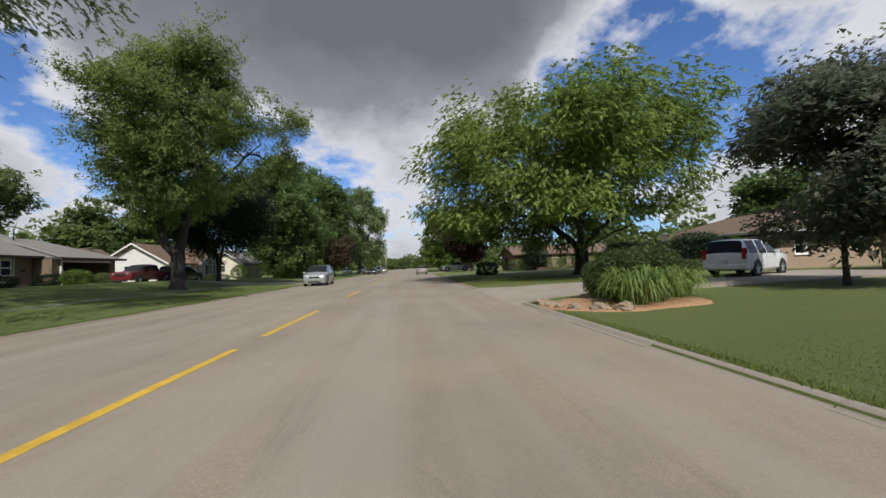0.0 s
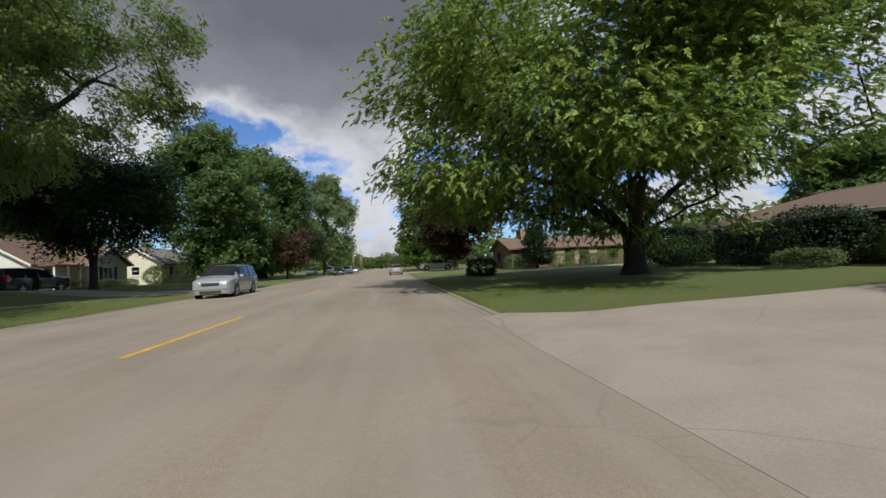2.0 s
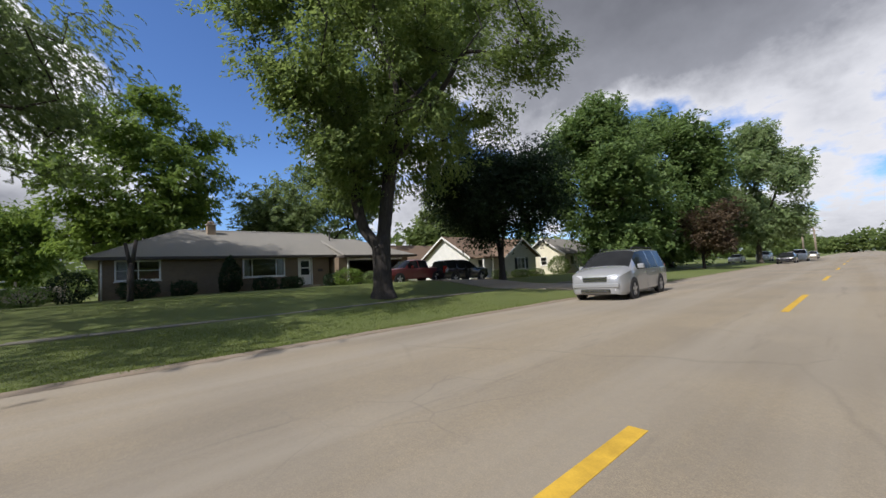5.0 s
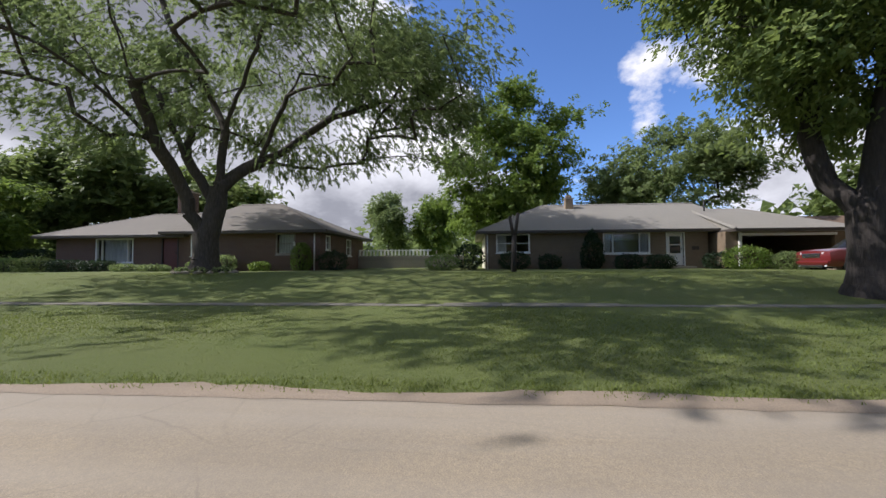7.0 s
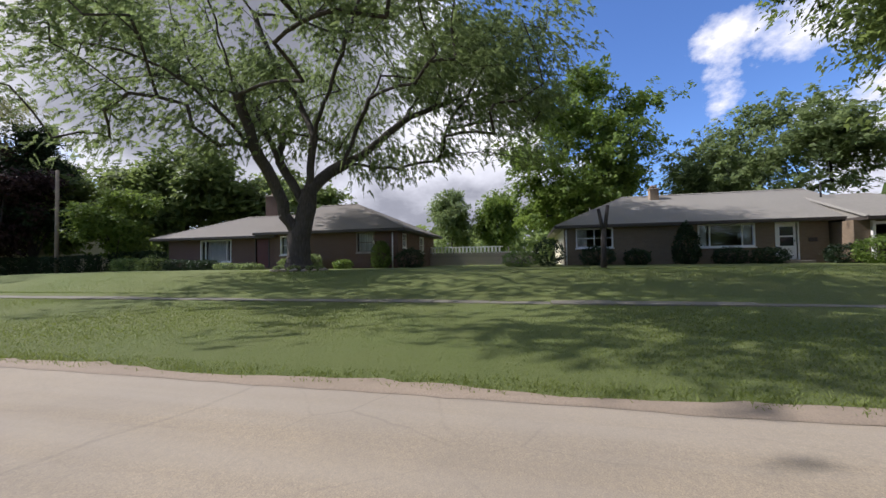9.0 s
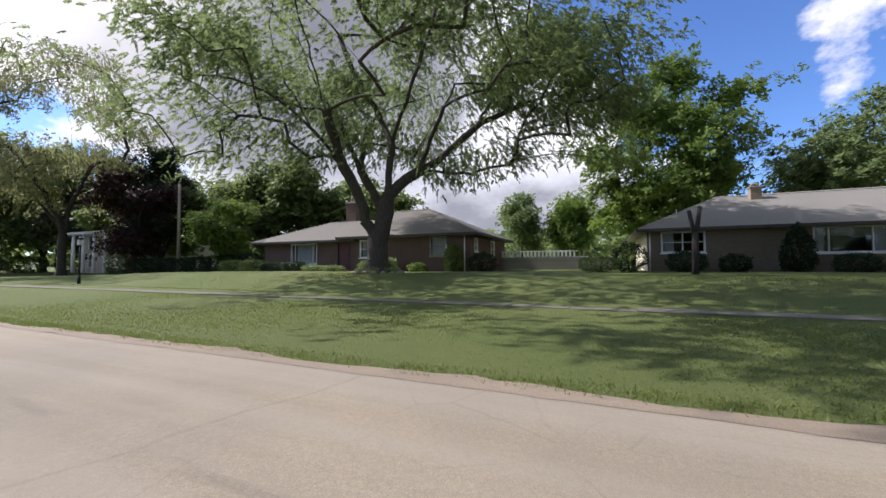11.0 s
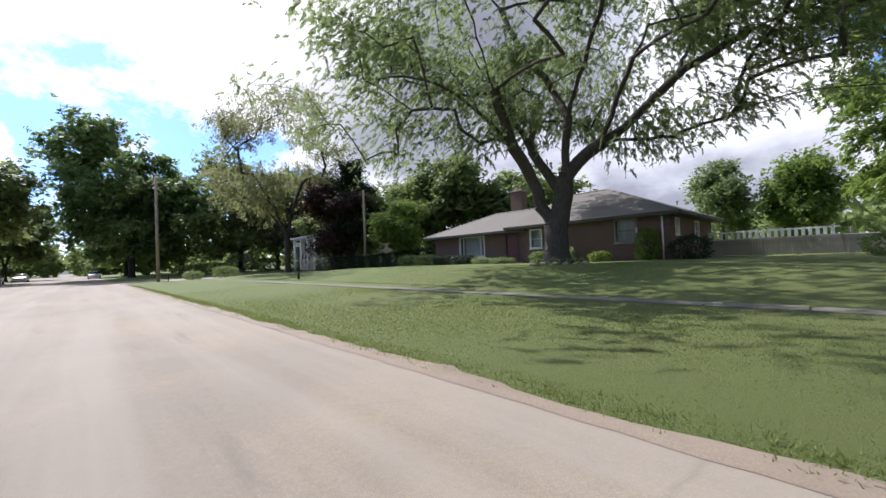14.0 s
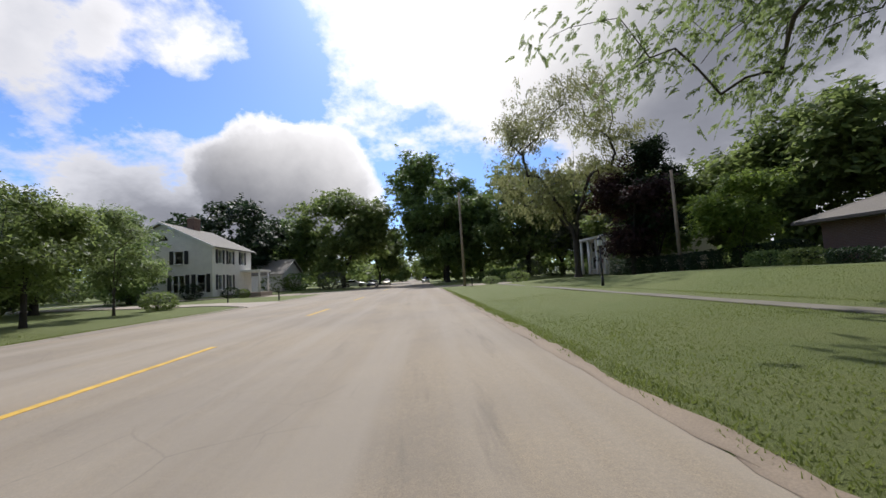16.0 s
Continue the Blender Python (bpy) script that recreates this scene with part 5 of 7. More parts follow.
def brick_house():
    """Red-brown brick house with a weathered hip roof and a lower wing."""
    g = 0.6
    ze, zr = 3.3, 5.7
    x0, x1, y0, y1 = -37.5, -28.5, 5.7, 14.5
    r = thing("brick_house", "low red-brown brick house with weathered hip roof", "house", (x1, 6, g))
    fe = Face(x1, y0, 0, 1)
    h1 = [(0.5, 1.3, 1.85, 3.0), (6.05, 7.15, 1.9, 3.1)]
    wall(r, fe, y1 - y0, g, ze - 0.1, BRICK_RED, h1)
    fn = Face(x1 - 0.22, y1, -1, 0)
    h2 = [(0.7, 1.3, 2.2, 3.0), (4.6, 5.5, 1.9, 3.0)]
    wall(r, fn, x1 - x0 - 0.22, g, ze - 0.1, BRICK_RED, h2, name="side_wall")
    wall(r, Face(x0, y1 - 0.22, 0, -1), y1 - y0 - 0.44, g, ze - 0.1, BRICK_RED, name="back_wall")
    wall(r, Face(x0, y0, 1, 0), x1 - x0 - 0.22, g, ze - 0.1, BRICK_RED, name="side_wall")
    window(r, fe, *h1[0], cols=(), rows=(0.5,), shutters=None, curtain=((0, 1.0),), label="white sash window with blind")
    window(r, fe, *h1[1], cols=(), rows=(0.5,), trim=WOOD_GREY, curtain=((0, 1.0),), label="brown-framed sash window with blind")
    window(r, fn, *h2[0], cols=(), rows=(0.5,), curtain=((0, 1.0),))
    window(r, fn, *h2[1], cols=(), rows=(0.5,), curtain=((0, 0.4),))
    wpart("downpipe", rod((x1 + 0.06, y1 - 0.35, g), (x1 + 0.06, y1 - 0.35, ze - 0.2), 0.045), TRIM, r)
    c1 = ((x0 - 0.6, y0 - 1.2), (x1 + 0.6, y1 + 0.6))
    rd = ((-33.0, 6.6), (-33.0, 9.6))
    wpart("roof", roof_mesh(c1, rd, ze, zr), ROOF_TAN, r, "weathered grey-brown shingle hip roof")
    ridge_caps(r, [((*rd[0], zr), (*rd[1], zr)), ((c1[1][0], c1[1][1], ze), (*rd[1], zr)), ((c1[0][0], c1[1][1], ze), (*rd[1], zr))], ROOF_TAN)
    fascia(r, c1, ze, TRIM_DARK, 0.16)
    floor_slab(r, x0, y0, x1, y1, 1.0)
    # lower wing with the entrance and the large window
    wx0, wx1, wy0, wy1 = -36.5, -28.9, -3.6, 5.5
    fw = Face(wx1, wy0, 0, 1)
    h3 = [(2.9, 5.4, 1.45, 2.9), (7.5, 8.5, 0.95, 2.95)]
    wall(r, fw, wy1 - wy0, g, ze - 0.28, BRICK_RED, h3, name="wing_wall")
    wall(r, Face(wx0, wy0, 1, 0), wx1 - wx0 - 0.22, g, ze - 0.28, BRICK_RED, name="side_wall")
    wall(r, Face(wx0, wy1 - 0.22, 0, -1), wy1 - wy0 - 0.44, g, ze - 0.28, BRICK_RED, name="back_wall")
    window(r, fw, *h3[0], cols=(0.14, 0.86), curtain=((0.14, 0.86),), label="large window with pale curtain between narrow side lights")
    house_door(r, fw, *h3[1], DOOR_RED, glazed=False, trim=TRIM_DARK, label="dark red entrance door")
    c2 = ((wx0 - 0.6, wy0 - 0.8), (wx1 + 0.75, wy1 + 0.4))
    rw = ((-32.8, wy0 + 3.6), (-32.8, wy1 + 0.3))
    wpart("wing_roof", roof_mesh(c2, rw, ze - 0.16, 5.05), ROOF_TAN, r, "weathered shingle roof over the wing")
    ridge_caps(r, [((*rw[0], 5.05), (*rw[1], 5.05)), ((c2[1][0], c2[0][1], ze - 0.16), (*rw[0], 5.05))], ROOF_TAN)
    fascia(r, c2, ze - 0.16, TRIM_DARK, 0.16)
    chimney(r, -33.4, 2.0, 4.3, 6.7, 0.8, 1.1, BRICK_RED)
    floor_slab(r, wx0, wy0, wx1, wy1, 0.95)
    for yy in (7.55, 12.9):
        wpart("wall_lamp", rod((x1 + 0.1, yy, 2.35), (x1 + 0.1, yy, 2.62), 0.07, 0.05), TRIM, r, "small white wall lamp")
    return r


def gable_house(name, label, x0, x1, y0, y1, g, ze, zr, along, wall_mat, roof_mat, south=(), east=(), trim=TRIM, loc=None, west=(), north=(), over=0.45, shutters=None):
    """A plain gabled house; along: the axis of its ridge. south, east, west, north: openings as u0, u1, z0, z1."""
    r = thing(name, label, "house", loc or ((x0 + x1) / 2, (y0 + y1) / 2, g))
    xm, ym = (x0 + x1) / 2, (y0 + y1) / 2
    rise = zr - ze - 0.08
    gx_, gy_ = (rise, 0) if along == "y" else (0, rise)
    faces = (("south", Face(x0, y0, 1, 0), x1 - x0, south, gx_), ("east", Face(x1, y0 + 0.22, 0, 1), y1 - y0 - 0.44, east, gy_),
             ("north", Face(x1, y1, -1, 0), x1 - x0, north, gx_), ("west", Face(x0, y1 - 0.22, 0, -1), y1 - y0 - 0.44, west, gy_))
    for side, f, ln, holes, gb in faces:
        wall(r, f, ln, g, ze, wall_mat, holes, gable=gb)
        for h in holes:
            window(r, f, *h, cols=() if h[1] - h[0] < 1.2 else (0.5,), rows=(0.5,), trim=trim, shutters=shutters)
    floor_slab(r, x0, y0, x1, y1, g + 0.3)
    bm = bmesh.new()
    t = 0.14
    half = ((x1 - x0) if along == "y" else (y1 - y0)) / 2
    drop = over * (zr - ze) / half
    a0, a1 = ((y0, y1) if along == "y" else (x0, x1))
    for s in (-1, 1):
        prof = [(0.0, zr), (s * (half + over), ze - drop), (s * (half + over), ze - drop + t), (0.0, zr + t)]
        ring = []
        for a in (a0 - over, a1 + over):
            ring.append([bm.verts.new((xm + p, a, z) if along == "y" else (a, ym + p, z)) for p, z in prof])
        for i in range(4):
            j = (i + 1) % 4
            bm.faces.new((ring[0][i], ring[0][j], ring[1][j], ring[1][i]))
        bm.faces.new(ring[0])
        bm.faces.new(ring[1][::-1])
    bmesh.ops.recalc_face_normals(bm, faces=bm.faces[:])
    wpart("roof", bm, roof_mat, r)
    # barge boards on the gable ends
    for a in (a0 - over - 0.03, a1 + over):
        bms = []
        for s in (-1, 1):
            b = bmesh.new()
            pr = [(0.0, zr + t), (s * (half + over), ze - drop + t), (s * (half + over), ze - drop - 0.06), (0.0, zr - 0.06)]
            rr = [[b.verts.new((xm + p, aa, z) if along == "y" else (aa, ym + p, z)) for p, z in pr] for aa in (a, a + 0.03)]
            for i in range(4):
                j = (i + 1) % 4
                b.faces.new((rr[0][i], rr[0][j], rr[1][j], rr[1][i]))
            b.faces.new(rr[0])
            b.faces.new(rr[1][::-1])
            bmesh.ops.recalc_face_normals(b, faces=b.faces[:])
            bms.append(b)
        wpart("barge_board", join(*bms), trim, r)
    return r


ranch_house()
brick_house()

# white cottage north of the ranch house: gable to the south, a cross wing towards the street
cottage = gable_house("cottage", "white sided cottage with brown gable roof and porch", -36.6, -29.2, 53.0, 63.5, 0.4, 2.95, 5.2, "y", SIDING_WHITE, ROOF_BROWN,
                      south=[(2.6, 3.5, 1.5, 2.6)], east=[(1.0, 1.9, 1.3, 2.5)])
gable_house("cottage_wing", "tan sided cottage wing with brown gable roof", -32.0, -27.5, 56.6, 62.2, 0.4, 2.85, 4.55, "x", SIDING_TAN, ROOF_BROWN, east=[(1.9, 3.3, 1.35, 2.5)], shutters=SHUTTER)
wpart("porch_roof", block(-29.1, 53.1, 2.62, -27.4, 56.3, 2.78, 0.02), ROOF_BROWN, cottage)
for yy in (53.3, 54.7, 56.0):
    wpart("porch_post", block(-27.66, yy - 0.07, 0.4, -27.52, yy + 0.07, 2.62, 0.01), TRIM, cottage, "white porch post")
wpart("porch_floor", block(-29.1, 53.1, 0.2, -27.3, 56.4, 0.55, 0.02), CONCRETE, cottage)
gable_house("garage", "garage with brown gable roof behind the carport", -43.0, -37.0, 50.5, 57.0, 0.4, 2.9, 4.9, "y", SIDING_WHITE, ROOF_BROWN)
gable_house("cottage", "small cream sided cottage with a steep roof", -32.4, -26.6, 67.0, 75.0, 0.4, 3.0, 4.9, "y", SIDING_CREAM, ROOF_GREY, south=[(2.4, 3.3, 1.6, 2.6)], east=[(1.2, 2.1, 1.5, 2.6)])

# east side
EX, EY = 2.6, 2.6
east = thing("hip_roofed_house", "brown-roofed brick house behind dark shrubs", "house", (26 + EX, 31 + EY, 0.3))
fw = Face(21.0 + EX, 37.6 + EY, 0, -1)
fs_ = Face(21.22 + EX, 25.2 + EY, 1, 0)
wall(east, fw, 12.4, 0.2, 2.75, BRICK_RED, [(1.2, 3.0, 1.1, 2.3), (5.6, 7.4, 1.1, 2.3)])
wall(east, fs_, 9.5, 0.2, 2.75, BRICK_BUFF, [(1.0, 1.8, 1.3, 2.4)], name="side_wall")
wall(east, Face(30.5 + EX, 37.6 + EY, -1, 0), 9.28, 0.2, 2.75, BRICK_BUFF, name="side_wall")
wall(east, Face(30.5 + EX, 25.4 + EY, 0, 1), 12.0, 0.2, 2.75, BRICK_BUFF, name="back_wall")
window(east, fw, 1.2, 3.0, 1.1, 2.3, cols=(0.5,), trim=TRIM_DARK)
window(east, fw, 5.6, 7.4, 1.1, 2.3, cols=(0.5,), trim=TRIM_DARK)
window(east, fs_, 1.0, 1.8, 1.3, 2.4, cols=(), rows=(0.5,))
ec = ((20.0 + EX, 24.3 + EY), (31.4 + EX, 38.6 + EY))
er = ((25.7 + EX, 29.0 + EY), (25.7 + EX, 34.0 + EY))
wpart("roof", roof_mesh(ec, er, 2.85, 4.6), ROOF_BROWN, east, "brown shingle hip roof")
ridge_caps(east, [((*er[0], 4.6), (*er[1], 4.6)), ((*ec[0], 2.85), (*er[0], 4.6)), ((ec[0][0], ec[1][1], 2.85), (*er[1], 4.6))], ROOF_BROWN)
fascia(east, ec, 2.85, TRIM, 0.18)
floor_slab(east, 21.0 + EX, 25.2 + EY, 30.5 + EX, 37.6 + EY, 0.5)

near = thing("garage_house", "grey-roofed house with a wide taupe garage door", "house", (28, 13, 0.3))
GX = 23.6
fg = Face(GX, 22.4, 0, -1)
wall(near, fg, 17.0, 0.2, 2.85, BRICK_TAN, [(0.6, 5.6, 0.2, 2.5), (8.5, 10.4, 1.1, 2.3)])
wall(near, Face(GX + 0.22, 5.4, 1, 0), 9.0, 0.2, 2.85, BRICK_TAN, name="side_wall")
wall(near, Face(GX + 9.2, 22.4, -1, 0), 8.98, 0.2, 2.85, BRICK_TAN, name="side_wall")
wall(near, Face(GX + 9.2, 5.6, 0, 1), 16.6, 0.2, 2.85, BRICK_TAN, name="back_wall")
DOOR_PALE = plain("pale_door_paint", (0.36, 0.33, 0.295), 0.5, vary=0.06)
gd = wpart("garage_door", fg.block(0.62, -0.12, 0.3, 5.58, -0.06, 2.48, 0.01), DOOR_PALE, near, "taupe panelled garage door with small windows")
for row in range(4):
    for c_ in range(8):
        u = 0.72 + c_ * 0.605
        if row == 3:
            part("pane", fg.block(u + 0.05, -0.06, 2.02, u + 0.48, -0.05, 2.30, 0.004), GLASS, gd)
        else:
            part("panel", fg.block(u, -0.06, 0.40 + row * 0.53, u + 0.54, -0.046, 0.85 + row * 0.53, 0.008), DOOR_PALE, gd)
window(near, fg, 8.5, 10.4, 1.1, 2.3, cols=(0.5,))
nc = ((GX - 0.8, 4.6), (GX + 10.0, 23.2))
wpart("roof", roof_mesh(nc, ((GX + 4.6, 9.4), (GX + 4.6, 18.4)), 2.95, 4.9), ROOF_TAN, near, "grey-brown shingle hip roof")
fascia(near, nc, 2.95, TRIM, 0.18)
floor_slab(near, GX, 5.4, GX + 9.2, 22.4, 0.5)

far_east = gable_house("bungalow", "long brick bungalow with brown roof and tall buff chimney", 14.8, 29.4, 58.6, 66.4, 0.3, 2.6, 3.9, "x", BRICK_RED, ROOF_BROWN, south=[(1.4, 2.3, 1.2, 2.3), (6.6, 7.6, 1.1, 2.3), (8.4, 9.4, 1.1, 2.3), (12.0, 13.2, 1.1, 2.3)], west=[(2.0, 3.4, 1.1, 2.3)], trim=TRIM_DARK)
chimney(far_east, 17.6, 62.4, 3.0, 5.0, 1.0, 1.6, BRICK_BUFF)
fb = Face(14.8, 58.6, 1, 0)
for u0, u1 in ((5.4, 6.5), (7.7, 8.3), (9.5, 10.6)):
    wpart("facing_panel", fb.block(u0, 0.0, 0.5, u1, 0.06, 2.45, 0.01), BRICK_BUFF, far_east, "pale buff brick facing")

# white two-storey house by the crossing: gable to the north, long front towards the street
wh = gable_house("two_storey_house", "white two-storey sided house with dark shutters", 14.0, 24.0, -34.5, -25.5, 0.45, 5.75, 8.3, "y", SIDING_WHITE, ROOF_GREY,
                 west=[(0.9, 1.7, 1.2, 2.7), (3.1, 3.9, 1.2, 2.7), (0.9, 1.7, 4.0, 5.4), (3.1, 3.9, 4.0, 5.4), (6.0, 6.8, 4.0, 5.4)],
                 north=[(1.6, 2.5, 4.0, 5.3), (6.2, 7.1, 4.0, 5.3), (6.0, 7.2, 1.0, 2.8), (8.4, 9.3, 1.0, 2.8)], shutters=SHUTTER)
chimney(wh, 19.0, -31.0, 7.5, 9.6, 0.8, 1.3, BRICK_RED)
fn = Face(24.0, -25.5, -1, 0)
arch = bmesh.new()
ring = [arch.verts.new(fn.at(5.0 + 0.55 * math.cos(a), 0.02, 6.5 + 0.55 * math.sin(a))) for a in [math.pi * i / 12 for i in range(13)]]
arch.faces.new(ring)
bmesh.ops.solidify(arch, geom=arch.faces[:], thickness=0.05)
wpart("arched_window", arch, GLASS, wh, "half-round attic window")
# entrance porch with columns on the street front
wpart("porch_roof", block(11.6, -34.6, 3.05, 13.95, -31.4, 3.3, 0.02), TRIM, wh, "white flat porch roof")
for yy in (-34.3, -31.7):
    wpart("porch_column", rod((11.85, yy, 0.6), (11.85, yy, 3.05), 0.13, 0.11, 14), TRIM, wh, "white round porch column")
wpart("porch_floor", block(11.5, -34.7, 0.1, 13.95, -31.3, 0.6, 0.02), CONCRETE, wh)
house_door(wh, Face(14.0, -34.5 + 9.0 - 0.22, 0, -1), 7.0, 8.0, 0.62, 2.75, DOOR_RED, glazed=False)

# house with tall porch columns half hidden by trees
col = gable_house("columned_house", "pale two-storey house with tall porch columns behind trees", -43.0, -32.5, -40.0, -28.0, 0.4, 5.4, 7.6, "y", SIDING_TAN, ROOF_TAN, east=[(1.4, 2.4, 1.2, 2.8), (8.6, 9.6, 1.2, 2.8), (1.4, 2.4, 3.6, 5.0), (8.6, 9.6, 3.6, 5.0)])
for yy in (-37.5, -35.2, -32.9, -30.6):
    wpart("porch_column", rod((-30.6, yy, 0.5), (-30.6, yy, 5.1), 0.2, 0.17, 14), TRIM, col, "tall white porch column")
wpart("porch_roof", block(-32.4, -38.2, 5.1, -30.2, -29.9, 5.4, 0.02), TRIM, col)
gable_house("cottage", "white sided cottage beyond the crossing", 15.0, 24.0, -58.0, -48.0, 0.3, 3.2, 5.6, "x", SIDING_WHITE, ROOF_GREY, north=[(2.0, 3.0, 1.2, 2.6)], west=[(2.0, 3.0, 1.2, 2.6)])
# ---- vehicles ----


def vehicle(name, label, x, y, turn, paint, stations, axles, wheel_r, category="car", nose=None, tail=None, rails=False, z=0.0, track=0.0, group=""):
    """A vehicle lofted from cross-sections. It faces +y before it is turned.
    Each station: place along it, half width, underside, belt line, half width of the roof, roof height, what lies behind it."""
    root = thing(name, label, category, (x, y, z), turn, group)
    rows = []
    for (sy, w, zb, belt, wt, top, tag) in stations:
        hgt = top - belt
        rows.append([(0, zb), (w * 0.90, zb), (w * 0.985, zb + 0.10), (w, (zb + belt) / 2 + 0.05), (w * 0.985, belt), (wt, top - min(0.07, hgt * 0.35)), (wt * 0.86, top - 0.012), (wt * 0.45, top + 0.012), (0, top + 0.02)])
    n, k = len(rows), len(rows[0])

    def pt(i, j, s):
        return Vector((s * rows[i][j][0], stations[i][0], rows[i][j][1]))

    zones = {}
    for i in range(n - 1):
        tag = stations[i][6]
        for j in range(k - 1):
            for s in (-1, 1):
                key = "body"
                if "wind" in tag and j >= 5:
                    key = "windscreen"
                elif "back" in tag and j >= 5:
                    key = "rear_window"
                elif "win" in tag.replace("wind", "") and j == 4:
                    key = ("side_window", tag[-1], s)
                q = [pt(i, j, s), pt(i, j + 1, s), pt(i + 1, j + 1, s), pt(i + 1, j, s)]
                zones.setdefault(key, []).append(q if s < 0 else q[::-1])
    caps = [[pt(0, j, 1) for j in range(k)] + [pt(0, j, -1) for j in range(k - 2, 0, -1)], [pt(n - 1, j, -1) for j in range(k)] + [pt(n - 1, j, 1) for j in range(k - 2, 0, -1)]]
    body = None
    for key in ["body"] + [z_ for z_ in zones if z_ != "body"]:
        bm = bmesh.new()
        for q in zones[key]:
            bm.faces.new([bm.verts.new(p) for p in q])
        if key == "body":
            for c in caps:
                bm.faces.new([bm.verts.new(p) for p in c])
        bmesh.ops.remove_doubles(bm, verts=bm.verts[:], dist=1e-4)
        bmesh.ops.dissolve_degenerate(bm, edges=bm.edges[:], dist=1e-4)
        bmesh.ops.recalc_face_normals(bm, faces=bm.faces[:])
        for f in bm.faces:
            f.smooth = True
        for e in bm.edges:
            e.smooth = len(e.link_faces) == 2 and e.calc_face_angle(0) < 0.6
        if key == "body":
            body = part("body", bm, paint, root)
        else:
            part(key if isinstance(key, str) else key[0], bm, CAR_GLASS, root)
    # wheels in dark arches
    half = max(s[1] for s in stations) - 0.015 - track
    wheel = None
    for wy in axles:
        for s in (-1, 1):
            xo = s * half
            part("wheel_arch", rod((xo - s * 0.10, wy, wheel_r + 0.02), (xo + s * 0.018, wy, wheel_r + 0.02), wheel_r * 1.17, sides=28), PLASTIC, root)
            if wheel is None:
                prof = [(0.0, wheel_r * 0.66), (0.0, wheel_r * 0.9), (0.03, wheel_r), (0.17, wheel_r), (0.2, wheel_r * 0.92)]
                bm = bmesh.new()
                m = 30
                rings = [[bm.verts.new((px, r_ * math.cos(2 * math.pi * a / m), r_ * math.sin(2 * math.pi * a / m))) for a in range(m)] for px, r_ in prof]
                for a_, b_ in zip(rings, rings[1:]):
                    for q in range(m):
                        bm.faces.new((a_[q], a_[(q + 1) % m], b_[(q + 1) % m], b_[q])).smooth = True
                bmesh.ops.recalc_face_normals(bm, faces=bm.faces[:])
                tyre = mesh_of("tyre", bm, RUBBER)
                bms = [rod((0.07, 0, 0), (0.09, 0, 0), wheel_r * 0.67, sides=28)]
                for a in range(5):
                    t = 2 * math.pi * a / 5
                    sp = block(-0.005, -0.045, 0.03, 0.06, 0.045, wheel_r * 0.65, 0.012)
                    bmesh.ops.rotate(sp, verts=sp.verts[:], cent=(0, 0, 0), matrix=Matrix.Rotation(t, 3, "X"))
                    bms.append(sp)
                bms.append(rod((-0.012, 0, 0), (0.07, 0, 0), 0.06, sides=14))
                rim = mesh_of("rim", join(*bms), ALLOY)
                wheel = (tyre, rim)
            hub = part("wheel", mesh_of("wheel", rod((0.1, 0, 0), (0.19, 0, 0), wheel_r * 0.66, sides=20), PLASTIC), None, root)
            hub.matrix_basis = pose(xo + s * 0.025, wy, wheel_r, 0, 0, 180 if s > 0 else 0)
            part("tyre", wheel[0], None, hub)
            part("rim", wheel[1], None, hub)
    yf, yb = stations[0][0], stations[-1][0]
    mid = len(stations) // 2
    # mirrors, handles
    cowl = next(s for s in stations if "wind" in s[6])
    for s in (-1, 1):
        mx = s * (cowl[1] + 0.10)
        part("mirror", block(mx - 0.10, cowl[0] - 0.62, cowl[3] + 0.04, mx + 0.10, cowl[0] - 0.48, cowl[3] + 0.20, 0.04, 2), paint, root)
        for hy in (cowl[0] - 1.35, cowl[0] - 2.35):
            if hy > yb + 1.0:
                part("door_handle", block(s * (cowl[1] - 0.01) - 0.02, hy - 0.1, cowl[3] - 0.16, s * (cowl[1] - 0.01) + 0.03, hy + 0.1, cowl[3] - 0.12, 0.012), paint, root)
                part("door_seam", block(s * (cowl[1] - 0.012) - 0.008, hy - 0.16, stations[mid][2] + 0.16, s * (cowl[1] - 0.012) + 0.008, hy - 0.148, cowl[3] - 0.02), PLASTIC, root)
    if nose:
        hz, hw, gw, gz0, gz1 = nose
        for s in (-1, 1):
            lamp_bm = block(s * hw - 0.19, yf - 0.40, hz - 0.07, s * hw + 0.20, yf - 0.012, hz + 0.075, 0.045, 3)
            for v in lamp_bm.verts:
                out = (abs(v.co.x) - hw + 0.20) / 0.4
                v.co.y -= 0.17 * out * out
                v.co.z += 0.055 * out
            part("headlight", lamp_bm, LENS_CLEAR, root)
            part("fog_light", rod((s * hw * 0.98, yf - 0.15, 0.40), (s * hw * 0.98, yf - 0.02, 0.40), 0.055, sides=14), LENS_CLEAR, root)
        gr = part("grille", block(-gw, yf - 0.14, gz0, gw, yf + 0.012, gz1, 0.02), PLASTIC, root)
        for i in range(3):
            zz = gz0 + (gz1 - gz0) * (i + 0.5) / 3
            part("grille_bar", block(-gw + 0.02, yf + 0.006, zz - 0.014, gw - 0.02, yf + 0.022, zz + 0.014, 0.006), CHROME, gr)
        part("front_bumper", block(-hw - 0.16, yf - 0.25, 0.46, hw + 0.16, yf + 0.035, 0.60, 0.05, 3), paint, root)
        ai = part("air_intake", block(-hw * 0.8, yf - 0.12, 0.28, hw * 0.8, yf + 0.014, 0.42, 0.02), PLASTIC, root)
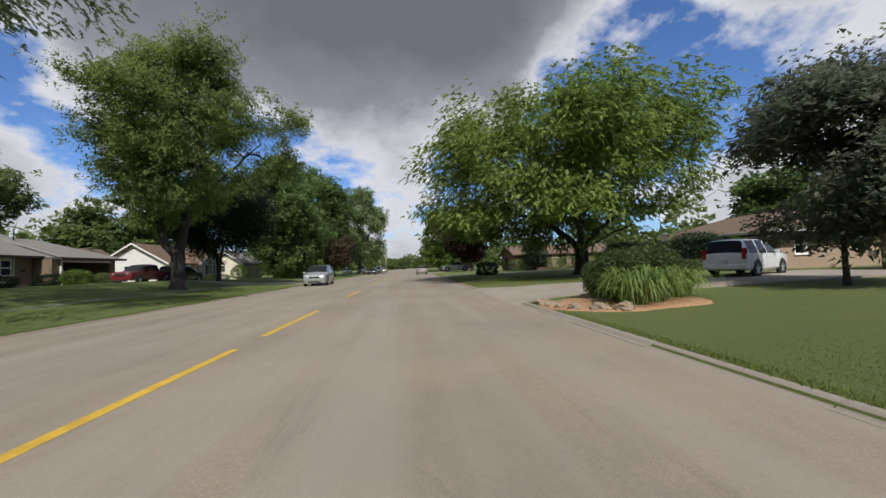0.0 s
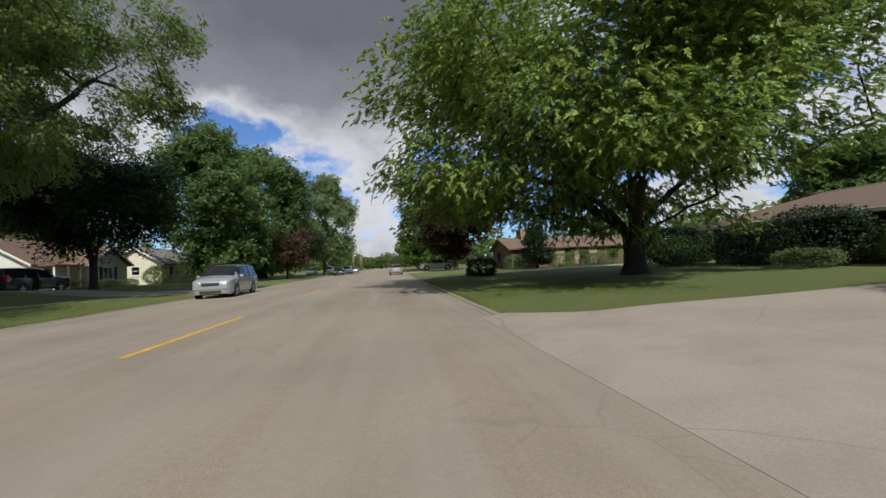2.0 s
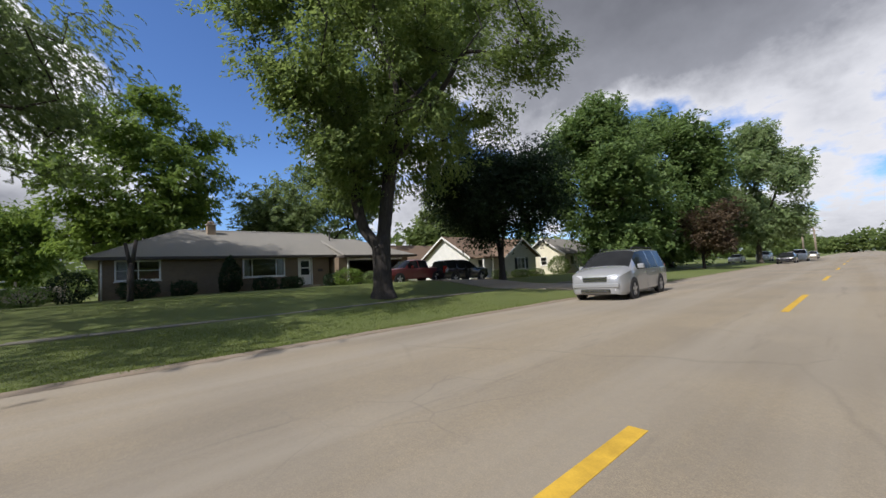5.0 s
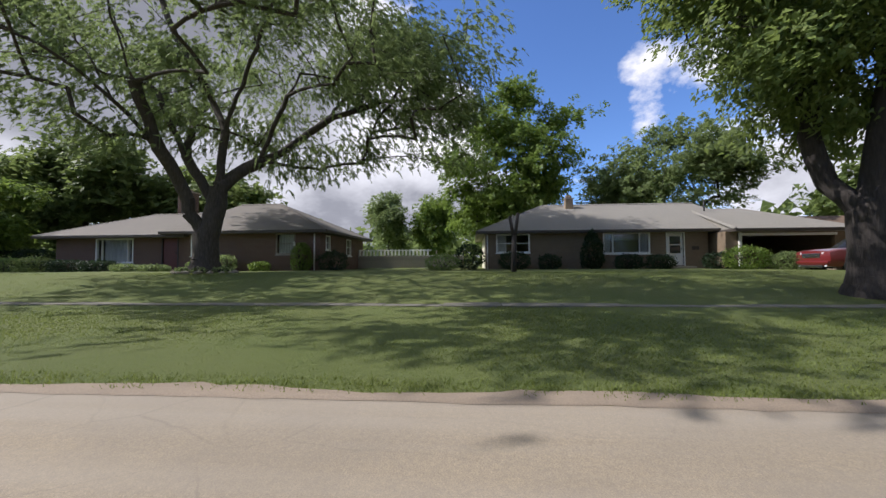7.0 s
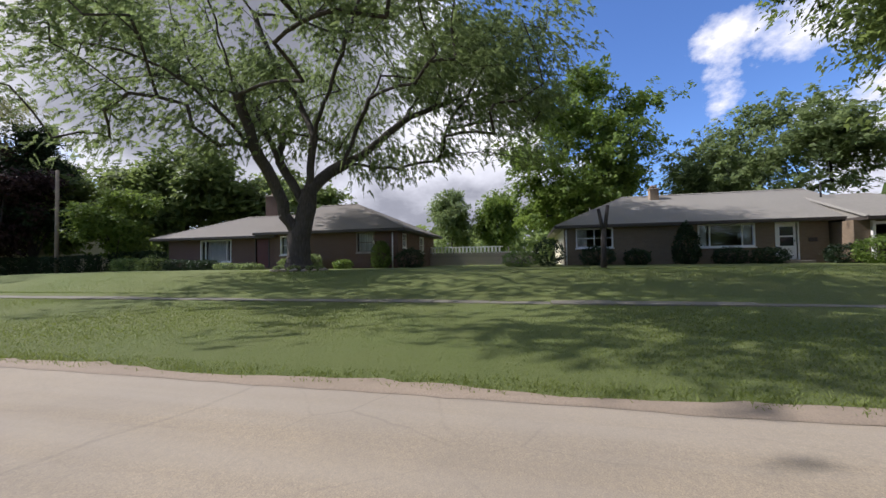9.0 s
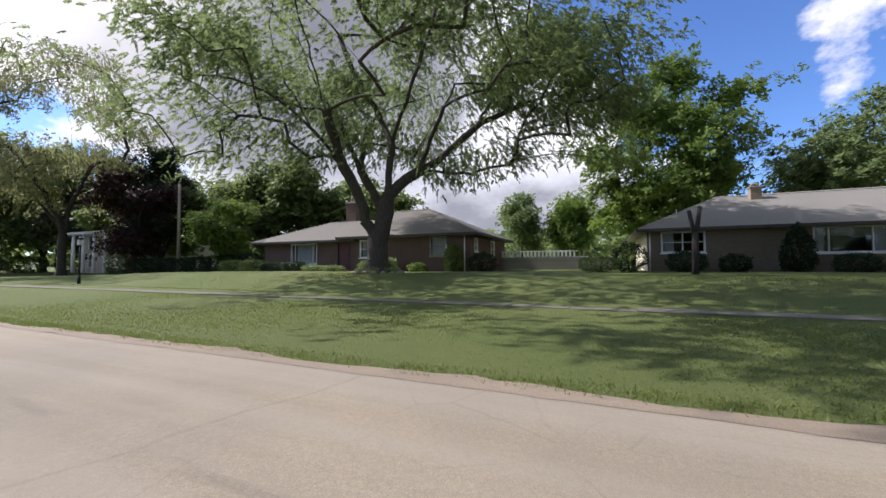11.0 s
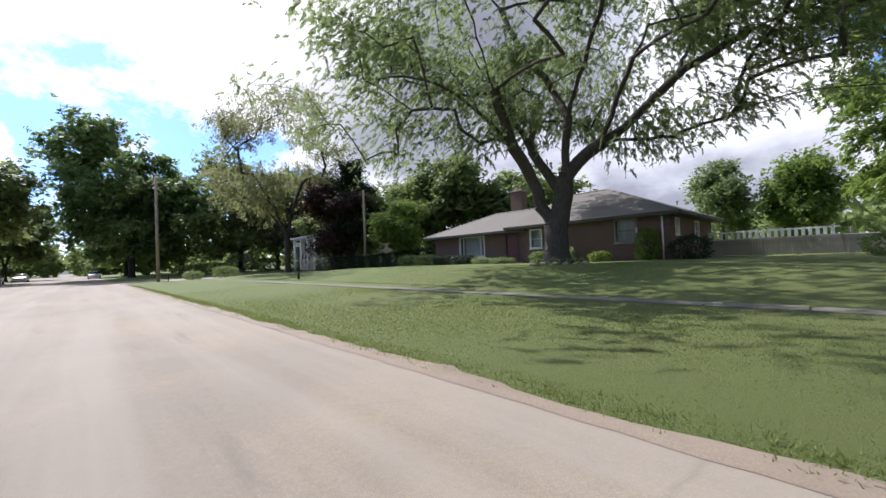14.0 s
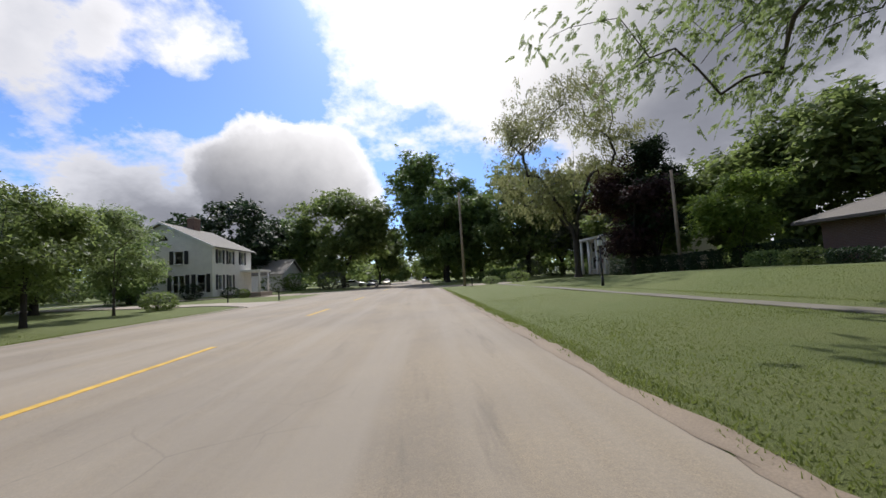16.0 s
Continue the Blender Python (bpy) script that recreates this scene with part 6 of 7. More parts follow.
        for zz in (0.32, 0.38):
            part("intake_bar", block(-hw * 0.78, yf + 0.008, zz - 0.009, hw * 0.78, yf + 0.024, zz + 0.009, 0.004), CHROME, ai)
    if tail:
        tz0, tz1, tw = tail
        for s in (-1, 1):
            part("tail_light", block(s * tw - 0.08, yb - 0.02, tz0, s * tw + 0.08, yb + 0.22, tz1, 0.03, 2), LENS_RED, root)
        part("rear_bumper", block(-tw - 0.08, yb - 0.06, 0.42, tw + 0.08, yb + 0.25, 0.62, 0.05, 3), paint, root)
        part("number_plate", block(-0.16, yb - 0.075, 0.66, 0.16, yb - 0.03, 0.81, 0.006), PLATE, root)
    if rails:
        top = max(s[5] for s in stations)
        for s in (-1, 1):
            part("roof_rail", join(rod((s * 0.58, yb + 0.6, top + 0.06), (s * 0.58, cowl[0] - 1.2, top + 0.055), 0.018), rod((s * 0.58, yb + 0.62, top - 0.02), (s * 0.58, yb + 0.62, top + 0.06), 0.02), rod((s * 0.58, cowl[0] - 1.22, top - 0.04), (s * 0.58, cowl[0] - 1.22, top + 0.055), 0.02)), PLASTIC, root)
    return root


VAN = [(2.58, 0.60, 0.34, 0.66, 0.50, 0.72, ""), (2.54, 0.77, 0.25, 0.77, 0.68, 0.84, ""), (2.44, 0.875, 0.21, 0.86, 0.78, 0.935, ""), (2.26, 0.935, 0.20, 0.92, 0.82, 1.02, ""), (2.02, 0.965, 0.20, 0.97, 0.84, 1.09, ""), (1.66, 0.975, 0.2, 1.01, 0.85, 1.17, "wind"),
       (1.20, 0.975, 0.2, 1.02, 0.81, 1.46, "wind_winA"), (0.72, 0.975, 0.2, 1.02, 0.76, 1.70, "winA"), (0.20, 0.975, 0.2, 1.02, 0.75, 1.75, "winA"), (-0.30, 0.975, 0.2, 1.02, 0.75, 1.77, ""), (-0.37, 0.975, 0.2, 1.02, 0.75, 1.77, "winB"),
       (-1.25, 0.975, 0.2, 1.03, 0.75, 1.77, ""), (-1.32, 0.975, 0.2, 1.03, 0.75, 1.77, "winC"), (-2.14, 0.97, 0.22, 1.04, 0.73, 1.75, ""), (-2.34, 0.96, 0.24, 1.04, 0.71, 1.70, "back"), (-2.50, 0.94, 0.28, 1.02, 0.80, 1.12, ""), (-2.57, 0.88, 0.38, 0.82, 0.76, 0.90, "")]
SUV = [(2.40, 0.68, 0.40, 0.78, 0.60, 0.84, ""), (2.33, 0.84, 0.32, 0.94, 0.74, 1.02, ""), (2.1, 0.92, 0.30, 1.02, 0.80, 1.10, ""), (1.1, 0.935, 0.30, 1.06, 0.82, 1.16, "wind"), (0.75, 0.935, 0.3, 1.08, 0.77, 1.44, "wind_winA"), (0.42, 0.935, 0.3, 1.08, 0.70, 1.68, "winA"),
       (-0.20, 0.935, 0.3, 1.08, 0.70, 1.77, ""), (-0.28, 0.935, 0.3, 1.08, 0.70, 1.77, "winB"), (-1.10, 0.935, 0.3, 1.09, 0.70, 1.78, ""), (-1.24, 0.93, 0.3, 1.10, 0.70, 1.78, "winC"), (-2.10, 0.92, 0.32, 1.10, 0.68, 1.75, ""), (-2.24, 0.91, 0.34, 1.10, 0.67, 1.70, "back"), (-2.42, 0.89, 0.38, 1.08, 0.74, 1.14, ""), (-2.45, 0.84, 0.46, 0.95, 0.72, 1.0, "")]
SEDAN = [(2.35, 0.62, 0.34, 0.58, 0.52, 0.62, ""), (2.26, 0.80, 0.24, 0.70, 0.68, 0.76, ""), (1.9, 0.88, 0.2, 0.80, 0.76, 0.88, ""), (1.0, 0.9, 0.2, 0.88, 0.78, 0.97, "wind"), (0.55, 0.9, 0.2, 0.90, 0.70, 1.22, "wind_winA"), (0.15, 0.9, 0.2, 0.90, 0.62, 1.40, "winA"),
         (-0.35, 0.9, 0.2, 0.91, 0.62, 1.44, ""), (-0.42, 0.9, 0.2, 0.91, 0.62, 1.44, "winB"), (-1.10, 0.9, 0.2, 0.92, 0.62, 1.40, "back_winB"), (-1.72, 0.89, 0.22, 0.94, 0.74, 1.04, ""), (-2.2, 0.85, 0.26, 0.90, 0.74, 0.99, ""), (-2.35, 0.76, 0.36, 0.72, 0.66, 0.80, "")]
PICKUP = [(2.75, 0.72, 0.42, 0.80, 0.64, 0.86, ""), (2.68, 0.88, 0.36, 0.98, 0.78, 1.04, ""), (2.4, 0.95, 0.34, 1.06, 0.84, 1.12, ""), (1.25, 0.96, 0.34, 1.10, 0.84, 1.18, "wind"), (0.95, 0.96, 0.34, 1.11, 0.78, 1.46, "wind_winA"), (0.62, 0.96, 0.34, 1.11, 0.72, 1.70, "winA"),
          (0.05, 0.96, 0.34, 1.12, 0.72, 1.76, ""), (-0.03, 0.96, 0.34, 1.12, 0.72, 1.76, "winB"), (-0.80, 0.96, 0.34, 1.12, 0.72, 1.72, "back"), (-0.95, 0.955, 0.34, 1.08, 0.86, 1.14, ""), (-2.68, 0.94, 0.38, 1.06, 0.86, 1.12, ""), (-2.75, 0.88, 0.46, 0.9, 0.8, 0.96, "")]

vehicle("minivan", "silver minivan parked facing oncoming at the roadside", -8.42, 39.9, 183.5, PAINT_SILVER, VAN, (1.62, -1.45), 0.345, "minivan", nose=(0.79, 0.64, 0.42, 0.64, 0.82), tail=(0.86, 1.14, 0.82), rails=True)
vehicle("sport_utility_vehicle", "white sport utility vehicle parked on the driveway", 16.4, 22.6, -64, PAINT_WHITE, SUV, (1.45, -1.42), 0.37, "car", nose=(0.86, 0.66, 0.42, 0.72, 0.92), tail=(0.85, 1.35, 0.80), rails=True, z=0.27)
vehicle("sedan", "pale beige sedan parked along the kerb", 1.7, 72.0, 0, PAINT_BEIGE, SEDAN, (1.40, -1.38), 0.32, "car", nose=(0.66, 0.62, 0.3, 0.5, 0.6), tail=(0.68, 0.88, 0.66))
vehicle("pickup_truck", "dark red pickup truck parked before the carport", -24.6, 41.9, 180, PAINT_RED, PICKUP, (1.75, -1.65), 0.38, "pickup truck", nose=(0.90, 0.70, 0.46, 0.72, 0.94), tail=(0.82, 1.04, 0.84), z=0.66)
vehicle("sport_utility_vehicle", "black sport utility vehicle parked beside the pickup", -23.6, 46.0, 0, PAINT_BLACK, SUV, (1.45, -1.42), 0.37, "car", nose=(0.86, 0.66, 0.42, 0.72, 0.92), tail=(0.85, 1.35, 0.80), z=0.5)
vehicle("pickup_truck", "silver pickup truck parked on the far driveway", 8.4, 77.0, 90, PAINT_SILVER, PICKUP, (1.75, -1.65), 0.38, "pickup truck", nose=(0.90, 0.70, 0.46, 0.72, 0.94), tail=(0.82, 1.04, 0.84), z=0.28)
vehicle("sedan", "dark sedan parked far along the street", -8.6, 90.0, 180, PAINT_BLACK, SEDAN, (1.40, -1.38), 0.32, "car", nose=(0.66, 0.62, 0.3, 0.5, 0.6), tail=(0.68, 0.88, 0.66))
for fx, fy, pt_, st in ((-8.5, 103, PAINT_WHITE, VAN), (-13.5, 110, PAINT_WHITE, SUV), (-16.5, 105, PAINT_WHITE, SEDAN), (-8.4, 122, PAINT_BEIGE, SEDAN)):
    vehicle("parked_car", "pale car parked far along the street", fx, fy, 180, pt_, st, (1.42, -1.40), 0.34, "car", z=ground_z(fx, fy), group="cars parked far along the street")
for fx, fy, pt_ in ((2.0, -60, PAINT_BLACK), (6.5, -66, PAINT_WHITE), (0.5, -74, PAINT_BEIGE), (-8.6, -78, PAINT_WHITE)):
    vehicle("parked_car", "car parked beyond the crossing in tree shade", fx, fy, 90 if fx > 3 else 0, pt_, SEDAN, (1.40, -1.38), 0.32, "car", z=ground_z(fx, fy), group="cars beyond the crossing")
# ---- shrubs, beds, fences, posts ----
LEAF_LILY = leaf_material("daylily_leaves", (0.085, 0.145, 0.034), (0.225, 0.300, 0.080), 0.35)
LEAF_BED = leaf_material("bed_shrub_leaves", (0.030, 0.050, 0.016), (0.105, 0.145, 0.046), 0.35)


def shrub(name, label, x, y, r, h, mat, seed, leaves=2600, size=0.11, ry=None, boxy=0.0, cone=0.0, z=None, group=""):
    """A shrub: a few stems inside a shell of small leaves, with an uneven top."""
    rng = np.random.default_rng(seed)
    base = ground_z(x, y) if z is None else z
    root = thing(name, label, "shrub", (x, y, base - 0.02), group=group)
    ry = ry or r
    if leaves < 10000:
        leaves, size = int(leaves * 0.66), size * 1.2
    v = rng.normal(size=(leaves, 3))
    v /= np.linalg.norm(v, axis=1, keepdims=True)
    v[:, 2] = np.abs(v[:, 2]) ** 0.8 * np.sign(v[:, 2])
    rad = rng.uniform(0.72, 1.0, leaves) ** 0.7
    bump = np.array([noise.noise(Vector(p) * 2.3 + Vector((seed * 0.37, 0, 0))) for p in v]) * 0.22
    rad = rad * (1 + bump)
    if boxy:
        m = np.max(np.abs(v), axis=1)
        rad = rad * (1 - boxy + boxy / m * 0.85)
    p = v * rad[:, None]
    hh = np.clip((p[:, 2] + 1) / 2, 0.02, 1.2)
    sc = 1 - cone * hh
    cen = np.stack([p[:, 0] * r * sc, p[:, 1] * ry * sc, hh * h], 1)
    q = leaf_quads(rng, cen, 1, 0.03, size, 0.55, 0.05, 1.0)
    segs = []
    for i in range(9):
        a = rng.uniform(0, 2 * math.pi)
        e = np.array([math.cos(a) * r * 0.55, math.sin(a) * ry * 0.55, h * rng.uniform(0.5, 0.85)])
        m1 = e * np.array([0.45, 0.45, 0.5]) + rng.normal(size=3) * 0.03
        segs += [(np.array([math.cos(a) * 0.05, math.sin(a) * 0.05, 0.0]), m1, 0.022, 0.016), (m1, e, 0.016, 0.008)]
    vs, fs = frustums(segs, lambda _: 5)
    part("stem", mesh_from("stem", vs, fs, BARK_DARK, True), None, root)
    part("foliage", quads_mesh("foliage", q, mat, 3), None, root)
    return root


SHRUBS = (
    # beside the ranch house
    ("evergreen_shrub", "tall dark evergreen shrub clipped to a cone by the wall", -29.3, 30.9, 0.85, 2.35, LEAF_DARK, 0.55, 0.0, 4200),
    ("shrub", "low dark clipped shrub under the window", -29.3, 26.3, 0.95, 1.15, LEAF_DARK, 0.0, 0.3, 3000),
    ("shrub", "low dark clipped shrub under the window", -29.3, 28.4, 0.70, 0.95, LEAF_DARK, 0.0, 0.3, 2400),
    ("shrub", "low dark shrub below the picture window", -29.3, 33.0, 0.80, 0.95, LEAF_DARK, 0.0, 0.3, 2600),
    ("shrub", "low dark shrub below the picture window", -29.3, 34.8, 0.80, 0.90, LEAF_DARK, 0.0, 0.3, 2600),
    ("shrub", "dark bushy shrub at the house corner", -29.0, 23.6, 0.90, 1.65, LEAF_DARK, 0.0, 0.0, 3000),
    ("shrub", "loose dark shrub beside the fence", -28.6, 22.0, 1.1, 1.0, LEAF_MAPLE, 0.0, 0.0, 2800),
    ("shrub", "rounded yellow-green shrub beside the carport", -27.0, 38.0, 1.0, 1.3, LEAF_BRIGHT, 0.0, 0.2, 3600),
    ("shrub", "rounded grey-green shrub beside the driveway", -26.0, 39.4, 0.85, 0.95, LEAF_PALE, 0.0, 0.2, 2600),
    ("shrub", "dark shrub beside the entrance path", -28.6, 37.6, 0.8, 1.0, LEAF_DARK, 0.0, 0.2, 2600),
    # beside the brick house
    ("shrub", "clipped rounded hedge shrub before the wing", -27.6, -5.6, 1.1, 1.0, LEAF_MAPLE, 0.0, 0.5, 3000),
    ("shrub", "clipped rounded hedge shrub before the wing", -27.6, -3.4, 1.1, 0.95, LEAF_GREEN, 0.0, 0.5, 3000),
    ("shrub", "clipped dark hedge shrub before the wing", -27.6, -1.2, 1.0, 0.80, LEAF_DARK, 0.0, 0.5, 3000),
    ("shrub", "clipped dark hedge shrub below the large window", -27.6, 0.9, 0.95, 0.75, LEAF_DARK, 0.0, 0.5, 3000),
    ("shrub", "low pale variegated plants by the entrance", -27.4, 3.0, 0.9, 0.50, LEAF_PALE, 0.0, 0.0, 2200),
    ("shrub", "low pale variegated plants by the entrance", -27.4, 4.7, 0.8, 0.45, LEAF_PALE, 0.0, 0.0, 2000),
    ("shrub", "loose leafy perennials by the brick wall", -27.4, 7.6, 0.7, 0.75, LEAF_GREEN, 0.0, 0.0, 2000),
    ("shrub", "loose flowering shrub by the brick wall", -27.4, 9.1, 0.7, 1.00, LEAF_PALE, 0.0, 0.0, 2000),
    ("shrub", "small pale rounded shrub by the brick wall", -27.4, 11.3, 0.6, 0.60, LEAF_BRIGHT, 0.0, 0.0, 1800),
    ("climbing_plant", "bright leafy climber at the brick corner", -27.9, 13.6, 0.75, 1.75, LEAF_BRIGHT, 0.35, 0.0, 2800),
    ("shrub", "dark shrub at the brick house corner", -28.2, 15.4, 0.9, 1.25, LEAF_DARK, 0.0, 0.0, 2400),
    # east side
    ("yew_shrub", "large dark clipped shrub standing alone on the lawn", 8.0, 45.7, 1.25, 1.5, LEAF_DARK, 0.0, 0.7, 6500),
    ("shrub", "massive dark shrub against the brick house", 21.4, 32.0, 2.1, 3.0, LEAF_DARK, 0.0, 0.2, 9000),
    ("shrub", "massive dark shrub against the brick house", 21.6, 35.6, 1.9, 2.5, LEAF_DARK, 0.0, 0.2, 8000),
    ("shrub", "tall green shrub at the house corner", 21.6, 28.6, 1.1, 2.3, LEAF_GREEN, 0.2, 0.0, 5000),
    ("flowering_shrub", "low shrub with pale flowers on the lawn's edge", 19.6, 31.2, 1.3, 0.95, LEAF_PALE, 0.0, 0.0, 3600),
    ("shrub", "rounded clipped shrub before the bungalow", 18.9, 54.6, 1.4, 1.6, LEAF_BRIGHT, 0.0, 0.3, 3000),
    ("shrub", "rounded clipped shrub before the bungalow", 20.9, 54.6, 1.5, 1.9, LEAF_GREEN, 0.0, 0.3, 3000),
    ("shrub", "rounded clipped shrub before the bungalow", 24.6, 54.6, 1.7, 1.8, LEAF_BRIGHT, 0.0, 0.3, 3000),
    ("shrub", "rounded clipped shrub before the bungalow", 14.6, 56.4, 1.5, 1.7, LEAF_MAPLE, 0.0, 0.3, 3000),
    ("shrub", "rounded clipped shrub before the bungalow", 22.8, 54.4, 1.4, 1.4, LEAF_MAPLE, 0.0, 0.3, 3000),
    ("shrub", "dark reddish shrub before the garage house", 21.6, 13.6, 1.2, 1.7, LEAF_PURPLE, 0.0, 0.2, 4200),
    ("shrub", "dark shrub before the garage house", 21.6, 11.0, 1.3, 1.6, LEAF_DARK, 0.0, 0.2, 4200),
    ("shrub", "dark shrub before the garage house", 21.6, 8.4, 1.3, 1.5, LEAF_DARK, 0.0, 0.2, 4200),
    ("shrub", "dark green shrub behind the daylilies", 5.9, 15.9, 1.0, 1.45, LEAF_BED, 0.0, 0.0, 15000),
    ("shrub", "dark green shrub behind the daylilies", 7.0, 16.2, 1.1, 1.55, LEAF_BED, 0.0, 0.0, 15000),
    ("shrub", "massive dark shrub beside the brick house", 20.2, 39.6, 2.3, 2.7, LEAF_DARK, 0.0, 0.2, 9000),
    ("shrub", "dark leafy shrub beside the brick house", 22.6, 43.2, 2.4, 3.2, LEAF_MAPLE, 0.0, 0.1, 8000),
    ("shrub", "dark leafy shrub behind the lawn", 28.0, 47.0, 2.2, 2.8, LEAF_MAPLE, 0.0, 0.1, 8000),
    # cottages
    ("shrub", "rounded green shrub by the cottage", -26.4, 57.6, 0.9, 0.9, LEAF_GREEN, 0.0, 0.3, 2200),
    ("shrub", "rounded green shrub by the cottage", -26.2, 60.2, 0.9, 0.9, LEAF_GREEN, 0.0, 0.3, 2200),
    ("shrub", "pale shrub beside the porch", -26.6, 54.4, 0.8, 1.0, LEAF_PALE, 0.0, 0.0, 2200),
    ("shrub", "leafy shrub between the cottages", -25.6, 64.0, 1.4, 2.2, LEAF_GREEN, 0.2, 0.0, 4200),
    # white house
    ("shrub", "rounded shrub alone on the lawn", 7.9, -8.3, 0.95, 1.15, LEAF_GREEN, 0.0, 0.2, 3600),
    ("shrub", "dark shrub before the white house", 12.9, -27.0, 0.9, 1.3, LEAF_DARK, 0.0, 0.0, 2400),
    ("shrub", "pale green shrub before the white house", 12.6, -29.0, 0.8, 1.1, LEAF_BRIGHT, 0.0, 0.0, 2400),
    ("shrub", "dark shrub by the white gable", 15.5, -24.4, 1.0, 1.7, LEAF_DARK, 0.0, 0.0, 2600),
    ("shrub", "dark shrub by the white gable", 21.0, -24.4, 1.1, 1.4, LEAF_DARK, 0.0, 0.0, 2600),
    ("shrub", "leafy shrub behind the lawn trees", 14.0, -3.5, 1.6, 2.0, LEAF_GREEN, 0.0, 0.0, 4200),
    ("shrub", "dark shrub behind the lawn trees", 15.5, 1.0, 1.8, 2.2, LEAF_MAPLE, 0.0, 0.0, 4200),
    ("shrub", "small leafy shrub by the crossing corner", -15.4, -27.0, 1.0, 1.0, LEAF_PALE, 0.0, 0.0, 2400),
    ("shrub", "leafy shrub at the crossing corner", -18.6, -27.4, 1.4, 1.4, LEAF_GREEN, 0.0, 0.0, 2800),
)
for i, (nm, lb, sx_, sy_, sr, sh_, sm, sc, sb, nl) in enumerate(SHRUBS):
    shrub(nm, lb, sx_, sy_, sr, sh_, sm, 300 + i, leaves=nl, size=0.085 if nl > 10000 else (0.12 if nl > 4000 else 0.10), cone=sc, boxy=sb)

# dark clipped hedge south of the brick house
for i in range(9):
    shrub("hedge_plant", "dark clipped hedge along the neighbouring garden", -30.2 + 0.25 * i, -6.9 - 2.0 * i, 1.15, 1.75, LEAF_DARK, 500 + i, leaves=3600, size=0.13, boxy=0.75, group="garden hedge")

# rough undergrowth beyond the crossing
for i in range(22):
    ux = (-62 + i * 4.4) if i < 11 else (8 + (i - 11) * 4.6)
    shrub("undergrowth", "rough leafy undergrowth beyond the side street", ux + random.uniform(-1, 1), -46.0 + random.uniform(-4, 2), 2.3, random.uniform(1.6, 3.2), (LEAF_MAPLE, LEAF_GREEN, LEAF_GREY)[i % 3], 700 + i, leaves=1500, size=0.3, group="undergrowth beyond the crossing")

# daylily bed with a rock edging
bed = bmesh.new()
rings = []
for k, (sc_, up) in enumerate(((1.0, -0.03), (0.97, 0.025), (0.7, 0.07), (0.35, 0.10))):
    row = []
    for i in range(48):
        a = 2 * math.pi * i / 48
        u, v = 2.35 * math.cos(a) * sc_ * (1 + 0.05 * math.sin(3 * a)), 2.0 * math.sin(a) * sc_ * (1 + 0.06 * math.sin(5 * a + 1))
        x, y = 5.55 + u * 0.94 - v * 0.30, 15.3 + u * 0.30 + v * 0.94
        row.append(bed.verts.new((x, y, ground_z(x, y) + up + 0.02 * noise.noise((x * 3, y * 3, 0)) * (k > 0))))
    rings.append(row)
for ra_, rb_ in zip(rings, rings[1:]):
    for i in range(48):
        bed.faces.new((ra_[i], ra_[(i + 1) % 48], rb_[(i + 1) % 48], rb_[i])).smooth = True
bed.faces.new(rings[-1])
tagged(part("mulch_bed", bed, MULCH), "low bark mulch bed beside the driveway", "flower bed", kind="structure")


def daylily(x, y, r, h, seed):
    rng = np.random.default_rng(seed)
    n, m = 170, 8
    corners = []
    for _ in range(n):
        a = rng.uniform(0, 2 * math.pi)
        reach, top, w = r * rng.uniform(0.45, 1.2), h * rng.uniform(0.6, 1.15), rng.uniform(0.016, 0.030)
        d = np.array([math.cos(a), math.sin(a), 0])
        s = np.array([-math.sin(a), math.cos(a), 0])
        o = d * rng.uniform(0, 0.30) + s * rng.uniform(-0.2, 0.2)
        end = rng.uniform(0.0, 0.6)
        line = [o + d * reach * t + np.array([0, 0, top * (t * (4 - 2 * end) - t * t * (4 - 3 * end))]) for t in np.linspace(0, 1, m + 1)]
        for i in range(m):
            w0, w1 = w * (1 - (i / m) ** 2 * 0.95), w * (1 - ((i + 1) / m) ** 2 * 0.95)
            corners += [line[i] - s * w0, line[i] + s * w0, line[i + 1] + s * w1, line[i + 1] - s * w1]
    root = thing("daylily", "arching clump of green daylily leaves in the bed", "plant", (x, y, ground_z(x, y) + 0.04), group="daylilies in the bed")
    half = len(corners) // 2 // (4 * m) * (4 * m)
    part("outer_leaves", quads_mesh("outer_leaves", np.array(corners[:half]), LEAF_LILY), None, root)
    part("inner_leaves", quads_mesh("inner_leaves", np.array(corners[half:]), LEAF_LILY), None, root)
    return root


lily = [daylily(5.25, 14.25, 0.9, 0.82, 1), daylily(5.85, 14.45, 0.95, 0.9, 2), daylily(6.85, 15.1, 0.9, 0.78, 3)]
for i, (lx, ly) in enumerate(((7.35, 15.5), (5.5, 14.8), (6.5, 15.5))):
    c = copy_thing(lily[i % 3], pose(lx, ly, ground_z(lx, ly) + 0.04, 0, 0, 67 * i))


def boulder(x, y, s, seed, mat=STONE, label="tan rounded edging rock beside the flower bed", sink=0.3):
    bm = bmesh.new()
    bmesh.ops.create_icosphere(bm, subdivisions=3, radius=1.0)
    for v in bm.verts:
        k = 1 + 0.5 * noise.noise(v.co * 1.1 + Vector((seed, 0, 0))) + 0.34 * noise.noise(v.co * 2.4 + Vector((0, seed, 0)))
        v.co = Vector((v.co.x * s * k, v.co.y * s * 0.75 * k, v.co.z * s * 0.50 * k))
    for f in bm.faces:
        f.smooth = False
    ob = part("rock", bm, mat)
    ob.matrix_basis = pose(x, y, ground_z(x, y) + s * 0.55 * (1 - sink) - 0.02, 0, 0, seed * 50)
    return tagged(ob, label, "rock", group="rock edging")


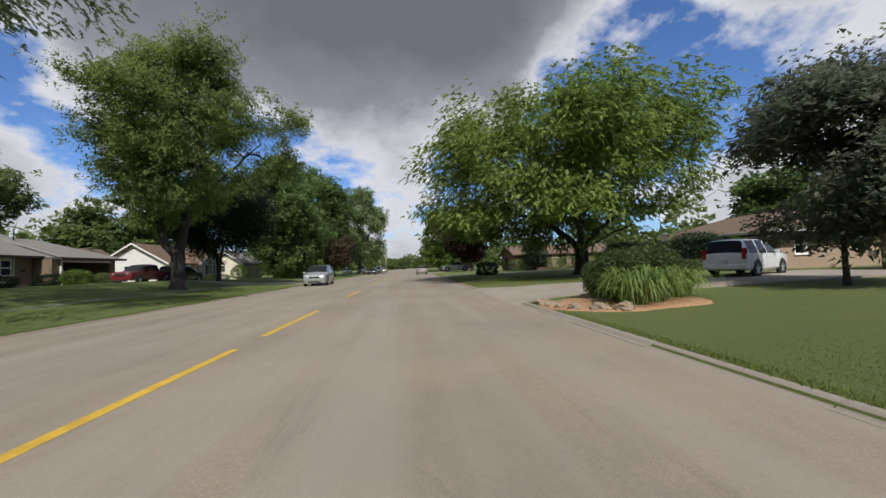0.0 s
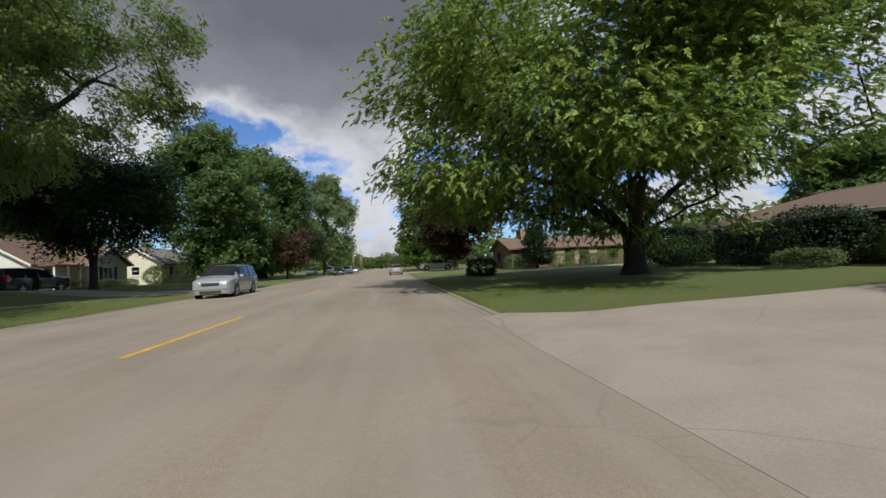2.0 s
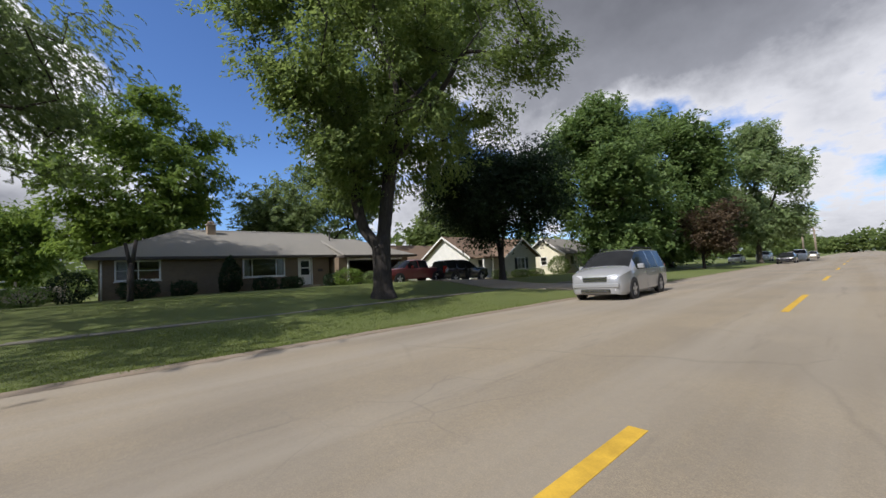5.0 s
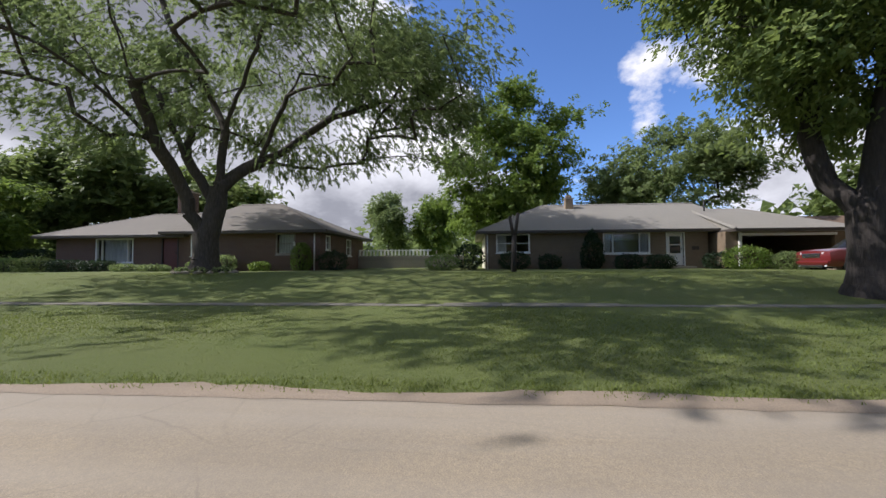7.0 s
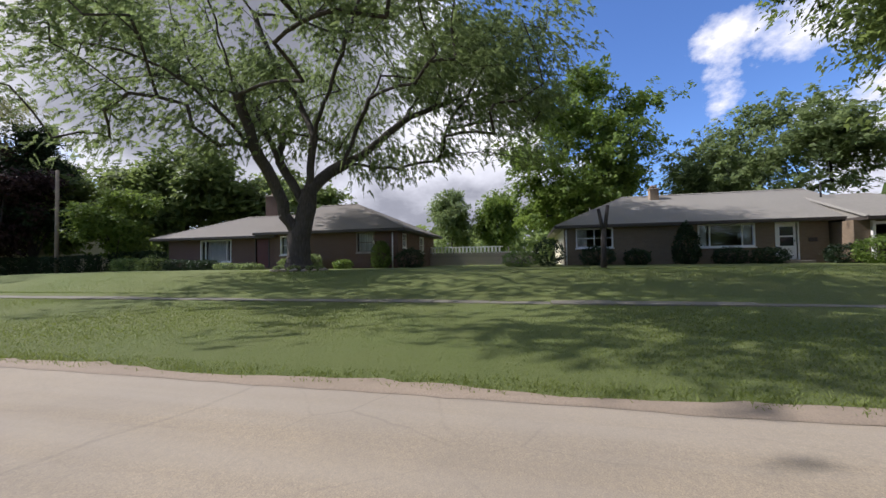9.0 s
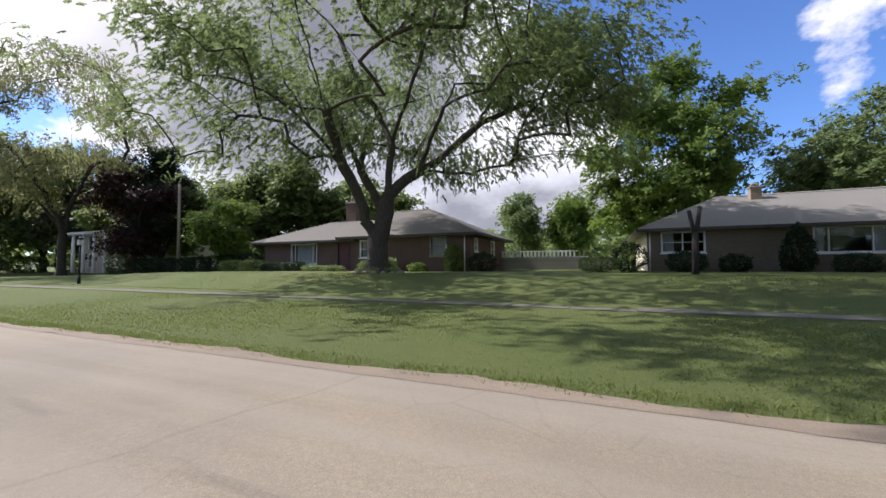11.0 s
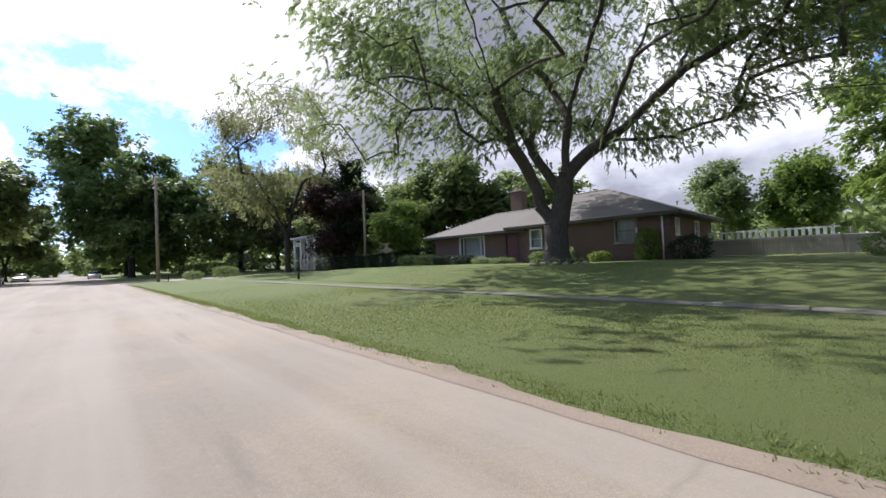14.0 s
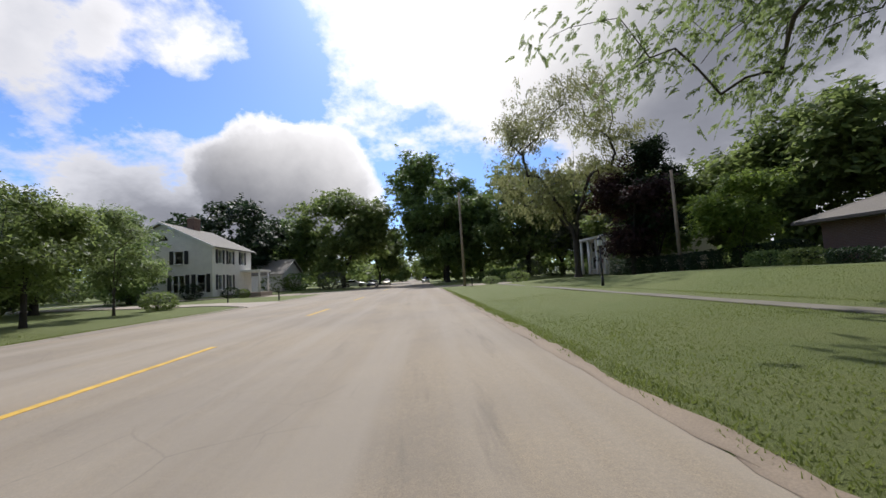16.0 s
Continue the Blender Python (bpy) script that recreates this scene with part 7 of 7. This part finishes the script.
for i, (bx, by, bs) in enumerate(((4.75, 13.75, 0.27), (3.62, 16.75, 0.14), (3.50, 16.3, 0.19), (3.48, 15.85, 0.16), (3.54, 15.4, 0.21), (3.62, 14.95, 0.17), (3.80, 14.5, 0.20), (4.25, 14.05, 0.23), (3.95, 16.95, 0.12), (3.85, 15.2, 0.10))):
    boulder(bx, by, bs, 1 + i * 0.7)
# pale stones and low flowers ringed round the big lawn tree
for i in range(16):
    a = 2 * math.pi * i / 16
    boulder(-23.0 + 1.25 * math.cos(a), 11.2 + 1.25 * math.sin(a), random.uniform(0.10, 0.17), 20 + i, CONCRETE, "pale stone in the ring round the tree")
for i in range(7):
    a = 2 * math.pi * (i + 0.4) / 7
    shrub("flowering_plant", "low pale flowering plant at the tree's foot", -23.0 + 0.95 * math.cos(a), 11.2 + 0.95 * math.sin(a), 0.32, 0.32, LEAF_PALE, 600 + i, leaves=500, size=0.07, group="flowers round the tree")


def picket_fence():
    """Board fence with an open white picket top, between the two houses."""
    r = thing("fence", "weathered board fence with white picket top", "fence", (-36.0, 18.4, 0.85))
    board = mesh_of("board", block(-0.012, -0.068, 0.0, 0.012, 0.068, 0.98, 0.004), WOOD_GREY)
    picket = mesh_of("picket", block(-0.012, -0.075, 0.0, 0.012, 0.075, 0.46, 0.006), TRIM)
    post = mesh_of("post", block(-0.05, -0.05, -0.1, 0.05, 0.05, 1.42, 0.01), WOOD_GREY)
    y, count = 14.7, 0
    while y < 23.0:
        b = part("board", board, None, r)
        b.matrix_parent_inverse = r.matrix_basis.inverted()
        b.location = (-36.0 + random.uniform(-0.006, 0.006), y, 0.88 + random.uniform(-0.01, 0.01))
        if count % 2 == 0 and y < 20.4:
            p = part("picket", picket, None, r)
            p.matrix_parent_inverse = r.matrix_basis.inverted()
            p.location = (-36.0, y, 1.90)
        count += 1
        y += 0.145
    for yy in np.arange(14.6, 23.2, 2.1):
        p = part("post", post, None, r)
        p.matrix_parent_inverse = r.matrix_basis.inverted()
        p.location = (-36.07, float(yy), 0.85)
    for zz, y_end in ((1.1, 23.1), (1.84, 23.1), (2.30, 20.5)):
        wpart("rail", block(-36.06, 14.6, zz - 0.04, -36.015, y_end, zz + 0.04, 0.006), TRIM if zz > 1.5 else WOOD_GREY, r)
    return r


picket_fence()


def utility_pole(x, y, h, lean, label, arm=True, group=""):
    r = thing("utility_pole", label, "utility pole", (x, y, ground_z(x, y)), group=group)
    part("pole", rod((0, 0, -0.1), (lean, 0, h), 0.16, 0.11, 14), WOOD_POLE, r)
    if arm:
        part("crossarm", block(lean - 1.1, -0.06, h - 0.75, lean + 1.1, 0.06, h - 0.62, 0.01), WOOD_POLE, r)
        for d in (-1.0, -0.45, 0.45, 1.0):
            part("insulator", rod((lean + d, 0, h - 0.62), (lean + d, 0, h - 0.46), 0.045, 0.03, 10), PLATE, r)
    return r


utility_pole(-12.4, -27.0, 10.6, 0.1, "tall plain weathered wooden pole at the crossing", arm=False)
utility_pole(-28.8, -14.6, 8.6, 0.05, "slim weathered wooden pole beside the hedge", arm=False)
for i, (px_, py_) in enumerate(((-11.6, 150.0), (-12.4, 162.0), (-11.2, 178.0), (-12.0, 196.0))):
    utility_pole(px_, py_, 9.2 - 0.2 * i, 0.05, "weathered wooden utility pole far along the street", group="far utility poles")

lamp = thing("yard_lamp", "black yard lamp post with a small glass lantern", "lamp post", (-17.4, -4.9, ground_z(-17.4, -4.9)))
part("post", rod((0, 0, -0.05), (0, 0, 2.15), 0.05, 0.04, 12), METAL_DARK, lamp)
part("base", rod((0, 0, -0.02), (0, 0, 0.5), 0.085, 0.06, 12), METAL_DARK, lamp)
part("lantern", block(-0.11, -0.11, 2.17, 0.11, 0.11, 2.48, 0.02), PLATE, lamp, "pale frosted lantern glass")
part("cap", rod((0, 0, 2.48), (0, 0, 2.64), 0.17, 0.03, 12), METAL_DARK, lamp)

sap = thing("pruned_tree", "dark pruned young tree with two cut stubs on the lawn", "tree", (-24.0, 25.7, ground_z(-24, 25.7)))
part("trunk", rod((0, 0, -0.05), (0.02, 0.03, 1.7), 0.13, 0.11, 12), BARK_DARK, sap)
part("limb", rod((0.02, 0.0, 1.6), (0.02, -0.17, 2.6), 0.09, 0.07, 10), BARK_DARK, sap)
part("limb", rod((0.02, 0.06, 1.6), (0.02, 0.22, 2.75), 0.09, 0.075, 10), BARK_DARK, sap)


def marker_post(x, y, h, label):
    r = thing("marker_post", label, "post", (x, y, ground_z(x, y)))
    part("post", block(-0.04, -0.04, -0.1, 0.04, 0.04, h, 0.012), METAL_DARK, r)
    part("cap", block(-0.055, -0.055, h, 0.055, 0.055, h + 0.03, 0.01), METAL_DARK, r)
    return r


marker_post(-12.9, -24.6, 0.75, "short dark post on the grass by the crossing")
marker_post(3.9, -16.2, 0.7, "short dark post at the driveway mouth")
marker_post(6.8, -14.0, 0.8, "short dark post on the lawn")

# ---- distance: woods all round, grass ----


def far_woods():
    rng = np.random.default_rng(77)
    allq = []
    for i in range(460):
        a = rng.uniform(0, 2 * math.pi)
        d = rng.uniform(78, 300)
        x, y = -3.3 + d * math.cos(a), 10 + d * math.sin(a)
        if (abs(x + 3.3) < (13 if y > 0 else 11) and -150 < y < 265) or (CROSS_S - 8 < y < CROSS_N + 8 and abs(x) < 110):
            continue
        if y > 0 and abs(x + 3) < 40 and y < 120:
            continue
        h, r = rng.uniform(8, 15), rng.uniform(4.5, 7.5)
        n = 190
        v = rng.normal(size=(n, 3))
        v /= np.linalg.norm(v, axis=1, keepdims=True)
        v *= rng.uniform(0.6, 1.0, (n, 1)) * (1 + 0.2 * np.sin(v[:, :1] * 5 + i) * np.cos(v[:, 1:2] * 4))
        cen = np.stack([x + v[:, 0] * r, y + v[:, 1] * r, h * 0.54 + v[:, 2] * h * 0.5], 1)
        allq.append(leaf_quads(rng, cen, 1, 0.2, 1.8, 0.75, 0.1, 1.0))
    for i in range(60):
        side = 1 if i < 34 else -1
        x = -3.3 + (i % 34 - 16.5) * (3.6 if side > 0 else 3.4) + rng.uniform(-2, 2)
        y = (275 if side > 0 else -165) + rng.uniform(-14, 14)
        h, r, n = rng.uniform(8, 12), rng.uniform(3.5, 5.5), 260
        v = rng.normal(size=(n, 3))
        v /= np.linalg.norm(v, axis=1, keepdims=True)
        v *= rng.uniform(0.5, 1.0, (n, 1))
        cen = np.stack([x + v[:, 0] * r, y + v[:, 1] * r, h * 0.5 + v[:, 2] * h * 0.5], 1)
        allq.append(leaf_quads(rng, cen, 1, 0.2, 1.8, 0.75, 0.1, 1.0))
    return np.concatenate(allq)


woods = part("distant_woods", quads_mesh("distant_woods", far_woods(), LEAF_GREEN, 3))
tagged(woods, "distant green trees closing the view all round", "trees", kind="stuff")

hv, hf = [], []
for i in range(97):
    a = 2 * math.pi * i / 96
    for d, z in ((520, -2), (640, 5 + 4 * noise.noise((math.cos(a) * 2, math.sin(a) * 2, 0))), (900, 10 + 7 * noise.noise((math.cos(a) * 3, math.sin(a) * 3, 4)))):
        hv.append((d * math.cos(a), d * math.sin(a), z))
for i in range(96):
    for j in range(2):
        hf.append((i * 3 + j, i * 3 + j + 1, i * 3 + j + 4, i * 3 + j + 3))
tagged(part("hills", mesh_from("hills", hv, hf, HILL, True)), "low wooded hills on the horizon", "hills", kind="structure")


def grass(name, x0, x1, y0, y1, per_m2, seed, h=0.042, ragged=0.0):
    """Blades that thin out towards the ends of their stretch."""
    rng = np.random.default_rng(seed)
    n = int((x1 - x0) * (y1 - y0) * per_m2)
    x, y = rng.uniform(x0, x1, n), rng.uniform(y0, y1, n)
    keep = ~((x > -16.86) & (x < -15.54))
    edge = np.minimum(y - y0, y1 - y) / (0.28 * (y1 - y0))
    keep &= rng.random(n) < np.clip(edge, 0, 1)
    if ragged:
        keep &= np.array([noise.noise((a * 1.2, b * 1.6, 7.0)) > ragged for a, b in zip(x, y)])
    x, y = x[keep], y[keep]
    z = np.array([ground_z(a, b) for a, b in zip(x, y)])
    n = len(x)
    a = rng.uniform(0, 2 * math.pi, n)
    hh = h * rng.uniform(0.5, 1.35, n)
    w = rng.uniform(0.006, 0.013, n)
    lean = rng.normal(size=(n, 2)) * 0.5
    p = np.stack([x, y, z - 0.012], 1)
    s = np.stack([np.cos(a) * w, np.sin(a) * w, np.zeros(n)], 1)
    tip = p + np.stack([lean[:, 0] * hh, lean[:, 1] * hh, hh], 1)
    q = np.stack([p - s, p + s, tip], 1).reshape(-1, 3)
    return tagged(part(name, quads_mesh(name, q, GRASS, 3)), "short mown grass blades", "grass", kind="stuff")


GRASS = leaf_material("grass_blades", (0.114, 0.149, 0.031), (0.170, 0.205, 0.051), 0.42)
grass("grass_blades", -15.52, ROAD_W - 0.25, -4, 42, 450, 1, 0.032)
grass("edge_grass", -15.62, -15.40, -14, 41, 800, 11, 0.05)
grass("edge_grass", -17.02, -16.80, -14, 41, 800, 12, 0.05)
grass("grass_blades", -23.0, -17.0, -4, 42, 220, 2, 0.032)
grass("grass_blades", ROAD_E + 0.16, 10.0, 1, 17, 560, 3, 0.03)
grass("grass_blades", ROAD_E + 0.16, 10.5, 22.5, 46, 460, 4, 0.028)
# longer tufts along the ragged road edge
grass("edge_grass", ROAD_W - 0.45, ROAD_W - 0.07, -24, 40, 620, 5, 0.055, ragged=-0.1)
grass("edge_grass", ROAD_E + 0.12, ROAD_E + 0.4, -6, 17, 1300, 8, 0.06)
grass("edge_grass", ROAD_E + 0.12, ROAD_E + 0.4, 24.5, 60, 1000, 9, 0.06)
grass("edge_grass", ROAD_W - 0.6, ROAD_W - 0.2, -24, 40, 520, 6, 0.05)
